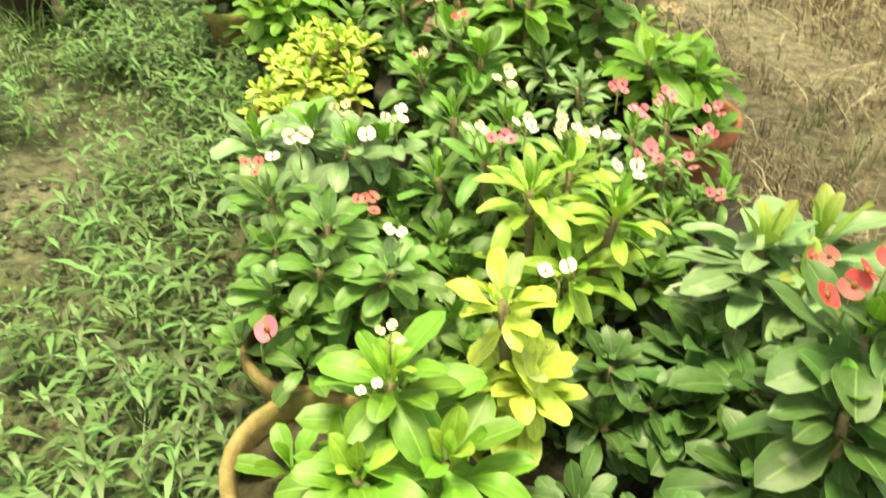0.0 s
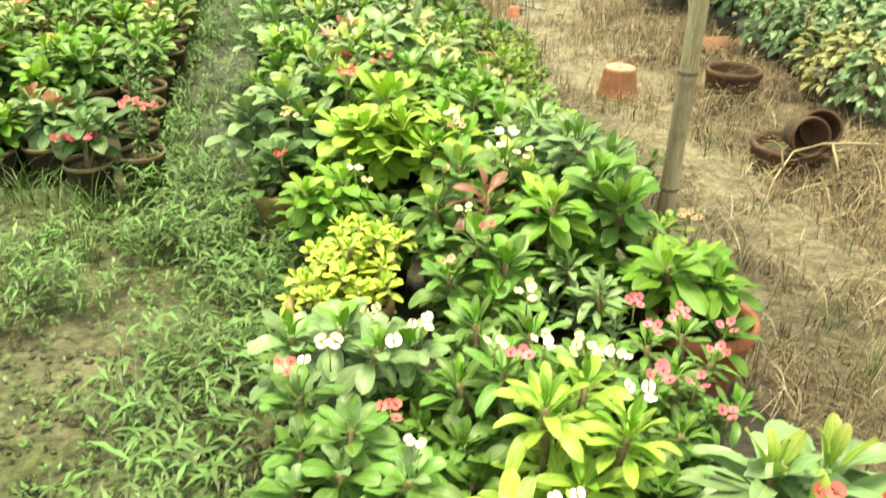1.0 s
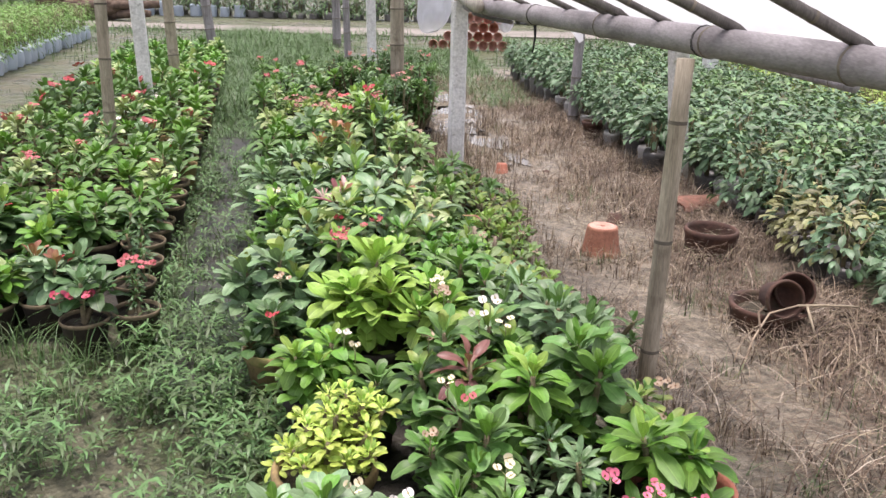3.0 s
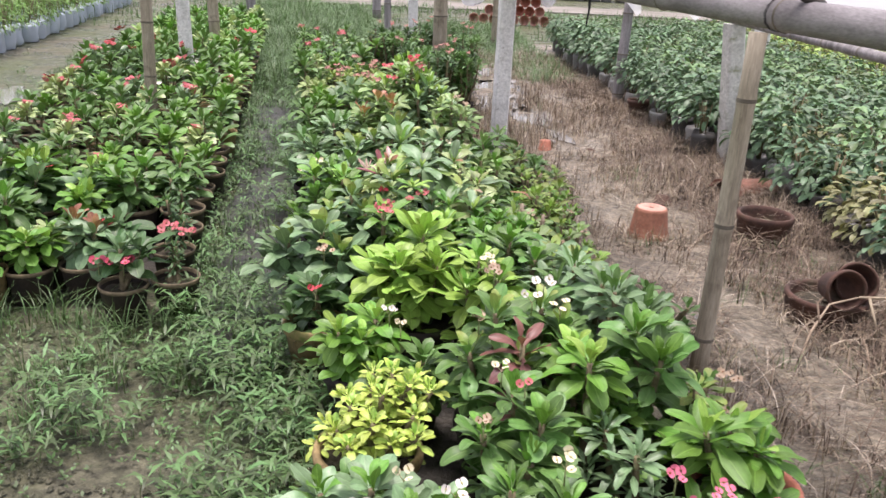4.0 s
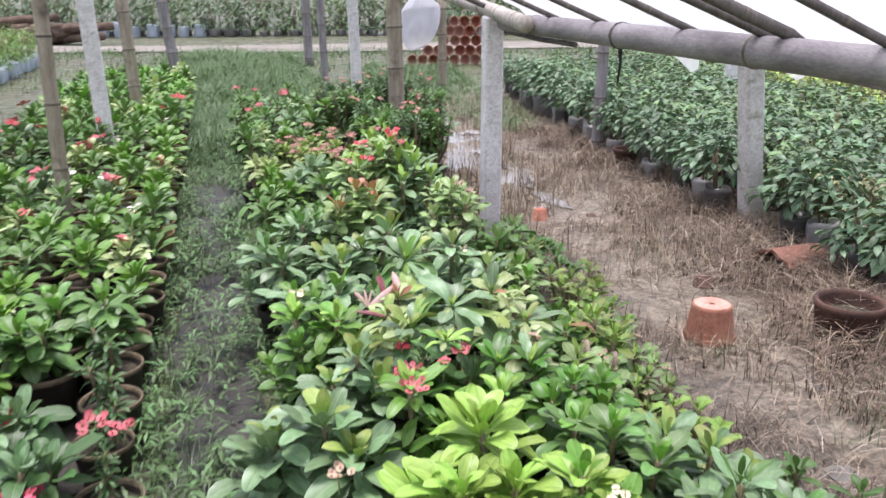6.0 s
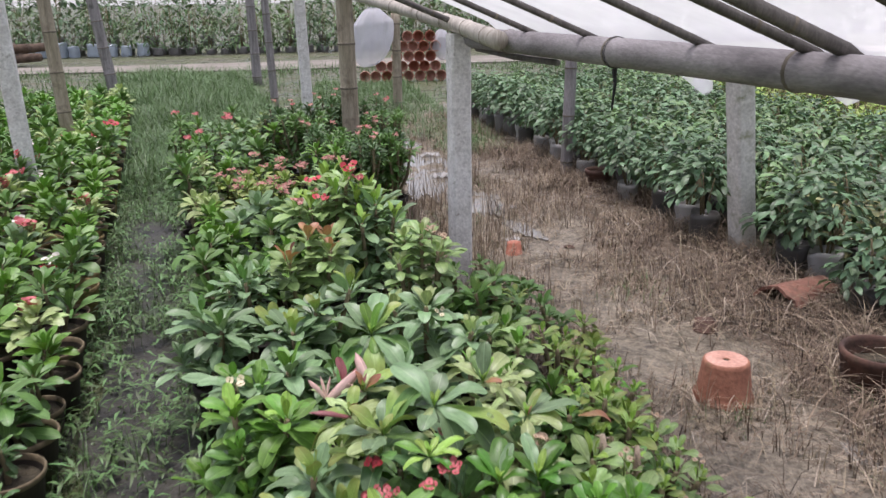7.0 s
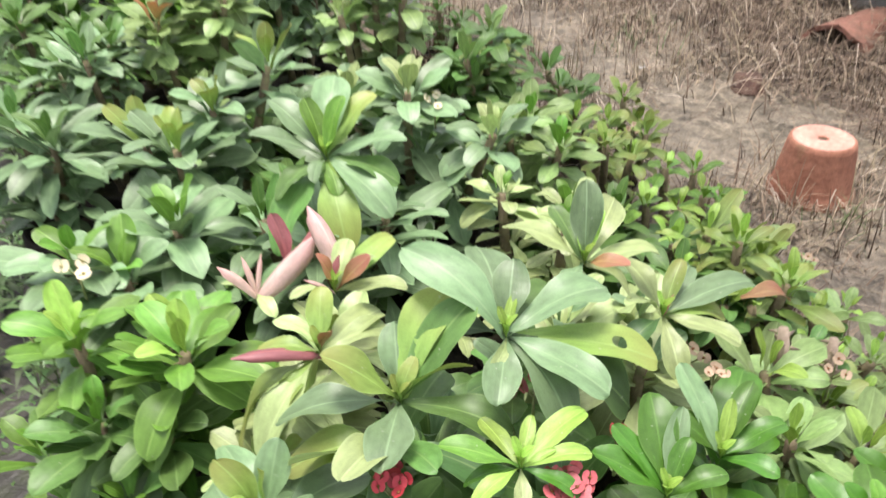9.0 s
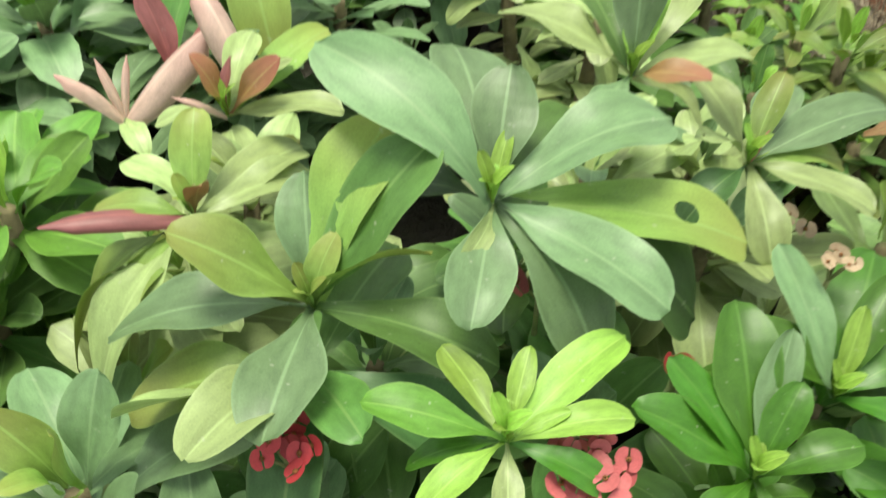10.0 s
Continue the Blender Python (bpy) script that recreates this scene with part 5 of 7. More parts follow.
heart_rosette(grey, (-0.108, 4.785, 0.455), [
    ((-0.168, 4.713, 0.505), "broad", "pale", 1, 0.95, -8), ((-0.081, 4.716, 0.490), "broad", "mid", 0, 1.05, 5), ((-0.205, 4.745, 0.490), "broad", "pale", 5, 0.85, 35), ((-0.215, 4.780, 0.445), "broad", "olive", 2, 0.9, 0),
    ((-0.020, 4.720, 0.44), "broad", "dark", 1, 0.9, 0), ((-0.13, 4.69, 0.43), "broad", "dark", 2, 0.9, 0), ((-0.04, 4.87, 0.46), "broad", "mid", 1, 0.9, 0),
])
heart_rosette(grey, (0.004, 4.815, 0.543), [
    ((0.083, 4.742, 0.523), "broad", "blue", 0, 1.0, 6), ((0.158, 4.801, 0.496), "eaten", "olive", 0, 0.95, 4), ((0.117, 4.845, 0.559), "broad", "blue", 1, 0.95, -6), ((0.026, 4.871, 0.593), "broad", "blue", 3, 1.1, 0),
    ((0.014, 4.945, 0.562), "long", "blue", 1, 1.1, 0), ((-0.073, 4.904, 0.604), "long", "blue", 4, 1.1, -12), ((0.018, 4.842, 0.572), "narrow", "lime", 0, 1.0, 0), ((0.000, 4.834, 0.562), "narrow", "lime", 3, 1.0, 20),
    ((-0.021, 4.741, 0.530), "broad", "blue", 0, 1.1, -6), ((0.052, 4.738, 0.487), "broad", "blue", 2, 1.05, 0), ((-0.025, 4.895, 0.555), "broad", "pale", 4, 0.9, 30), ((-0.012, 4.770, 0.535), "broad", "pale", 2, 0.6, -40),
    ((0.10, 4.90, 0.52), "broad", "mid", 2, 0.9, 0), ((0.12, 4.77, 0.46), "broad", "dark", 1, 1.0, 0), ((-0.05, 4.88, 0.50), "broad", "dark", 1, 0.9, 0),
])
faded_pink = cot((-0.23, 4.98), [(-0.20, 4.93, 0.40), (-0.15, 5.02, 0.40), (-0.24, 4.86, 0.37)], 0.10, "pale crown-of-thorns with pink rolled young leaves", shape="broad", outer="pale", inner="olive", n=11, pot=(0.085, 0.18))
heart_rosette(faded_pink, (-0.170, 4.895, 0.488), [
    ((-0.162, 4.945, 0.537), "broad", "olive", 0, 1.0, 0), ((-0.100, 4.965, 0.480), "broad", "pale", 0, 0.95, 8), ((-0.090, 4.930, 0.475), "broad", "pale", 1, 0.9, 0), ((-0.258, 4.882, 0.508), "slim", "red", 0, 1.5, 0),
    ((-0.235, 4.905, 0.492), "long", "olive", 2, 1.0, 0), ((-0.268, 4.868, 0.409), "broad", "olive", 2, 0.75, 30), ((-0.245, 4.825, 0.420), "broad", "pale", 1, 0.85, 0), ((-0.205, 4.945, 0.505), "broad", "pale", 4, 0.9, 20),
    ((-0.156, 4.882, 0.527), "spoon", "bronze", 0, 0.9, -20), ((-0.22, 4.855, 0.45), "broad", "olive", 1, 0.9, 0), ((-0.19, 4.965, 0.47), "broad", "pale", 2, 0.9, 0),
])
heart_rosette(faded_pink, (-0.146, 4.974, 0.505), [
    ((-0.162, 4.980, 0.553), "spoon", "bronze", 0, 0.9, 0), ((-0.104, 4.980, 0.545), "spoon", "bronze", 3, 0.8, 25), ((-0.066, 4.967, 0.505), "broad", "pale", 0, 0.9, 0), ((-0.070, 5.060, 0.515), "narrow", "olive", 0, 1.0, 20),
    ((-0.195, 4.985, 0.502), "broad", "pale", 4, 0.9, 15), ((-0.120, 5.030, 0.535), "broad", "pale", 1, 0.8, 0), ((-0.178, 4.968, 0.530), "slim", "pink", 0, 1.4, 0), ((-0.100, 5.010, 0.525), "broad", "pale", 2, 0.8, 0),
    ((-0.135, 4.985, 0.545), "spoon", "red", 3, 0.8, -30),
])
heart_rosette(faded_pink, (-0.236, 5.055, 0.455), [
    ((-0.155, 5.085, 0.512), "rolled", "pink", 0, 1.0, 0), ((-0.276, 5.060, 0.500), "rolled", "pink", 1, 0.8, 30), ((-0.248, 5.075, 0.500), "slim", "pink", 0, 1.2, 0), ((-0.225, 5.080, 0.497), "slim", "pink", 0, 1.0, 0),
    ((-0.275, 5.070, 0.470), "spoon", "pale", 1, 0.9, 0), ((-0.215, 5.01, 0.455), "broad", "pale", 2, 0.9, 0),
])
heart_rosette(faded_pink, (-0.195, 5.085, 0.465), [((-0.210, 5.115, 0.530), "spoon", "red", 3, 1.0, 20), ((-0.150, 5.10, 0.52), "slim", "red", 0, 1.2, 0)])
heart_rosette(faded_pink, (-0.135, 5.028, 0.498), [((-0.164, 5.085, 0.552), "rolled", "pink", 1, 1.0, 0)])
heart_rosette(bright, (-0.014, 4.695, 0.500), [
    ((-0.082, 4.717, 0.519), "long", "bright", 0, 1.05, 0), ((-0.036, 4.752, 0.508), "long", "lime", 3, 1.0, 0), ((0.006, 4.733, 0.522), "long", "lime", 3, 0.9, 0), ((0.056, 4.737, 0.515), "long", "lime", 0, 1.05, 0),
    ((0.049, 4.690, 0.505), "long", "lime", 1, 0.9, 0), ((-0.066, 4.668, 0.494), "long", "lime", 1, 1.0, 0), ((-0.022, 4.655, 0.492), "spoon", "pale", 0, 0.9, 0), ((-0.012, 4.708, 0.517), "narrow", "lime", 0, 1.1, 0),
    ((0.018, 4.700, 0.512), "narrow", "lime", 5, 1.0, 0), ((-0.064, 4.700, 0.487), "long", "fresh", 1, 1.0, 0), ((0.03, 4.665, 0.485), "long", "fresh", 1, 1.0, 0),
])
flowers(bright, (0.064, 0.098, 0.486), "coral", 17, 0.0118, 0.022)
flowers(bright, (0.020, 0.060, 0.470), "coral", 9, 0.0118, 0.016)
flowers(bright, (-0.083, 0.147, 0.468), "red", 9, 0.012, 0.018)
flowers(bright, (0.133, 0.154, 0.470), "red", 4, 0.012, 0.012)
flowers(bright, (0.260, 0.216, 0.470), "dry", 6, 0.009, 0.012)
eaten = cot((0.16, 4.96), [(0.19, 4.89, 0.41), (0.12, 4.97, 0.42), (0.22, 4.98, 0.40)], 0.10, "pale grey crown-of-thorns with insect-eaten leaves", shape="broad", outer="pale", inner="blue", n=11, pot=(0.09, 0.18), blooms=[(0.24, 4.88, 0.42, "dry", 5, 0.014)])
heart_rosette(eaten, (0.210, 4.900, 0.465), [
    # The dark leaf's colour stands for the shade seen through the eaten hole.
    ((0.335, 4.935, 0.472), "long", "blue", 0, 1.15, 0), ((0.276, 4.841, 0.463), "broad", "pale", 0, 0.9, 0), ((0.151, 4.861, 0.448), "broad", "dark", 2, 0.9, 0), ((0.247, 4.946, 0.508), "long", "olive", 0, 1.0, 0),
    ((0.185, 4.970, 0.505), "broad", "pale", 1, 0.9, 0), ((0.160, 4.905, 0.500), "broad", "pale", 4, 0.7, 30), ((0.29, 4.90, 0.45), "broad", "olive", 1, 0.9, 0), ((0.222, 4.905, 0.490), "slim", "red", 0, 1.2, 0),
    ((0.20, 4.83, 0.435), "broad", "pale", 1, 0.9, 0), ((0.27, 4.97, 0.48), "broad", "blue", 5, 0.9, 0),
])
heart_rosette(eaten, (0.115, 4.910, 0.545), [
    ((0.122, 4.945, 0.628), "broad", "blue", 0, 0.9, 0), ((0.045, 4.975, 0.565), "broad", "pale", 1, 0.9, 0), ((0.145, 4.870, 0.560), "spoon", "bronze", 4, 1.0, 20), ((0.080, 4.875, 0.545), "broad", "blue", 0, 1.0, 0),
    ((0.208, 4.930, 0.535), "broad", "pale", 0, 0.9, 0), ((0.140, 4.935, 0.595), "narrow", "lime", 0, 1.0, 0), ((0.185, 4.985, 0.570), "broad", "pale", 1, 0.8, 15), ((0.10, 4.98, 0.58), "broad", "mid", 3, 0.8, 0),
    ((0.165, 4.89, 0.51), "broad", "pale", 2, 0.9, 0), ((0.15, 4.99, 0.56), "spoon", "bronze", 5, 0.8, 0),
])
glossy = cot((0.19, 4.70), [(0.22, 4.76, 0.38), (0.14, 4.70, 0.36), (0.26, 4.66, 0.37)], 0.09, "fresh green crown-of-thorns with upright leaves", shape="spoon", outer="fresh", inner="fresh", n=13, pot=(0.085, 0.18))
heart_rosette(glossy, (0.120, 4.680, 0.445), [
    ((0.128, 4.759, 0.500), "long", "fresh", 0, 1.25, 0), ((0.056, 4.710, 0.486), "spoon", "fresh", 0, 0.85, 0), ((0.085, 4.735, 0.49), "spoon", "fresh", 3, 0.8, 0), ((0.150, 4.710, 0.485), "spoon", "fresh", 0, 0.9, 0),
    ((0.150, 4.735, 0.50), "long", "blue", 5, 0.9, 0), ((0.175, 4.675, 0.465), "spoon", "fresh", 1, 0.9, 0), ((0.07, 4.65, 0.45), "spoon", "fresh", 1, 0.9, 0), ((0.12, 4.62, 0.43), "spoon", "fresh", 1, 0.9, 0),
])
heart_rosette(glossy, (0.205, 4.735, 0.415), [
    ((0.269, 4.823, 0.445), "broad", "fresh", 0, 1.0, 0), ((0.190, 4.815, 0.475), "long", "blue", 3, 1.0, 0), ((0.280, 4.750, 0.435), "broad", "fresh", 0, 0.9, 0), ((0.240, 4.690, 0.430), "spoon", "fresh", 1, 0.9, 0),
    ((0.225, 4.765, 0.465), "long", "lime", 3, 0.8, 0), ((0.150, 4.780, 0.455), "broad", "fresh", 1, 0.9, 0), ((0.26, 4.79, 0.46), "narrow", "fresh", 0, 1.1, 0),
])
wide = cot((-0.14, 5.24), [(-0.16, 5.22, 0.43), (-0.05, 5.28, 0.42), (-0.23, 5.30, 0.42)], 0.12, "large spreading grey-green crown-of-thorns", shape="long", outer="blue", inner="mid", n=12, pot=(0.1, 0.18), blooms=[(-0.125, 5.175, 0.455, "coral", 1, 0.02)])
heart_rosette(wide, (-0.130, 5.250, 0.525), [
    ((-0.230, 5.255, 0.570), "long", "blue", 0, 1.15, 0), ((-0.205, 5.200, 0.500), "broad", "mid", 1, 0.9, 0), ((-0.215, 5.160, 0.440), "broad", "mid", 1, 0.85, 0), ((-0.020, 5.240, 0.550), "long", "blue", 0, 1.2, 0),
    ((-0.062, 5.150, 0.480), "long", "blue", 1, 1.2, 0), ((-0.120, 5.190, 0.500), "long", "bright", 0, 1.3, 0), ((-0.125, 5.140, 0.440), "broad", "olive", 1, 0.9, 0), ((-0.100, 5.275, 0.605), "spoon", "bright", 0, 0.9, 0),
    ((-0.055, 5.310, 0.590), "broad", "olive", 0, 0.9, 0), ((-0.150, 5.290, 0.600), "spoon", "bright", 3, 0.9, 0), ((-0.155, 5.200, 0.520), "spoon", "blue", 2, 0.9, 20), ((-0.095, 5.355, 0.600), "broad", "blue", 1, 0.9, 0),
    ((-0.200, 5.320, 0.590), "long", "blue", 0, 1.1, 0), ((-0.04, 5.20, 0.50), "broad", "mid", 1, 0.9, 0),
])
cot((-0.40, 5.02), [(-0.319, 4.983, 0.45), (-0.453, 5.062, 0.43), (-0.34, 5.05, 0.42)], 0.105, "bright bushy crown-of-thorns at the bed edge", shape="spoon", outer="bright", inner="lime", n=15, pot=(0.1, 0.18), low=3)
cot((-0.42, 4.93), [(-0.428, 4.976, 0.37), (-0.351, 4.95, 0.375), (-0.40, 4.90, 0.31)], 0.10, "low fresh green crown-of-thorns beside the path", shape="spoon", outer="mid", inner="bright", n=14, pot=(0.08, 0.16), low=2)
cot((-0.27, 4.74), [(-0.24, 4.74, 0.45), (-0.30, 4.68, 0.40), (-0.18, 4.68, 0.40)], 0.12, "grey-green crown-of-thorns with olive new leaves", shape="broad", outer="blue", inner="olive", n=13, pot=(0.085, 0.18), blooms=[(-0.12, 4.66, 0.43, "coral", 7, 0.017)])
cot((0.33, 4.60), [(0.30, 4.62, 0.43), (0.24, 4.56, 0.41), (0.38, 4.66, 0.40), (0.36, 4.54, 0.40)], 0.09, "fresh upright crown-of-thorns with bright leaves", shape="spoon", outer="fresh", inner="bright", n=14, pot=(0.085, 0.18))
cot((-0.42, 5.27), [(-0.484, 5.247, 0.42), (-0.353, 5.313, 0.42), (-0.42, 5.22, 0.40)], 0.135, "green crown-of-thorns with pale yellow flower", shape="spoon", outer="blue", inner="bright", n=13, pot=(0.09, 0.18), blooms=[(-0.46, 5.17, 0.45, "cream", 3, 0.022), (-0.51, 5.09, 0.42, "cream", 2, 0.02)])
cot((-0.63, 5.76), [(-0.675, 5.78, 0.40), (-0.60, 5.70, 0.39)], 0.125, "grey-green crown-of-thorns beside the wet path", shape="long", outer="blue", inner="mid", n=14, pot=(0.09, 0.18))
cot((-0.36, 5.50), [(-0.36, 5.50, 0.45), (-0.20, 5.635, 0.525), (-0.42, 5.58, 0.43), (-0.30, 5.60, 0.47)], 0.125, "olive-tinted crown-of-thorns in clay pot", shape="spoon", outer="blue", inner="olive", n=14, pot=(0.09, 0.18))
cot((0.16, 5.22), [(0.18, 5.14, 0.45), (0.12, 5.26, 0.44), (0.22, 5.24, 0.42)], 0.07, "pale small-leaved crown-of-thorns with bare twigs", shape="spoon", outer="pale", inner="bright", n=11, pot=(0.09, 0.18))
cot((0.02, 5.52), [(0.02, 5.49, 0.515), (0.139, 5.384, 0.475), (-0.07, 5.56, 0.48)], 0.105, "grey-green crown-of-thorns, leaves fading yellow", shape="spoon", outer="blue", inner="pale", n=14, pot=(0.09, 0.18), blooms=[(0.06, 5.46, 0.50, "cream", 3, 0.016)])
cot((0.24, 5.52), [(0.20, 5.51, 0.42), (0.28, 5.46, 0.40), (0.26, 5.58, 0.40)], 0.09, "soft green crown-of-thorns at the lane edge", shape="spoon", outer="sage", inner="bright", n=13, pot=(0.09, 0.18))
cot((0.25, 5.90), [(0.267, 5.907, 0.45), (0.20, 5.84, 0.42)], 0.12, "glossy green crown-of-thorns at the lane edge", shape="long", outer="mid", inner="sage", n=14, pot=(0.09, 0.18))
cot((-0.54, 5.93), [(-0.554, 5.907, 0.465), (-0.52, 6.0, 0.46), (-0.62, 5.96, 0.42)], 0.115, "grey-green crown-of-thorns with wide pointed leaves", shape="long", outer="blue", inner="mid", n=14, pot=(0.09, 0.18))
cot((0.03, 5.94), [(0.028, 5.942, 0.60), (0.08, 5.90, 0.55), (-0.03, 5.98, 0.57), (0.10, 6.0, 0.52), (-0.05, 5.88, 0.52)], 0.09, "tall twiggy crown-of-thorns with yellowing leaves", shape="spoon", outer="sage", inner="pale", n=11, pot=(0.09, 0.18), blooms=[(0.06, 5.88, 0.62, "dry", 5, 0.014), (0.10, 5.93, 0.58, "dry", 4, 0.014)])
cot((-0.14, 6.35), [(-0.128, 6.393, 0.60), (-0.06, 6.33, 0.56), (-0.18, 6.30, 0.55)], 0.12, "bright long-leaved crown-of-thorns behind the twiggy one", shape="long", outer="blue", inner="lime", n=13, pot=(0.09, 0.18))
cot((-0.36, 6.05), [(-0.36, 6.08, 0.56), (-0.28, 6.02, 0.53), (-0.42, 6.0, 0.50), (-0.30, 6.12, 0.54)], 0.11, "pale crown-of-thorns with bronze young leaves", shape="spoon", outer="sage", inner="bronze", n=13, pot=(0.09, 0.18))
leggy = cot((0.40, 4.84), [(0.36, 4.90, 0.36), (0.33, 4.79, 0.36), (0.44, 4.80, 0.31), (0.45, 4.92, 0.31)], 0.085, "leggy yellowing crown-of-thorns at the lane edge", shape="spoon", outer="sage", inner="lime", n=9, pot=(0.085, 0.18), blooms=[(0.42, 4.86, 0.38, "dry", 3, 0.012)])
cot((0.46, 5.13), [(0.45, 5.143, 0.38), (0.50, 5.08, 0.34), (0.43, 5.20, 0.36), (0.52, 5.18, 0.31)], 0.085, "yellow-green crown-of-thorns with narrow upright leaves", shape="long", outer="olive", inner="lime", n=10, low=2, pot=(0.08, 0.18))


def bare_stem(plant, foot, top, radius):
    """A thick leafless stem set with whorls of stout thorns."""
    foot, top = Vector(foot) - plant.location, Vector(top) - plant.location
    v, f = tube([foot, foot.lerp(top, 0.4) + Vector((0.006, 0, 0)), foot.lerp(top, 0.8), top], [radius * 1.1, radius, radius * 1.05, radius * 0.6], 9)
    for k in range(44):
        p, q = foot.lerp(top, 0.1 + 0.02 * k), 2.4 * k
        d = Vector((math.cos(q), math.sin(q), 0.25))
        side, i = Vector((-d.y, d.x, 0)) * 0.003, len(v)
        o = p + d * radius * 0.8
        v += [tuple(o + side), tuple(o - side), tuple(o + Vector((0, 0, 0.006))), tuple(o + d * 0.012)]
        f += [(i, i + 1, i + 3), (i + 1, i + 2, i + 3), (i + 2, i, i + 3)]
    part("bare_stem", mesh_of("bare_stem", v, f, BARE_STEM), plant, None, "thick tan thorny leafless stem")


bare_stem(leggy, (0.405, 4.88, 0.16), (0.385, 4.92, 0.40), 0.010)
bare_stem(leggy, (0.46, 4.87, 0.14), (0.47, 4.93, 0.36), 0.009)
leaf_to(leggy, (0.335, 4.945, 0.435), (0.42, 4.965, 0.405), "long", "bronze", 1, 1.1, 0)
for x, y, mat, tall in ((0.50, 4.86, "olive", 0.26), (0.56, 4.62, "mid", 0.24), (0.50, 5.05, "mid", 0.28), (0.47, 5.36, "lime", 0.27), (0.44, 5.66, "olive", 0.3), (0.62, 4.45, "olive", 0.22), (0.60, 5.04, "sage", 0.25), (0.66, 4.78, "lime", 0.23), (0.55, 5.22, "sage", 0.27), (0.57, 5.50, "bright", 0.26)):
    cot((x, y), [(x + u, y + w, tall + h) for u, w, h in ((-0.05, 0.03, 0.03), (0.05, -0.04, -0.03), (0.03, 0.06, 0.0), (-0.02, -0.07, 0.02), (0.08, 0.03, -0.06))], 0.06, "leggy half-bare crown-of-thorns with withered blooms", shape="spoon", outer=mat, inner="lime", n=7, low=0, clad=3, pot=(0.07, 0.12), blooms=[(x + 0.04, y - 0.05, tall + 0.03, "dry", 3, 0.011)] if mat in ("olive", "sage") else [])
cot((0.38, 5.16), [(0.36, 5.14, 0.34), (0.42, 5.10, 0.30), (0.40, 5.24, 0.32)], 0.075, "thin crown-of-thorns with bare thorny twigs", shape="spoon", outer="mid", inner="lime", n=9, pot=(0.085, 0.18))


# the rows behind them, up to the far end of the bed
KINDS = (
    ("spoon", "blue", "mid", 0.115, "grey-green crown-of-thorns in the crowded bed"),
    ("spoon", "mid", "bright", 0.10, "mid-green crown-of-thorns in the crowded bed"),
    ("long", "mid", "bright", 0.11, "long-leaved green crown-of-thorns in the bed"),
    ("spoon", "sage", "olive", 0.10, "pale crown-of-thorns with yellowing leaves"),
    ("long", "blue", "mid", 0.125, "large grey-green crown-of-thorns in the crowded bed"),
    ("narrow", "bright", "lime", 0.09, "fresh narrow-leaved crown-of-thorns in the bed"),
)
FAR_KINDS = KINDS[:4] + (
    ("spoon", "mid", "olive", 0.09, "green crown-of-thorns with bronze young leaves"),
    ("spoon", "bright", "lime", 0.09, "fresh crown-of-thorns with light new leaves"),
    ("long", "bright", "lime", 0.09, "fresh bright crown-of-thorns in the bed"),
    ("spoon", "pale", "mid", 0.085, "pale green crown-of-thorns in the crowded bed"),
)
# a bronze-leaved group full of salmon blooms, and a fine-leaved dark mound behind it
salmon = random.Random(15)
for x, y in ((-0.52, 7.15), (-0.70, 7.32), (-0.36, 7.42), (-0.60, 7.62), (-0.82, 7.62), (-0.42, 7.80), (-0.72, 7.95)):
    cot((x, y), [(x + salmon.uniform(-0.1, 0.1), y + salmon.uniform(-0.1, 0.1), salmon.uniform(0.40, 0.47)) for _ in range(4)], 0.075, "dark red-tinged crown-of-thorns covered in salmon blooms", shape="spoon", outer=salmon.choice(("olive", "blue", "mid")), n=13, pot=(0.09, 0.17), joined=True, low=2, blooms=[(x + salmon.uniform(-0.12, 0.12), y + salmon.uniform(-0.14, 0.05), salmon.uniform(0.47, 0.53), "salmon", 6, 0.017) for _ in range(4)])
for x, y in ((-0.22, 8.10), (-0.06, 8.28), (-0.32, 8.36), (-0.12, 8.56), (-0.46, 8.56), (-0.30, 8.74), (-0.66, 9.02), (-0.10, 8.92), (-0.58, 9.46), (-0.84, 9.40), (-0.20, 9.66), (-0.50, 9.86)):
    cot((x, y), [(x + salmon.uniform(-0.13, 0.13), y + salmon.uniform(-0.16, 0.16), salmon.uniform(0.38, 0.54) + (0.06 if y > 8.8 else 0)) for _ in range(18)], 0.075, "dark fine-leaved bushy plant dotted with red blooms", shape="narrow", outer=salmon.choice(("dark", "mid")), n=16, pot=(0.1, 0.18), joined=True, low=12, blooms=[(x + salmon.uniform(-0.15, 0.15), y + salmon.uniform(-0.15, 0.1), salmon.uniform(0.54, 0.62) + (0.06 if y > 8.8 else 0), "coral" if salmon.random() < 0.3 else "salmon", 4, 0.015) for _ in range(2)])
TAKEN = [(o.location.x, o.location.y) for o in scene.objects if o.name.startswith("potted_plant")]


def free(x, y, gap):
    return all((x - u) ** 2 + (y - v) ** 2 > gap * gap for u, v in TAKEN)


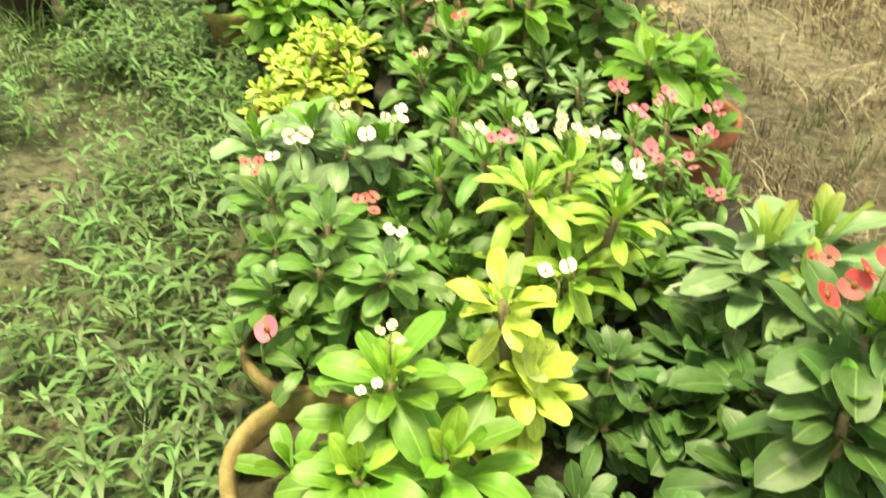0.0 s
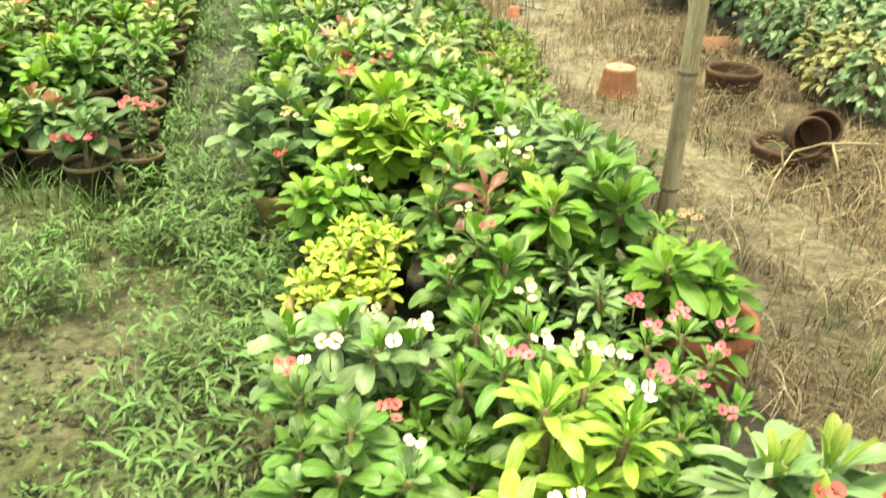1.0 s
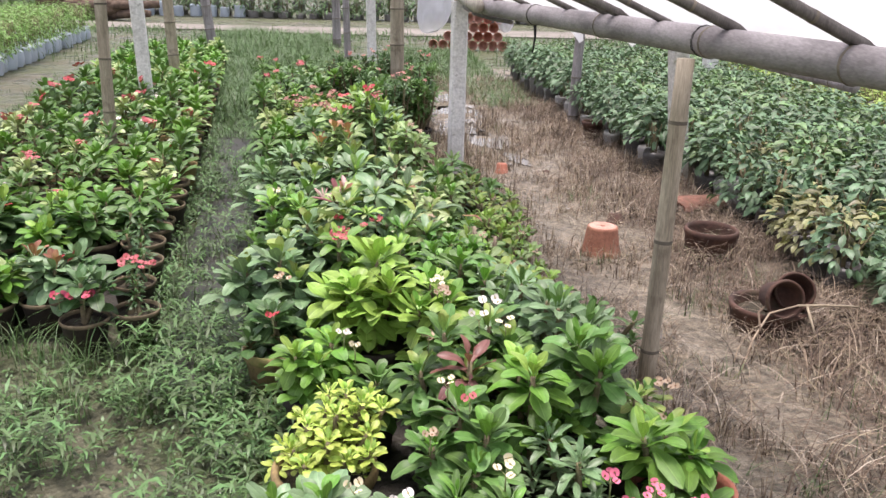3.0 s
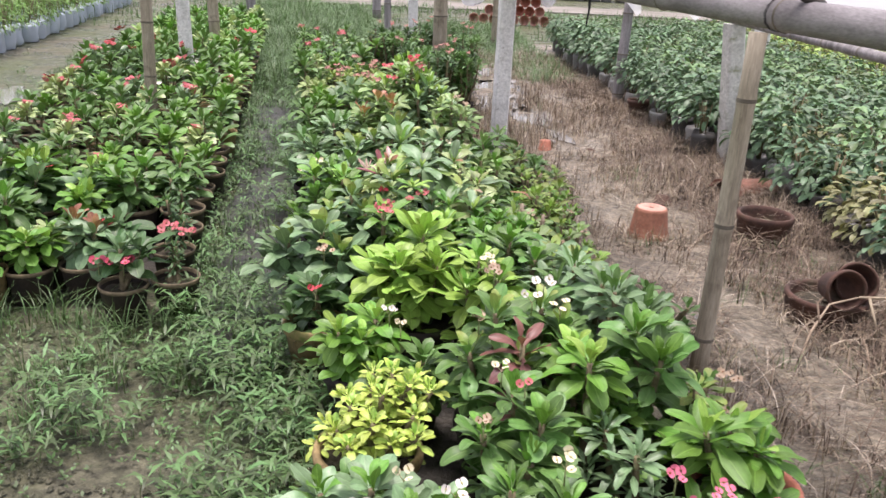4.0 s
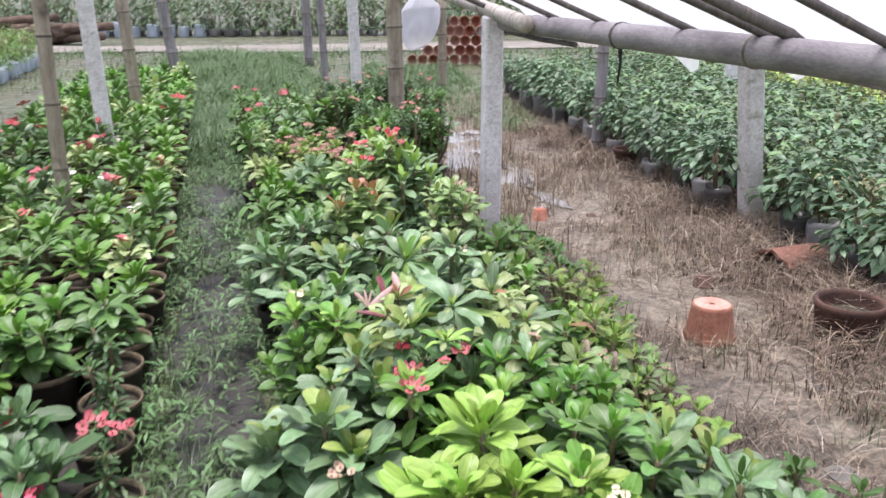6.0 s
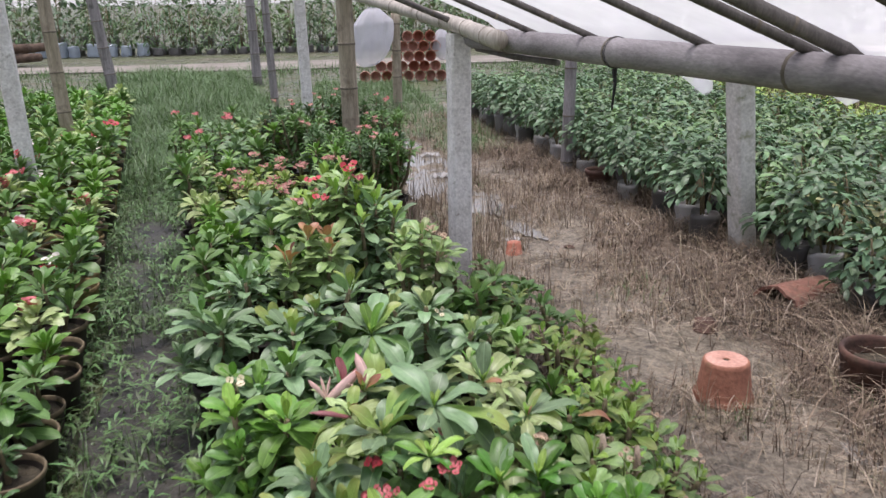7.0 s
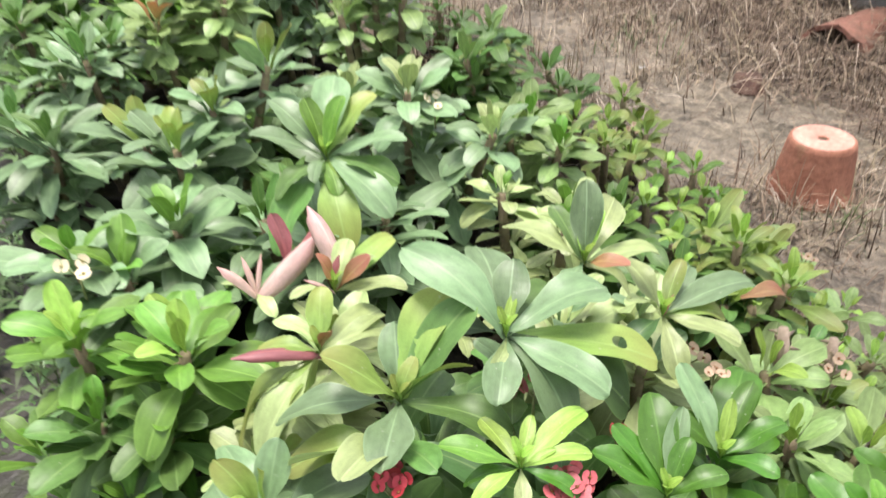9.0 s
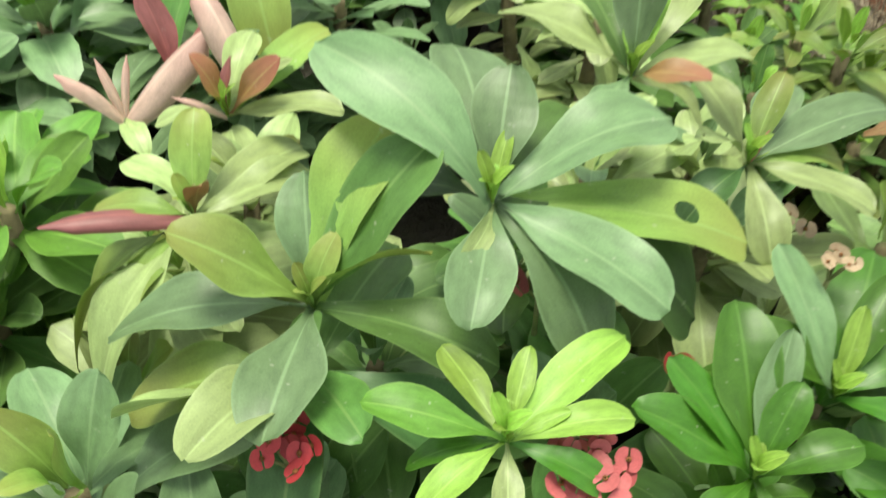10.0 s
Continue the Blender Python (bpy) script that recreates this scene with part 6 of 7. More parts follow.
fill = random.Random(77)
a = -2.0
while a < 6.1:
    for l in (-1.18, -0.95, -0.72, -0.49, -0.26, -0.09, 0.03):
        p = lane(a + fill.uniform(-0.07, 0.07), l + fill.uniform(-0.06, 0.06) - (0.03 if a > 2.5 else 0))
        near = a < 1.9
        if not free(p.x, p.y, 0.12 if l > -0.15 else 0.165 if near else 0.2) or (l > -0.2 and a < -0.15) or (l > 0 and a < 1) or (l > -0.2 and 0.2 < a < 1.35) or (l > -0.3 and a > 2.5) or (l > -0.05 and a > 1.5) or (p.y < 4.5 and p.x > 0.86 - 0.17 * (p.y - 3.0)) or (near and p.y < 2.95):
            continue
        TAKEN.append((p.x, p.y))
        pool = KINDS if near else FAR_KINDS
        shape, outer, inner, length, label = pool[fill.randrange(len(pool))]
        edge = l > -0.15 and a < 2.5 or l > -0.3 and a > 1.5
        top = fill.uniform(0.26, 0.36) if near else fill.uniform(0.36, 0.48) + 0.03 * min(3, a - 1.9)
        if edge:
            top = fill.uniform(0.2, 0.27)
            shape, outer, inner, length, label = "spoon", fill.choice(("olive", "sage", "mid", "mid")), "lime", 0.075, "low leggy crown-of-thorns along the lane"
        heads = [(p.x + fill.uniform(-0.09, 0.09), p.y + fill.uniform(-0.09, 0.09), top + fill.uniform(-0.07, 0.03)) for _ in range(4 if edge else 3 if a < 4 else 2)]
        blooms = []
        if a > 3.0 and l < -0.3 and fill.random() < (0.06 if a < 4.2 else 0.2):
            colour = "coral" if a > 3.2 else "red"
            blooms = [(heads[0][0] + fill.uniform(-0.05, 0.05), heads[0][1] - 0.04, top + 0.07, colour, 5, 0.022), (heads[1][0], heads[1][1] - 0.03, top + 0.05, colour, 4, 0.022)]
        cot((p.x, p.y), heads, length * fill.uniform(0.9, 1.15) * (1.0 if edge else 1.22 if 1.2 < a < 3.4 else 1.15 if near else 1.05), label, shape=shape, outer=outer, inner=inner, n=7 if edge else 13 if near else 12, pot=(0.06, 0.10) if edge else (0.085, 0.17), pot_mat=TERRACOTTA_SHADE, blooms=blooms, seed=int(a * 10), joined=True, low=0 if edge else 1, clad=3 if edge else 12)
    a += 0.22
cot((-0.30, 6.50), [(-0.28, 6.48, 0.62), (-0.20, 6.42, 0.60), (-0.38, 6.44, 0.58), (-0.16, 6.54, 0.60), (-0.32, 6.58, 0.66), (-0.24, 6.50, 0.68), (-0.12, 6.46, 0.56), (-0.44, 6.52, 0.56)], 0.145, "tall bright crown-of-thorns crowned with red flowers", low=11, shape="long", outer="sage", inner="lime", n=13, pot=(0.12, 0.2), blooms=[(-0.22, 6.45, 0.72, "red", 3, 0.034), (-0.36, 6.44, 0.68, "red", 2, 0.026), (-0.19, 6.44, 0.68, "coral", 3, 0.022), (-0.42, 6.42, 0.60, "salmon", 4, 0.022), (-0.33, 6.38, 0.62, "red", 3, 0.024)], seed=3)


def mass(name, sources, spots, seed, label, category, scale=(0.9, 1.1)):
    """A dense growth past counting, joined into one object from the given shrubs, which are then removed."""
    r = random.Random(seed)
    verts, faces, uv, slots, mats = [], [], [], [], []
    parts = []
    for src in sources:
        rows = []
        for o in src.children:
            me = o.data
            co = np.zeros(len(me.vertices) * 3, dtype=np.float32)
            me.vertices.foreach_get("co", co)
            loop = np.zeros(len(me.loops), dtype=np.int32)
            me.loops.foreach_get("vertex_index", loop)
            w = np.zeros((len(me.vertices), 2), dtype=np.float32)
            if me.uv_layers:
                lu = np.zeros(len(me.loops) * 2, dtype=np.float32)
                me.uv_layers[0].data.foreach_get("uv", lu)
                w[loop] = lu.reshape(-1, 2)
            if me.materials[0] not in mats:
                mats.append(me.materials[0])
            m = np.array(o.matrix_basis)
            rows.append((co.reshape(-1, 3) @ m[:3, :3].T + m[:3, 3], [tuple(p.vertices) for p in me.polygons], w, mats.index(me.materials[0])))
        parts.append(rows)
    n = 0
    for x, y in spots:
        q, k = r.uniform(0, 6.283), r.uniform(*scale)
        c, s = k * math.cos(q), k * math.sin(q)
        for co, fs, w, slot in parts[r.randrange(len(parts))]:
            verts.append(np.stack([x + c * co[:, 0] - s * co[:, 1], y + s * co[:, 0] + c * co[:, 1], k * co[:, 2]], axis=1))
            uv.append(w)
            faces.extend(tuple(n + i for i in f) for f in fs)
            slots.extend([slot] * len(fs))
            n += len(co)
    me = mesh_of(name, np.concatenate(verts).tolist(), faces, mats, True, slots, np.concatenate(uv))
    for src in sources:
        for o in (*src.children_recursive, src):
            bpy.data.objects.remove(o)
    return tagged(part(name, me), label, category, kind="stuff")


# ---- left bed: rows of small pots ----
LEFT = "rows of small potted plants"


def small_plant(seed, shape, outer, inner, length, heads, bloom, label, joined=False, pot=(0.085, 0.15)):
    """One small potted crown-of-thorns, to be copied along the rows."""
    r = random.Random(seed)
    plant = thing("potted_plant", (0, 0, 0), label, "plant", LEFT)
    pot_parts(plant, pot[0], pot[1], TERRACOTTA_SHADE if seed % 3 else TERRACOTTA_MOSS, None, True, r)
    tips = [(r.uniform(-0.05, 0.05), r.uniform(-0.05, 0.05), r.uniform(0.20, 0.29)) for _ in range(heads)]
    stems(plant, (0, 0, pot[1] * 0.8), tips, 0.006, False, r)
    if joined:
        for tip in tips:
            joined_rosette(plant, tip, length, 16, shape, outer, r)
    else:
        for tip in tips:
            rosette(plant, tip, length, 13, shape, outer, inner, 0, r)
        skirt(plant, tips, length, shape, outer, r, (0, 0, pot[1] * 0.8))
    for k in range(1 if bloom else 0):
        t = tips[k % len(tips)]
        flowers(plant, (t[0] + r.uniform(-0.04, 0.04), t[1] - 0.03, t[2] + r.uniform(0.02, 0.05)), bloom, r.randrange(3, 6), 0.03, 0.036, r)
    return plant


def rows_left():
    r = random.Random(12)
    near = [
        small_plant(1, "spoon", "dark", "blue", 0.13, 2, "red", "small dark crown-of-thorns with red flowers in clay pot"),
        small_plant(2, "spoon", "mid", "bright", 0.10, 3, "", "small fresh green crown-of-thorns in clay pot"),
        small_plant(4, "spoon", "mid", "bright", 0.105, 3, "coral", "small green crown-of-thorns with coral flowers"),
        small_plant(5, "long", "mid", "bright", 0.115, 2, "", "small long-leaved crown-of-thorns in clay pot"),
        small_plant(9, "spoon", "bright", "lime", 0.105, 3, "", "small glowing lime-green crown-of-thorns in clay pot"),
        small_plant(7, "broad", "pale", "bright", 0.095, 3, "", "small pale crown-of-thorns in clay pot"),
        small_plant(8, "spoon", "dark", "mid", 0.115, 2, "", "small dark crown-of-thorns in clay pot"),
    ]
    far = [
        small_plant(11, "spoon", "blue", "", 0.11, 2, "coral", "small potted plant with coral flowers", True),
        small_plant(12, "spoon", "dark", "", 0.105, 2, "", "small leafy green potted plant", True),
        small_plant(13, "long", "mid", "", 0.115, 2, "", "small leafy potted plant in clay pot", True),
        small_plant(14, "spoon", "mid", "", 0.105, 2, "red", "small potted plant with red flowers", True),
        small_plant(16, "spoon", "bright", "", 0.10, 2, "", "small fresh bright green potted plant", True),
        small_plant(17, "broad", "pale", "", 0.095, 2, "coral", "small pale potted plant with coral flowers", True),
        small_plant(15, "broad", "mid", "", 0.10, 2, "white", "small potted plant with white flowers", True),
    ]
    sparse = small_plant(10, "narrow", "dark", "mid", 0.055, 2, "", "small sparse dark plant in a shade-darkened clay pot")
    used, back = set(), []
    for i in range(44):
        for j in range(6):
            a, l = 0.70 + 0.215 * i, -1.80 - 0.215 * j
            if i == 0 and j < 3:
                continue
            if i > 1 and r.random() < 0.04:
                continue
            p = lane(a + r.uniform(-0.03, 0.03), l + r.uniform(-0.025, 0.025) - 0.012 * max(0, a - 3))
            if math.hypot(p.x + 1.97, p.y - 7.02) < 0.13 or math.hypot(p.x + 2.34, p.y - 8.63) < 0.15 or math.hypot(p.x + 2.82, p.y - 10.68) < 0.13:
                continue
            if i > 25:
                back.append((p.x, p.y))
                continue
            kinds = near if i < 5 else far
            bare = j == 0 and 1 <= i <= 3
            src = kinds[r.choices(range(len(kinds)), [2, 3, 2, 3, 3, 2, 2] if i < 5 else [2, 2, 4, 1, 5, 3, 2])[0]] if (i, j) != (0, 1) else near[0]
            src = sparse if bare else src
            m = pose(p.x, p.y, 0, 0, 0, r.uniform(0, 360))
            if src not in used:
                used.add(src)
                src.matrix_basis = m
            else:
                ob = copy_thing(src, m)
                ob.scale = (r.uniform(1.0, 1.25) * (1 + 0.05 * min(5, max(0, a - 1.5))),) * 3
    mass("potted_rows", [small_plant(k, "spoon", c, "", 0.11, 2, "", "leafy potted plant", True) for k, c in ((21, "bright"), (22, "mid"), (23, "pale"))], back, 6, "leafy green potted plants in crowded far rows", "plants", (1.1, 1.4))
    for src in near + far:
        if src not in used:
            for o in (*src.children_recursive, src):
                bpy.data.objects.remove(o)


rows_left()
cot((-1.01, 4.48), [(-1.02, 4.50, 0.27), (-0.97, 4.54, 0.25)], 0.13, "dark grey-green crown-of-thorns with red flowers", shape="spoon", outer="dark", inner="blue", n=14, pot=(0.088, 0.14), pot_mat=TERRACOTTA_SHADE, group=LEFT, low=0, clad=6, blooms=[(-0.98, 4.43, 0.24, "rose", 5, 0.03), (-1.07, 4.43, 0.235, "rose", 2, 0.03)])
cot((-1.24, 4.65), [(-1.30, 4.72, 0.28), (-1.20, 4.68, 0.26)], 0.13, "olive-leaved crown-of-thorns in a dark pot", shape="spoon", outer="blue", inner="bronze", n=13, pot=(0.09, 0.14), pot_mat=TERRACOTTA_SHADE, group=LEFT, low=0)
cot((-1.41, 4.57), [(-1.40, 4.56, 0.25), (-1.46, 4.60, 0.23), (-1.36, 4.62, 0.23)], 0.10, "green crown-of-thorns in a shade-darkened pot", shape="spoon", outer="bright", inner="lime", n=13, pot=(0.09, 0.14), pot_mat=TERRACOTTA_SHADE, group=LEFT, low=0)
cot((-0.85, 4.56), [(-0.88, 4.64, 0.24), (-0.86, 4.58, 0.20), (-0.87, 4.61, 0.22)], 0.04, "little small-leaved plant with coral flower clusters", shape="narrow", outer="dark", inner="mid", n=12, pot=(0.088, 0.15), pot_mat=TERRACOTTA_SHADE, group=LEFT, low=1, blooms=[(-0.91, 4.69, 0.285, "coral", 8, 0.024), (-0.84, 4.68, 0.275, "coral", 5, 0.022)])


# ---- right bed: shrubs in grey bags ----
def foliage_mesh(seed, n, rx, rz, z0, length, shape, mat, rows=4):
    """A crown of many leaves on an uneven dome, upper ones tilted up, with gaps."""
    r = random.Random(seed)
    v0, f0, u0 = leaf_shape(0.55, 0.40 if shape == "oval" else 0.24, 0.3, 0.3, 0.02, rows, 0.0, 0.0, (-1.0, 0.0, 1.0))
    verts, faces, uv = [], [], []
    for k in range(n):
        q, u = r.uniform(0, 2 * math.pi), r.random()
        lump = 1 + 0.3 * noise.noise((math.cos(q) * 2 + seed, math.sin(q) * 2, u * 2))
        rad = rx * lump * math.sqrt(1 - u * u * 0.8) * r.uniform(0.55, 1.0)
        p = Vector((rad * math.cos(q), rad * math.sin(q), z0 + rz * lump * u * r.uniform(0.8, 1.05)))
        m = Matrix.Translation(p) @ Matrix.Rotation(q - math.pi / 2 + r.uniform(-0.8, 0.8), 4, "Z") @ Matrix.Rotation(radians(r.uniform(-50, 5) + 30 * u), 4, "X") @ Matrix.Rotation(r.uniform(-0.4, 0.4), 4, "Y") @ Matrix.Scale(length * r.uniform(0.7, 1.2), 4)
        b = len(verts)
        verts += [tuple(m @ Vector(v)) for v in v0]
        faces += [tuple(b + i for i in f) for f in f0]
        uv += u0
    return mesh_of("foliage", verts, faces, mat, uv=uv)


def bag_mesh(radius, height, mat, seed):
    r = random.Random(seed)
    prof = [(radius * 0.9, 0.0), (radius * 1.02, height * 0.15), (radius * 0.97, height * 0.5), (radius * 1.0, height * 0.85), (radius * 0.96, height), (radius * 0.85, height * 0.97), (radius * 0.8, height * 0.9), (0.01, height * 0.9)]
    v, f = lathe(prof, 16)
    v = [(x * (1 + 0.3 * noise.noise((x * 16 + seed, y * 16, z * 22))), y * (1 + 0.3 * noise.noise((x * 16, y * 16 + seed, z * 14))), z * (1 + 0.15 * noise.noise((x * 12, y * 12, seed)))) for x, y, z in v]
    return mesh_of("bag", v, f, mat)


def bag_shrub(seed, bag_mat, radius, height, n, rx, rz, length, mat, label, group, shape="oval", twigs=6, lift=0.0):
    r = random.Random(seed)
    sh = thing("bagged_shrub", (0, 0, 0), label, "shrub", group)
    part("bag", bag_mesh(radius, height, bag_mat, seed), sh)
    v, f = [], []
    for k in range(twigs):
        q, d = r.uniform(0, 6.28), r.uniform(0.2, 0.7) * rx
        tube([(0.02 * math.cos(q), 0.02 * math.sin(q), height * 0.85), (d * 0.5 * math.cos(q), d * 0.5 * math.sin(q), height + rz * 0.35), (d * math.cos(q), d * math.sin(q), height + rz * 0.8)], [0.006, 0.005, 0.003], 5, True, v, f)
    part("stem", mesh_of("stem", v, f, STEM), sh)
    part("foliage", foliage_mesh(seed, n, rx, rz, height + lift, length, shape, mat), sh)
    return sh


def scatter(sources, spots, seed, scale=(0.9, 1.1)):
    """Sets the sources and copies of them on the spots (x, y)."""
    r = random.Random(seed)
    for k, (x, y) in enumerate(spots):
        src = sources[k] if k < len(sources) else sources[r.randrange(len(sources))]
        m = pose(x, y, 0, 0, 0, r.uniform(0, 360))
        if k < len(sources):
            src.matrix_basis = m
        else:
            ob = copy_thing(src, m)
            ob.scale = (r.uniform(*scale),) * 3


bed = random.Random(4)
RIGHT = "bed of bagged shrubs"
front, back, faded, limes = [], [], [], []
y = 4.2
while y < 13.5:
    x0 = 2.07 - 0.13 * (y - 5.2) + 0.11 * min(1.2, max(0, 8 - y))
    for k in range(8):
        spot = (x0 + 0.27 * k + bed.uniform(-0.07, 0.05) - (0.07 if k == 0 else 0), y + bed.uniform(-0.09, 0.09) + 0.06 * k)
        if math.hypot(spot[0] - 1.79, spot[1] - 7.40) < 0.2 or math.hypot(spot[0] - 2.95, spot[1] - 11.2) < 0.14:
            continue
        (faded if k < 2 and y < 7.4 and bed.random() < 0.6 else front if k == 0 else back).append(spot)
    y += 0.29
scatter([bag_shrub(s, m, 0.08, h, 190, 0.18, 0.25, 0.085, FOLIAGE, "dark green leafy shrub in a " + tone + " bag", RIGHT, lift=up) for s, m, h, up, tone in ((31, BAG_GREY, 0.19, 0.08, "muddy grey"), (32, BAG_WHITE, 0.18, 0.12, "dirty white"), (33, BAG_DARK, 0.18, 0.05, "muddy black"), (30, BAG_DARK, 0.19, 0.07, "muddy black"), (29, BAG_WHITE, 0.17, 0.11, "dirty white"))], front, 1, (0.82, 1.08))
mass("shrub_bed", [bag_shrub(s, BAG_DARK, 0.085, 0.16, 210, 0.20, 0.31, 0.085, m, "dense green shrub in the bagged bed", RIGHT) for s, m in ((34, FOLIAGE), (35, FOLIAGE), (36, FOLIAGE_MID))], back, 2, "dense dark green shrubs filling the bagged bed", "shrubs")
scatter([bag_shrub(s, BAG_DARK, 0.085, 0.16, 150, 0.18, 0.25, 0.08, FOLIAGE_FADED if s == 37 else FOLIAGE, "thin shrub with fading yellow-brown leaves in grey bag", RIGHT) for s in (37, 38)], faded, 3)
y = 4.6
while y < 15:
    for k in range(8):
        limes.append((4.35 - 0.10 * (y - 5) + 0.34 * k + bed.uniform(-0.05, 0.05), y + bed.uniform(-0.06, 0.06)))
    y += 0.36
mass("lime_shrubs", [bag_shrub(s, BAG_GREY, 0.09, 0.17, 60, 0.22, 0.34, 0.085, FOLIAGE_LIME, "yellow-green leafy shrub in a grey bag", "lime shrubs behind the bed") for s in (41, 42)], limes, 5, "yellow-green leafy shrubs behind the bed", "shrubs")


# ---- pots and clutter in the right lane ----
def clay_pot(x, y, radius, height, mat, label, m=None, soil=False, z=0.0, upright=0.0):
    t = thing("clay_pot", (x, y, z), label, "pot")
    v, f = lathe([((a + (1 - a) * upright * (a < 0.95)) * radius, b * height) for a, b in POT_PROFILE[:3]] + [(a * radius, b * height) for a, b in POT_PROFILE[3:]] + [(0.62 * radius, 0.10 * height), (0.10 * radius, 0.08 * height)], 32, 0.008)
    f = f + [tuple(reversed(range(32)))]
    part("pot", mesh_of("pot", v, f, mat), t, m)
    if soil:
        sv, sf = lathe([(0.85 * radius, 0.66 * height), (0.5 * radius, 0.69 * height), (0.02, 0.70 * height)], 24)
        part("soil", mesh_of("soil", sv, sf, SOIL), t, m)
    return t


def upturned_pot():
    """An upside-down clay pot: rim on the ground, drain hole in the flat base."""
    t = thing("upturned_pot", (1.03, 5.765, 0), "upturned red clay pot with drain hole in straw", "pot")
    R, H = 0.098, 0.172
    prof = [(1.0 * R, 0), (1.02 * R, 0.01), (1.02 * R, 0.045), (0.95 * R, 0.055), (0.93 * R, 0.06), (0.79 * R, H - 0.014), (0.76 * R, H - 0.003), (0.70 * R, H), (0.10 * R, H - 0.002), (0.085 * R, H - 0.02)]
    v, f = lathe(prof, 40, 0.006)
    part("pot", mesh_of("pot", v, f, TERRACOTTA), t)
    # The flat base is a disc of paler clay than the sides.
    dv, df = lathe([(0.695 * R, H + 0.0005), (0.66 * R, H + 0.002), (0.16 * R, H + 0.001), (0.12 * R, H - 0.004)], 32)
    part("pot_base", mesh_of("pot_base", dv, df, TERRACOTTA_PALE), t, None, "pale clay base")
    hv, hf = lathe([(0.125 * R, H - 0.003), (0.05 * R, H - 0.005), (0.001, H - 0.006)], 16)
    part("drain_hole", mesh_of("drain_hole", hv, hf, SOIL), t, None, "dark drain hole")


def half_shard():
    """A big curved shard of a broken pot lying hollow side down."""
    t = thing("pot_shard", (1.70, 6.60, 0.06), "large broken red clay pot shard lying in straw", "pot shard", "", -58)
    verts, n, m = [], 13, 9
    for skin in (0.0, 0.012):
        for i in range(n):
            for j in range(m):
                q = radians(-62 + 124 * j / (m - 1) + 4 * math.sin(i * 1.3))
                rad = 0.105 - 0.025 * i / (n - 1) - skin
                verts.append((rad * math.sin(q), -0.16 + 0.32 * i / (n - 1) + 0.012 * math.sin(j * 1.9), rad * math.cos(q) - 0.03))
    k = n * m
    faces = [(i * m + j, i * m + j + 1, (i + 1) * m + j + 1, (i + 1) * m + j) for i in range(n - 1) for j in range(m - 1)]
    faces += [tuple(k + v for v in reversed(f)) for f in faces]
    rim = [i * m for i in range(n)] + [(n - 1) * m + j for j in range(1, m)] + [i * m + m - 1 for i in range(n - 2, -1, -1)] + [j for j in range(m - 2, 0, -1)]
    faces += [(a, b, b + k, a + k) for a, b in zip(rim, rim[1:] + rim[:1])]
    part("shard", mesh_of("shard", [(1.15 * x, 1.15 * y, 1.15 * z) for x, y, z in verts], faces, TERRACOTTA_RED, False), t)


half_shard()
upturned_pot()
clay_pot(1.57, 4.90, 0.15, 0.13, TERRACOTTA_STAINED, "wide low clay pot holding smaller pots", soil=True, upright=0.6)
clay_pot(1.56, 4.86, 0.075, 0.12, TERRACOTTA_STAINED, "small clay pot lying on its side", pose(0, 0, 0.07, 78, 0, 8), z=0.11)
clay_pot(1.66, 4.93, 0.075, 0.12, TERRACOTTA_STAINED, "small clay pot leaning in the bowl", pose(0, 0, 0.07, 70, 0, -12), z=0.10)
clay_pot(1.57, 5.77, 0.13, 0.18, TERRACOTTA_STAINED, "wide clay pot full of damp soil", soil=True, upright=0.6)
clay_pot(1.20, 6.39, 0.055, 0.06, TERRACOTTA_STAINED, "small broken clay pot half sunk in straw", pose(0, 0, 0.065, 168, 0, 0))
clay_pot(0.58, 7.50, 0.05, 0.09, TERRACOTTA_CLEAN, "small red clay pot upside down at the bed edge", pose(0, 0, 0.09, 180, 0, 0))
clay_pot(1.40, 8.95, 0.095, 0.17, TERRACOTTA_STAINED, "damp clay pot among the grey bags", soil=True)


def scrap(x, y, w, turn, label, mat, lift=0.02):
    """A torn, crumpled bit of sheeting or a shard lying in the straw."""
    r = random.Random(int(x * 1000 + y * 100))
    n = 7
    verts = [(w * (i / (n - 1) - 0.5) * r.uniform(0.8, 1.1), 0.7 * w * (j / (n - 1) - 0.5) * r.uniform(0.8, 1.1), lift + 0.35 * w * abs(noise.noise((i * 0.6 + x * 9, j * 0.6, y))) + 0.004) for i in range(n) for j in range(n)]
    faces = [(i * n + j, (i + 1) * n + j, (i + 1) * n + j + 1, i * n + j + 1) for i in range(n - 1) for j in range(n - 1)]
    tagged(part("scrap", mesh_of("scrap", verts, faces, mat), None, pose(x, y, 0, 0, 0, turn)), label, "litter", "litter in the lane")


for x, y, w, turn in ((0.62, 7.75, 0.09, 20), (0.34, 9.5, 0.16, 50), (0.28, 10.4, 0.18, 10), (0.72, 8.5, 0.07, 80), (1.28, 8.7, 0.08, 30), (0.95, 6.6, 0.03, 70), (1.33, 8.0, 0.05, 10)):
    scrap(x, y, w, turn, "torn white plastic scrap lying in straw", BAG_WHITE)
for x, y, w, turn in ((1.50, 6.05, 0.10, 20), (1.62, 6.1, 0.07, 70), (1.66, 5.4, 0.09, 40), (0.9, 7.6, 0.06, 0), (1.1, 8.9, 0.07, 30)):
    scrap(x, y, w, turn, "broken red clay shard lying in straw", TERRACOTTA_STAINED, 0.012)



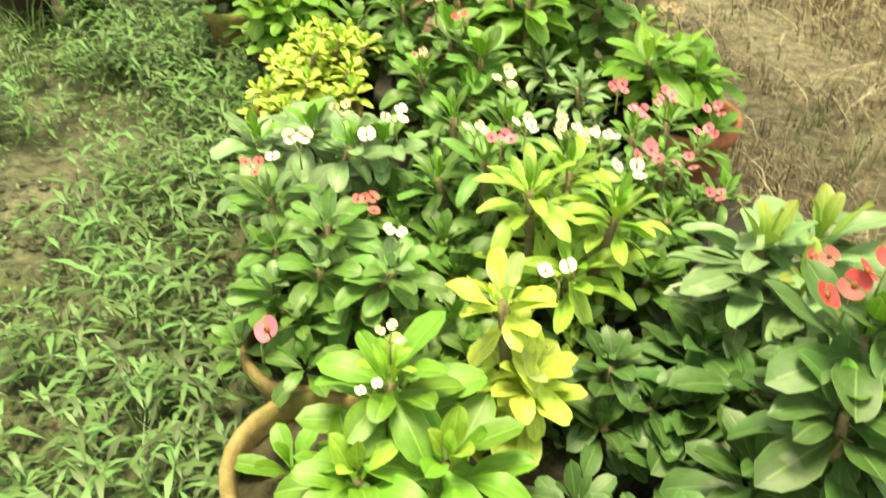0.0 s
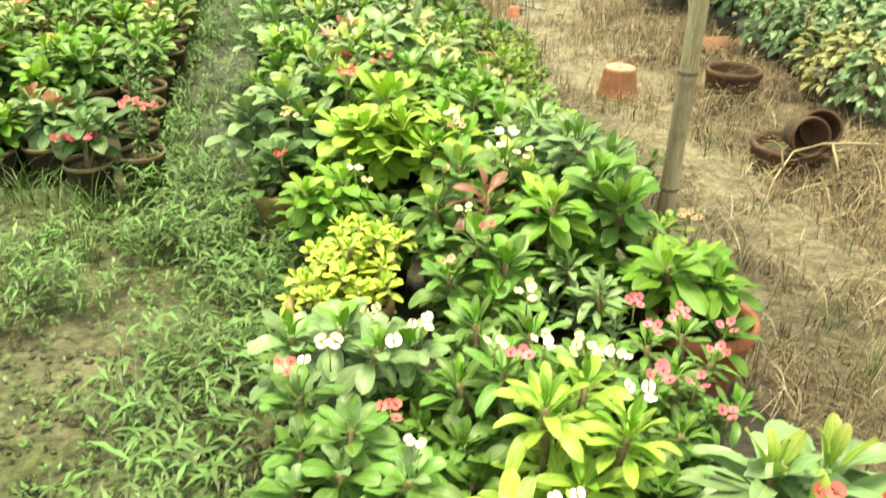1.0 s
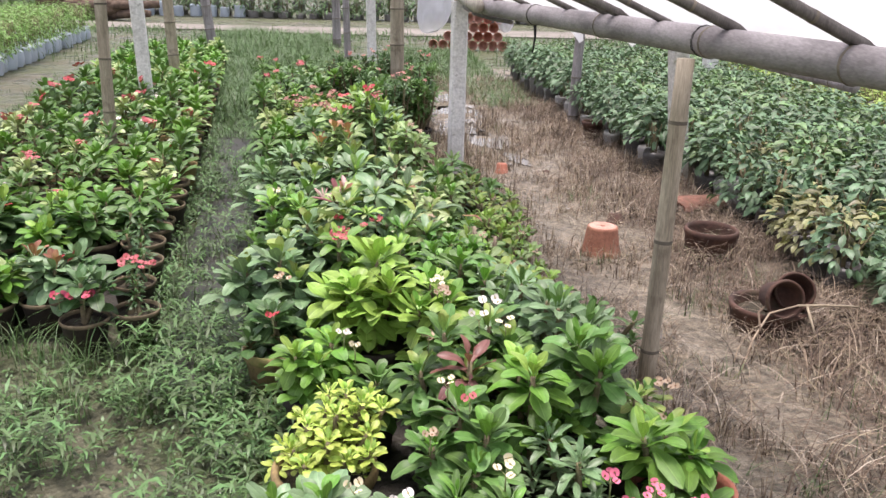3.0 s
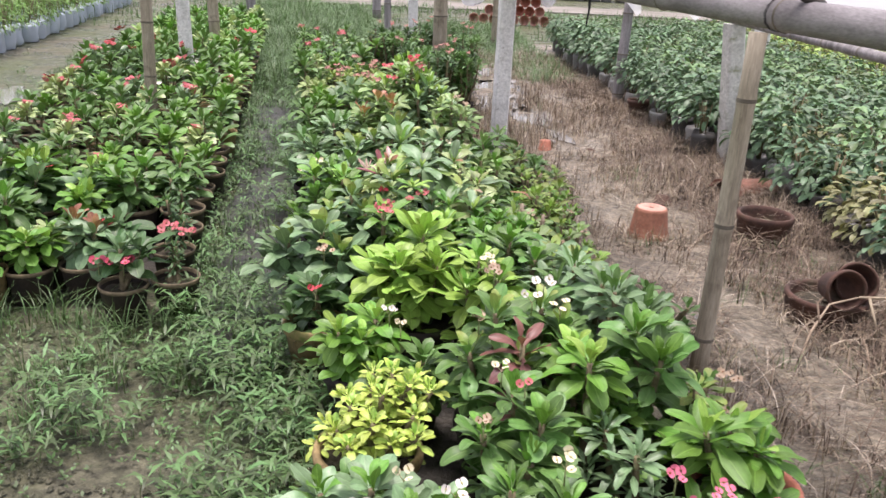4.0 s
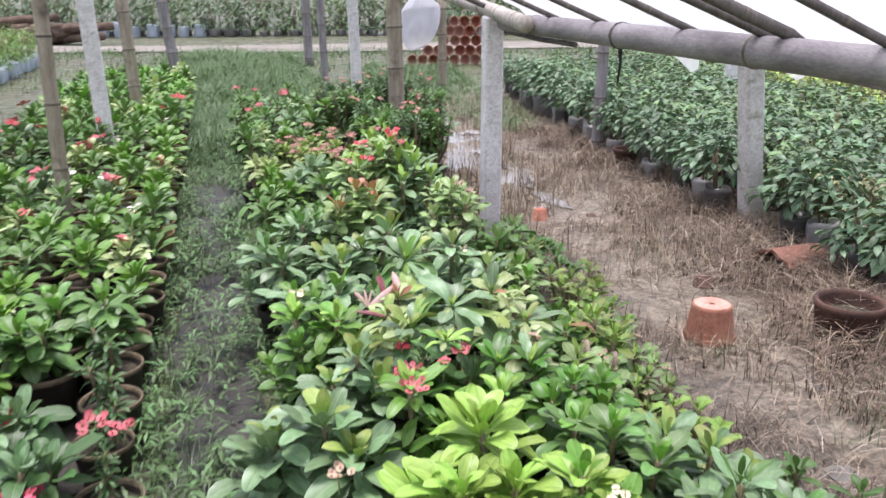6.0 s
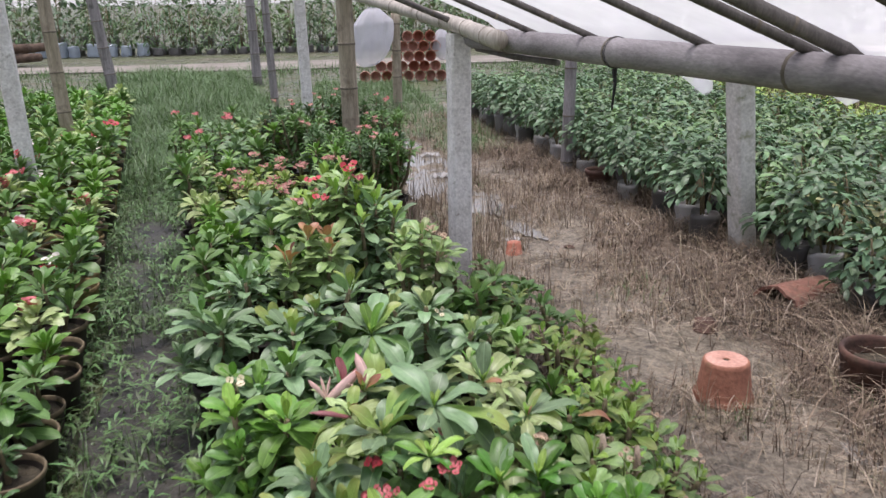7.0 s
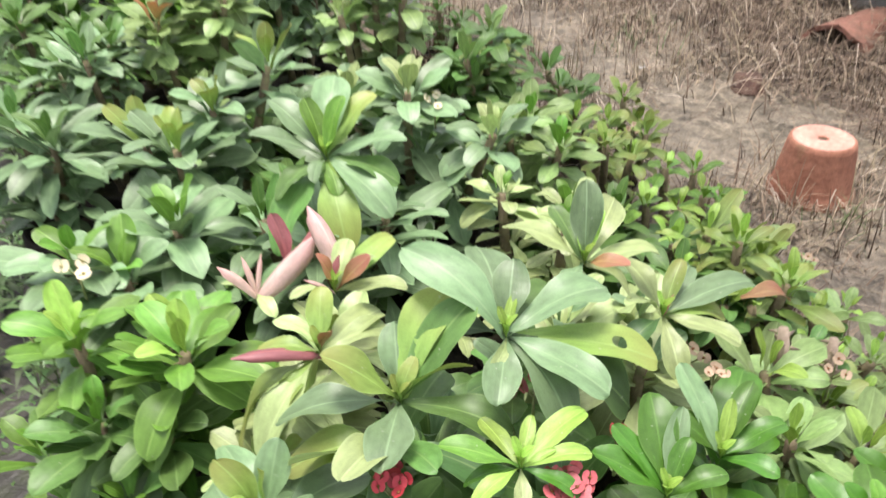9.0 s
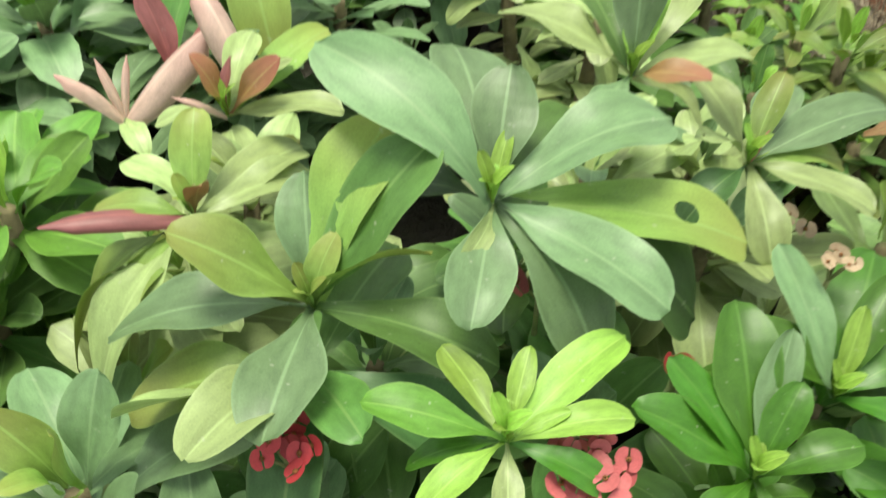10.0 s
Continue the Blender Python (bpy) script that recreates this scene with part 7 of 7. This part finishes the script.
def dry_twigs():
    v, f = [], []
    for k, pts in enumerate((((1.36, 4.50, 0.02), (1.42, 4.60, 0.10), (1.50, 4.69, 0.17), (1.62, 4.74, 0.185)), ((1.62, 4.74, 0.185), (1.74, 4.78, 0.175), (1.90, 4.84, 0.15)), ((1.45, 4.62, 0.125), (1.47, 4.72, 0.16), (1.53, 4.80, 0.165)), ((1.66, 4.75, 0.18), (1.68, 4.70, 0.10), (1.69, 4.69, 0.03)))):
        tube(pts, [0.005, 0.0045, 0.004, 0.003][: len(pts)], 6, True, v, f)
    tagged(part("dry_branch", mesh_of("dry_branch", v, f, STRAW)), "bleached dry branch lying over clay pots", "branch")


dry_twigs()


# ---- far side: stacked pots, bundle, bagged hedges ----
def pot_stack():
    """Clay pots on their sides, mouths outward, each row in the hollows of the one below."""
    r = random.Random(23)
    v, f = lathe([(a * 0.09, b * 0.18) for a, b in POT_PROFILE] + [(0.055, 0.025), (0.01, 0.025)], 20)
    f = f + [tuple(reversed(range(20)))]
    me = mesh_of("stacked_pot", v, f, TERRACOTTA_PALE)
    red = mesh_of("stacked_pot", v, f, TERRACOTTA_CLEAN)
    for i, (first, count) in enumerate(((-0.41, 8), (-0.14, 6), (0.13, 4), (0.22, 4), (0.31, 3))):
        for j in range(count):
            ob = part("stacked_pot", red if r.random() < 0.35 else me, None, pose(first + 0.182 * j + r.uniform(-0.006, 0.006), 17.6 + r.uniform(-0.03, 0.03), 0.09 + 0.16 * i, 90, 0, r.uniform(-3, 3)))
            tagged(ob, "pinkish clay pot lying in a stack, mouth outward", "pot", "stack of clay pots")


pot_stack()


def crumpled_bag(x, y, z, width, height, tilt, mat, label):
    """A loose bag of thin sheeting, gathered where it is tied, swelling below, with slanting creases."""
    verts, faces, seg, rings = [], [], 56, 26
    for i in range(rings):
        t = i / (rings - 1)
        w = width * (0.22 + 0.78 * min(1.0, t / 0.28) ** 0.7) * math.sqrt(max(0.02, 1 - max(0.0, (t - 0.62) / 0.38) ** 2.4))
        for k in range(seg):
            q = 2 * math.pi * k / seg
            cx, sy = math.cos(q), math.sin(q)
            d = 1 + 0.20 * noise.noise((cx * 1.4 + t, sy * 1.4, 2.2 * t + x)) + 0.13 * noise.noise((cx * 5 + 3 * t, sy * 5, 2.5 * t)) + 0.05 * noise.noise((cx * 14, sy * 14, 6 * t))
            px = 0.5 * w * d * cx
            verts.append((px, 0.36 * w * d * sy, -height * t + tilt * px * t + 0.03 * t * noise.noise((cx * 2, sy * 2, 3 + x))))
    for i in range(rings - 1):
        for k in range(seg):
            n = (k + 1) % seg
            faces.append((i * seg + k, i * seg + n, (i + 1) * seg + n, (i + 1) * seg + k))
    faces += [tuple(range(seg)), tuple(reversed(range((rings - 1) * seg, rings * seg)))]
    tagged(part("plastic_wrap", mesh_of("plastic_wrap", verts, faces, mat), None, pose(x, y, z)), label, "plastic bundle")


crumpled_bag(-0.19, 13.50, 1.24, 0.46, 0.66, 0.42, BAG_CLEAR, "bag of crumpled clear plastic sheeting tied to a post")
crumpled_bag(0.88, 17.50, 0.84, 0.28, 0.5, -0.3, BAG_CLEAR, "clear plastic sheeting hanging by the pots")


def log_pile():
    """Rough logs and branches heaped beyond the track."""
    r = random.Random(8)
    for k in range(11):
        row, col = divmod(k, 5)
        x, y, z = -10.2 + 0.42 * col + 0.2 * row, 23.2 + r.uniform(-0.15, 0.15), 0.13 + 0.2 * row
        d = Vector((r.uniform(0.5, 0.9), r.uniform(-0.5, 0.5), 0.08))
        v, f = tube([Vector((x, y, z)) - d, Vector((x, y, z)) + Vector((0, 0, 0.03)), Vector((x, y, z)) + d], [0.13, 0.11, 0.09], 9)
        tagged(part("log", mesh_of("log", v, f, BARK)), "rough brown log heaped beyond the track", "log", "log pile")


log_pile()
HEDGE = "hedge of bushes in pale bags"
spots = [(-5.38 - 0.25 * (y - 11.0) - 0.42 * k + hx, y + hy) for k, y, hx, hy in [(k, 9.6 + 0.34 * i, bed.uniform(-0.05, 0.05), bed.uniform(-0.05, 0.05)) for k in range(4) for i in range(25)]]
scatter([bag_shrub(s, BAG_BLUE, 0.13, 0.22, 260, 0.26, 0.44, 0.07, m, "bushy bright green shrub in a pale blue bag", HEDGE, "lance") for s, m in ((51, FOLIAGE_HEDGE), (52, FOLIAGE_HEDGE))], spots[:30], 7)
mass("hedge", [bag_shrub(s, BAG_BLUE, 0.13, 0.22, 260, 0.26, 0.44, 0.07, m, "bushy bright green shrub in a pale blue bag", HEDGE, "lance") for s, m in ((51, FOLIAGE_HEDGE), (52, FOLIAGE_HEDGE))], spots[30:], 17, "bushy bright green hedge in pale bags", "hedge")
spots = [(-16 + 0.42 * i + bed.uniform(-0.06, 0.06), 25.5 + 0.05 * i * 0.42 + 0.5 * k) for i in range(70) for k in range(2)]
scatter([bag_shrub(s, BAG_BLUE, 0.16, 0.32, 110, 0.32, 1.15, 0.18, m, "tall green plant in a pale blue bag by the track", "far row of bagged plants", "lance") for s, m in ((53, FOLIAGE), (54, FOLIAGE_MID))], [s for s in spots[::2] if -9.8 < s[0] < -6.2], 8, (0.85, 1.2))
mass("plant_row", [bag_shrub(s, BAG_GREY, 0.13, 0.16, 110, 0.32, 1.15, 0.18, m, "tall green plant in a pale blue bag by the track", "far row of bagged plants", "lance") for s, m in ((53, FOLIAGE), (54, FOLIAGE_MID))], spots[1::2] + [s for s in spots[::2] if not -9.8 < s[0] < -6.2], 18, "tall green plants in bags beyond the track", "plants", (0.85, 1.2))
spots = [(-30 + 0.9 * i + bed.uniform(-0.2, 0.2), 31 + bed.uniform(-0.6, 0.6)) for i in range(55)]
mass("far_bushes", [bag_shrub(s, BAG_GREY, 0.2, 0.3, 170, 0.75, 2.6, 0.3, m, "tall leafy bush far behind the track", "far bushes", "oval", 9) for s, m in ((55, FOLIAGE), (56, FOLIAGE_MID))], spots, 9, "tall leafy bushes far behind the track", "bushes", (0.8, 1.3))
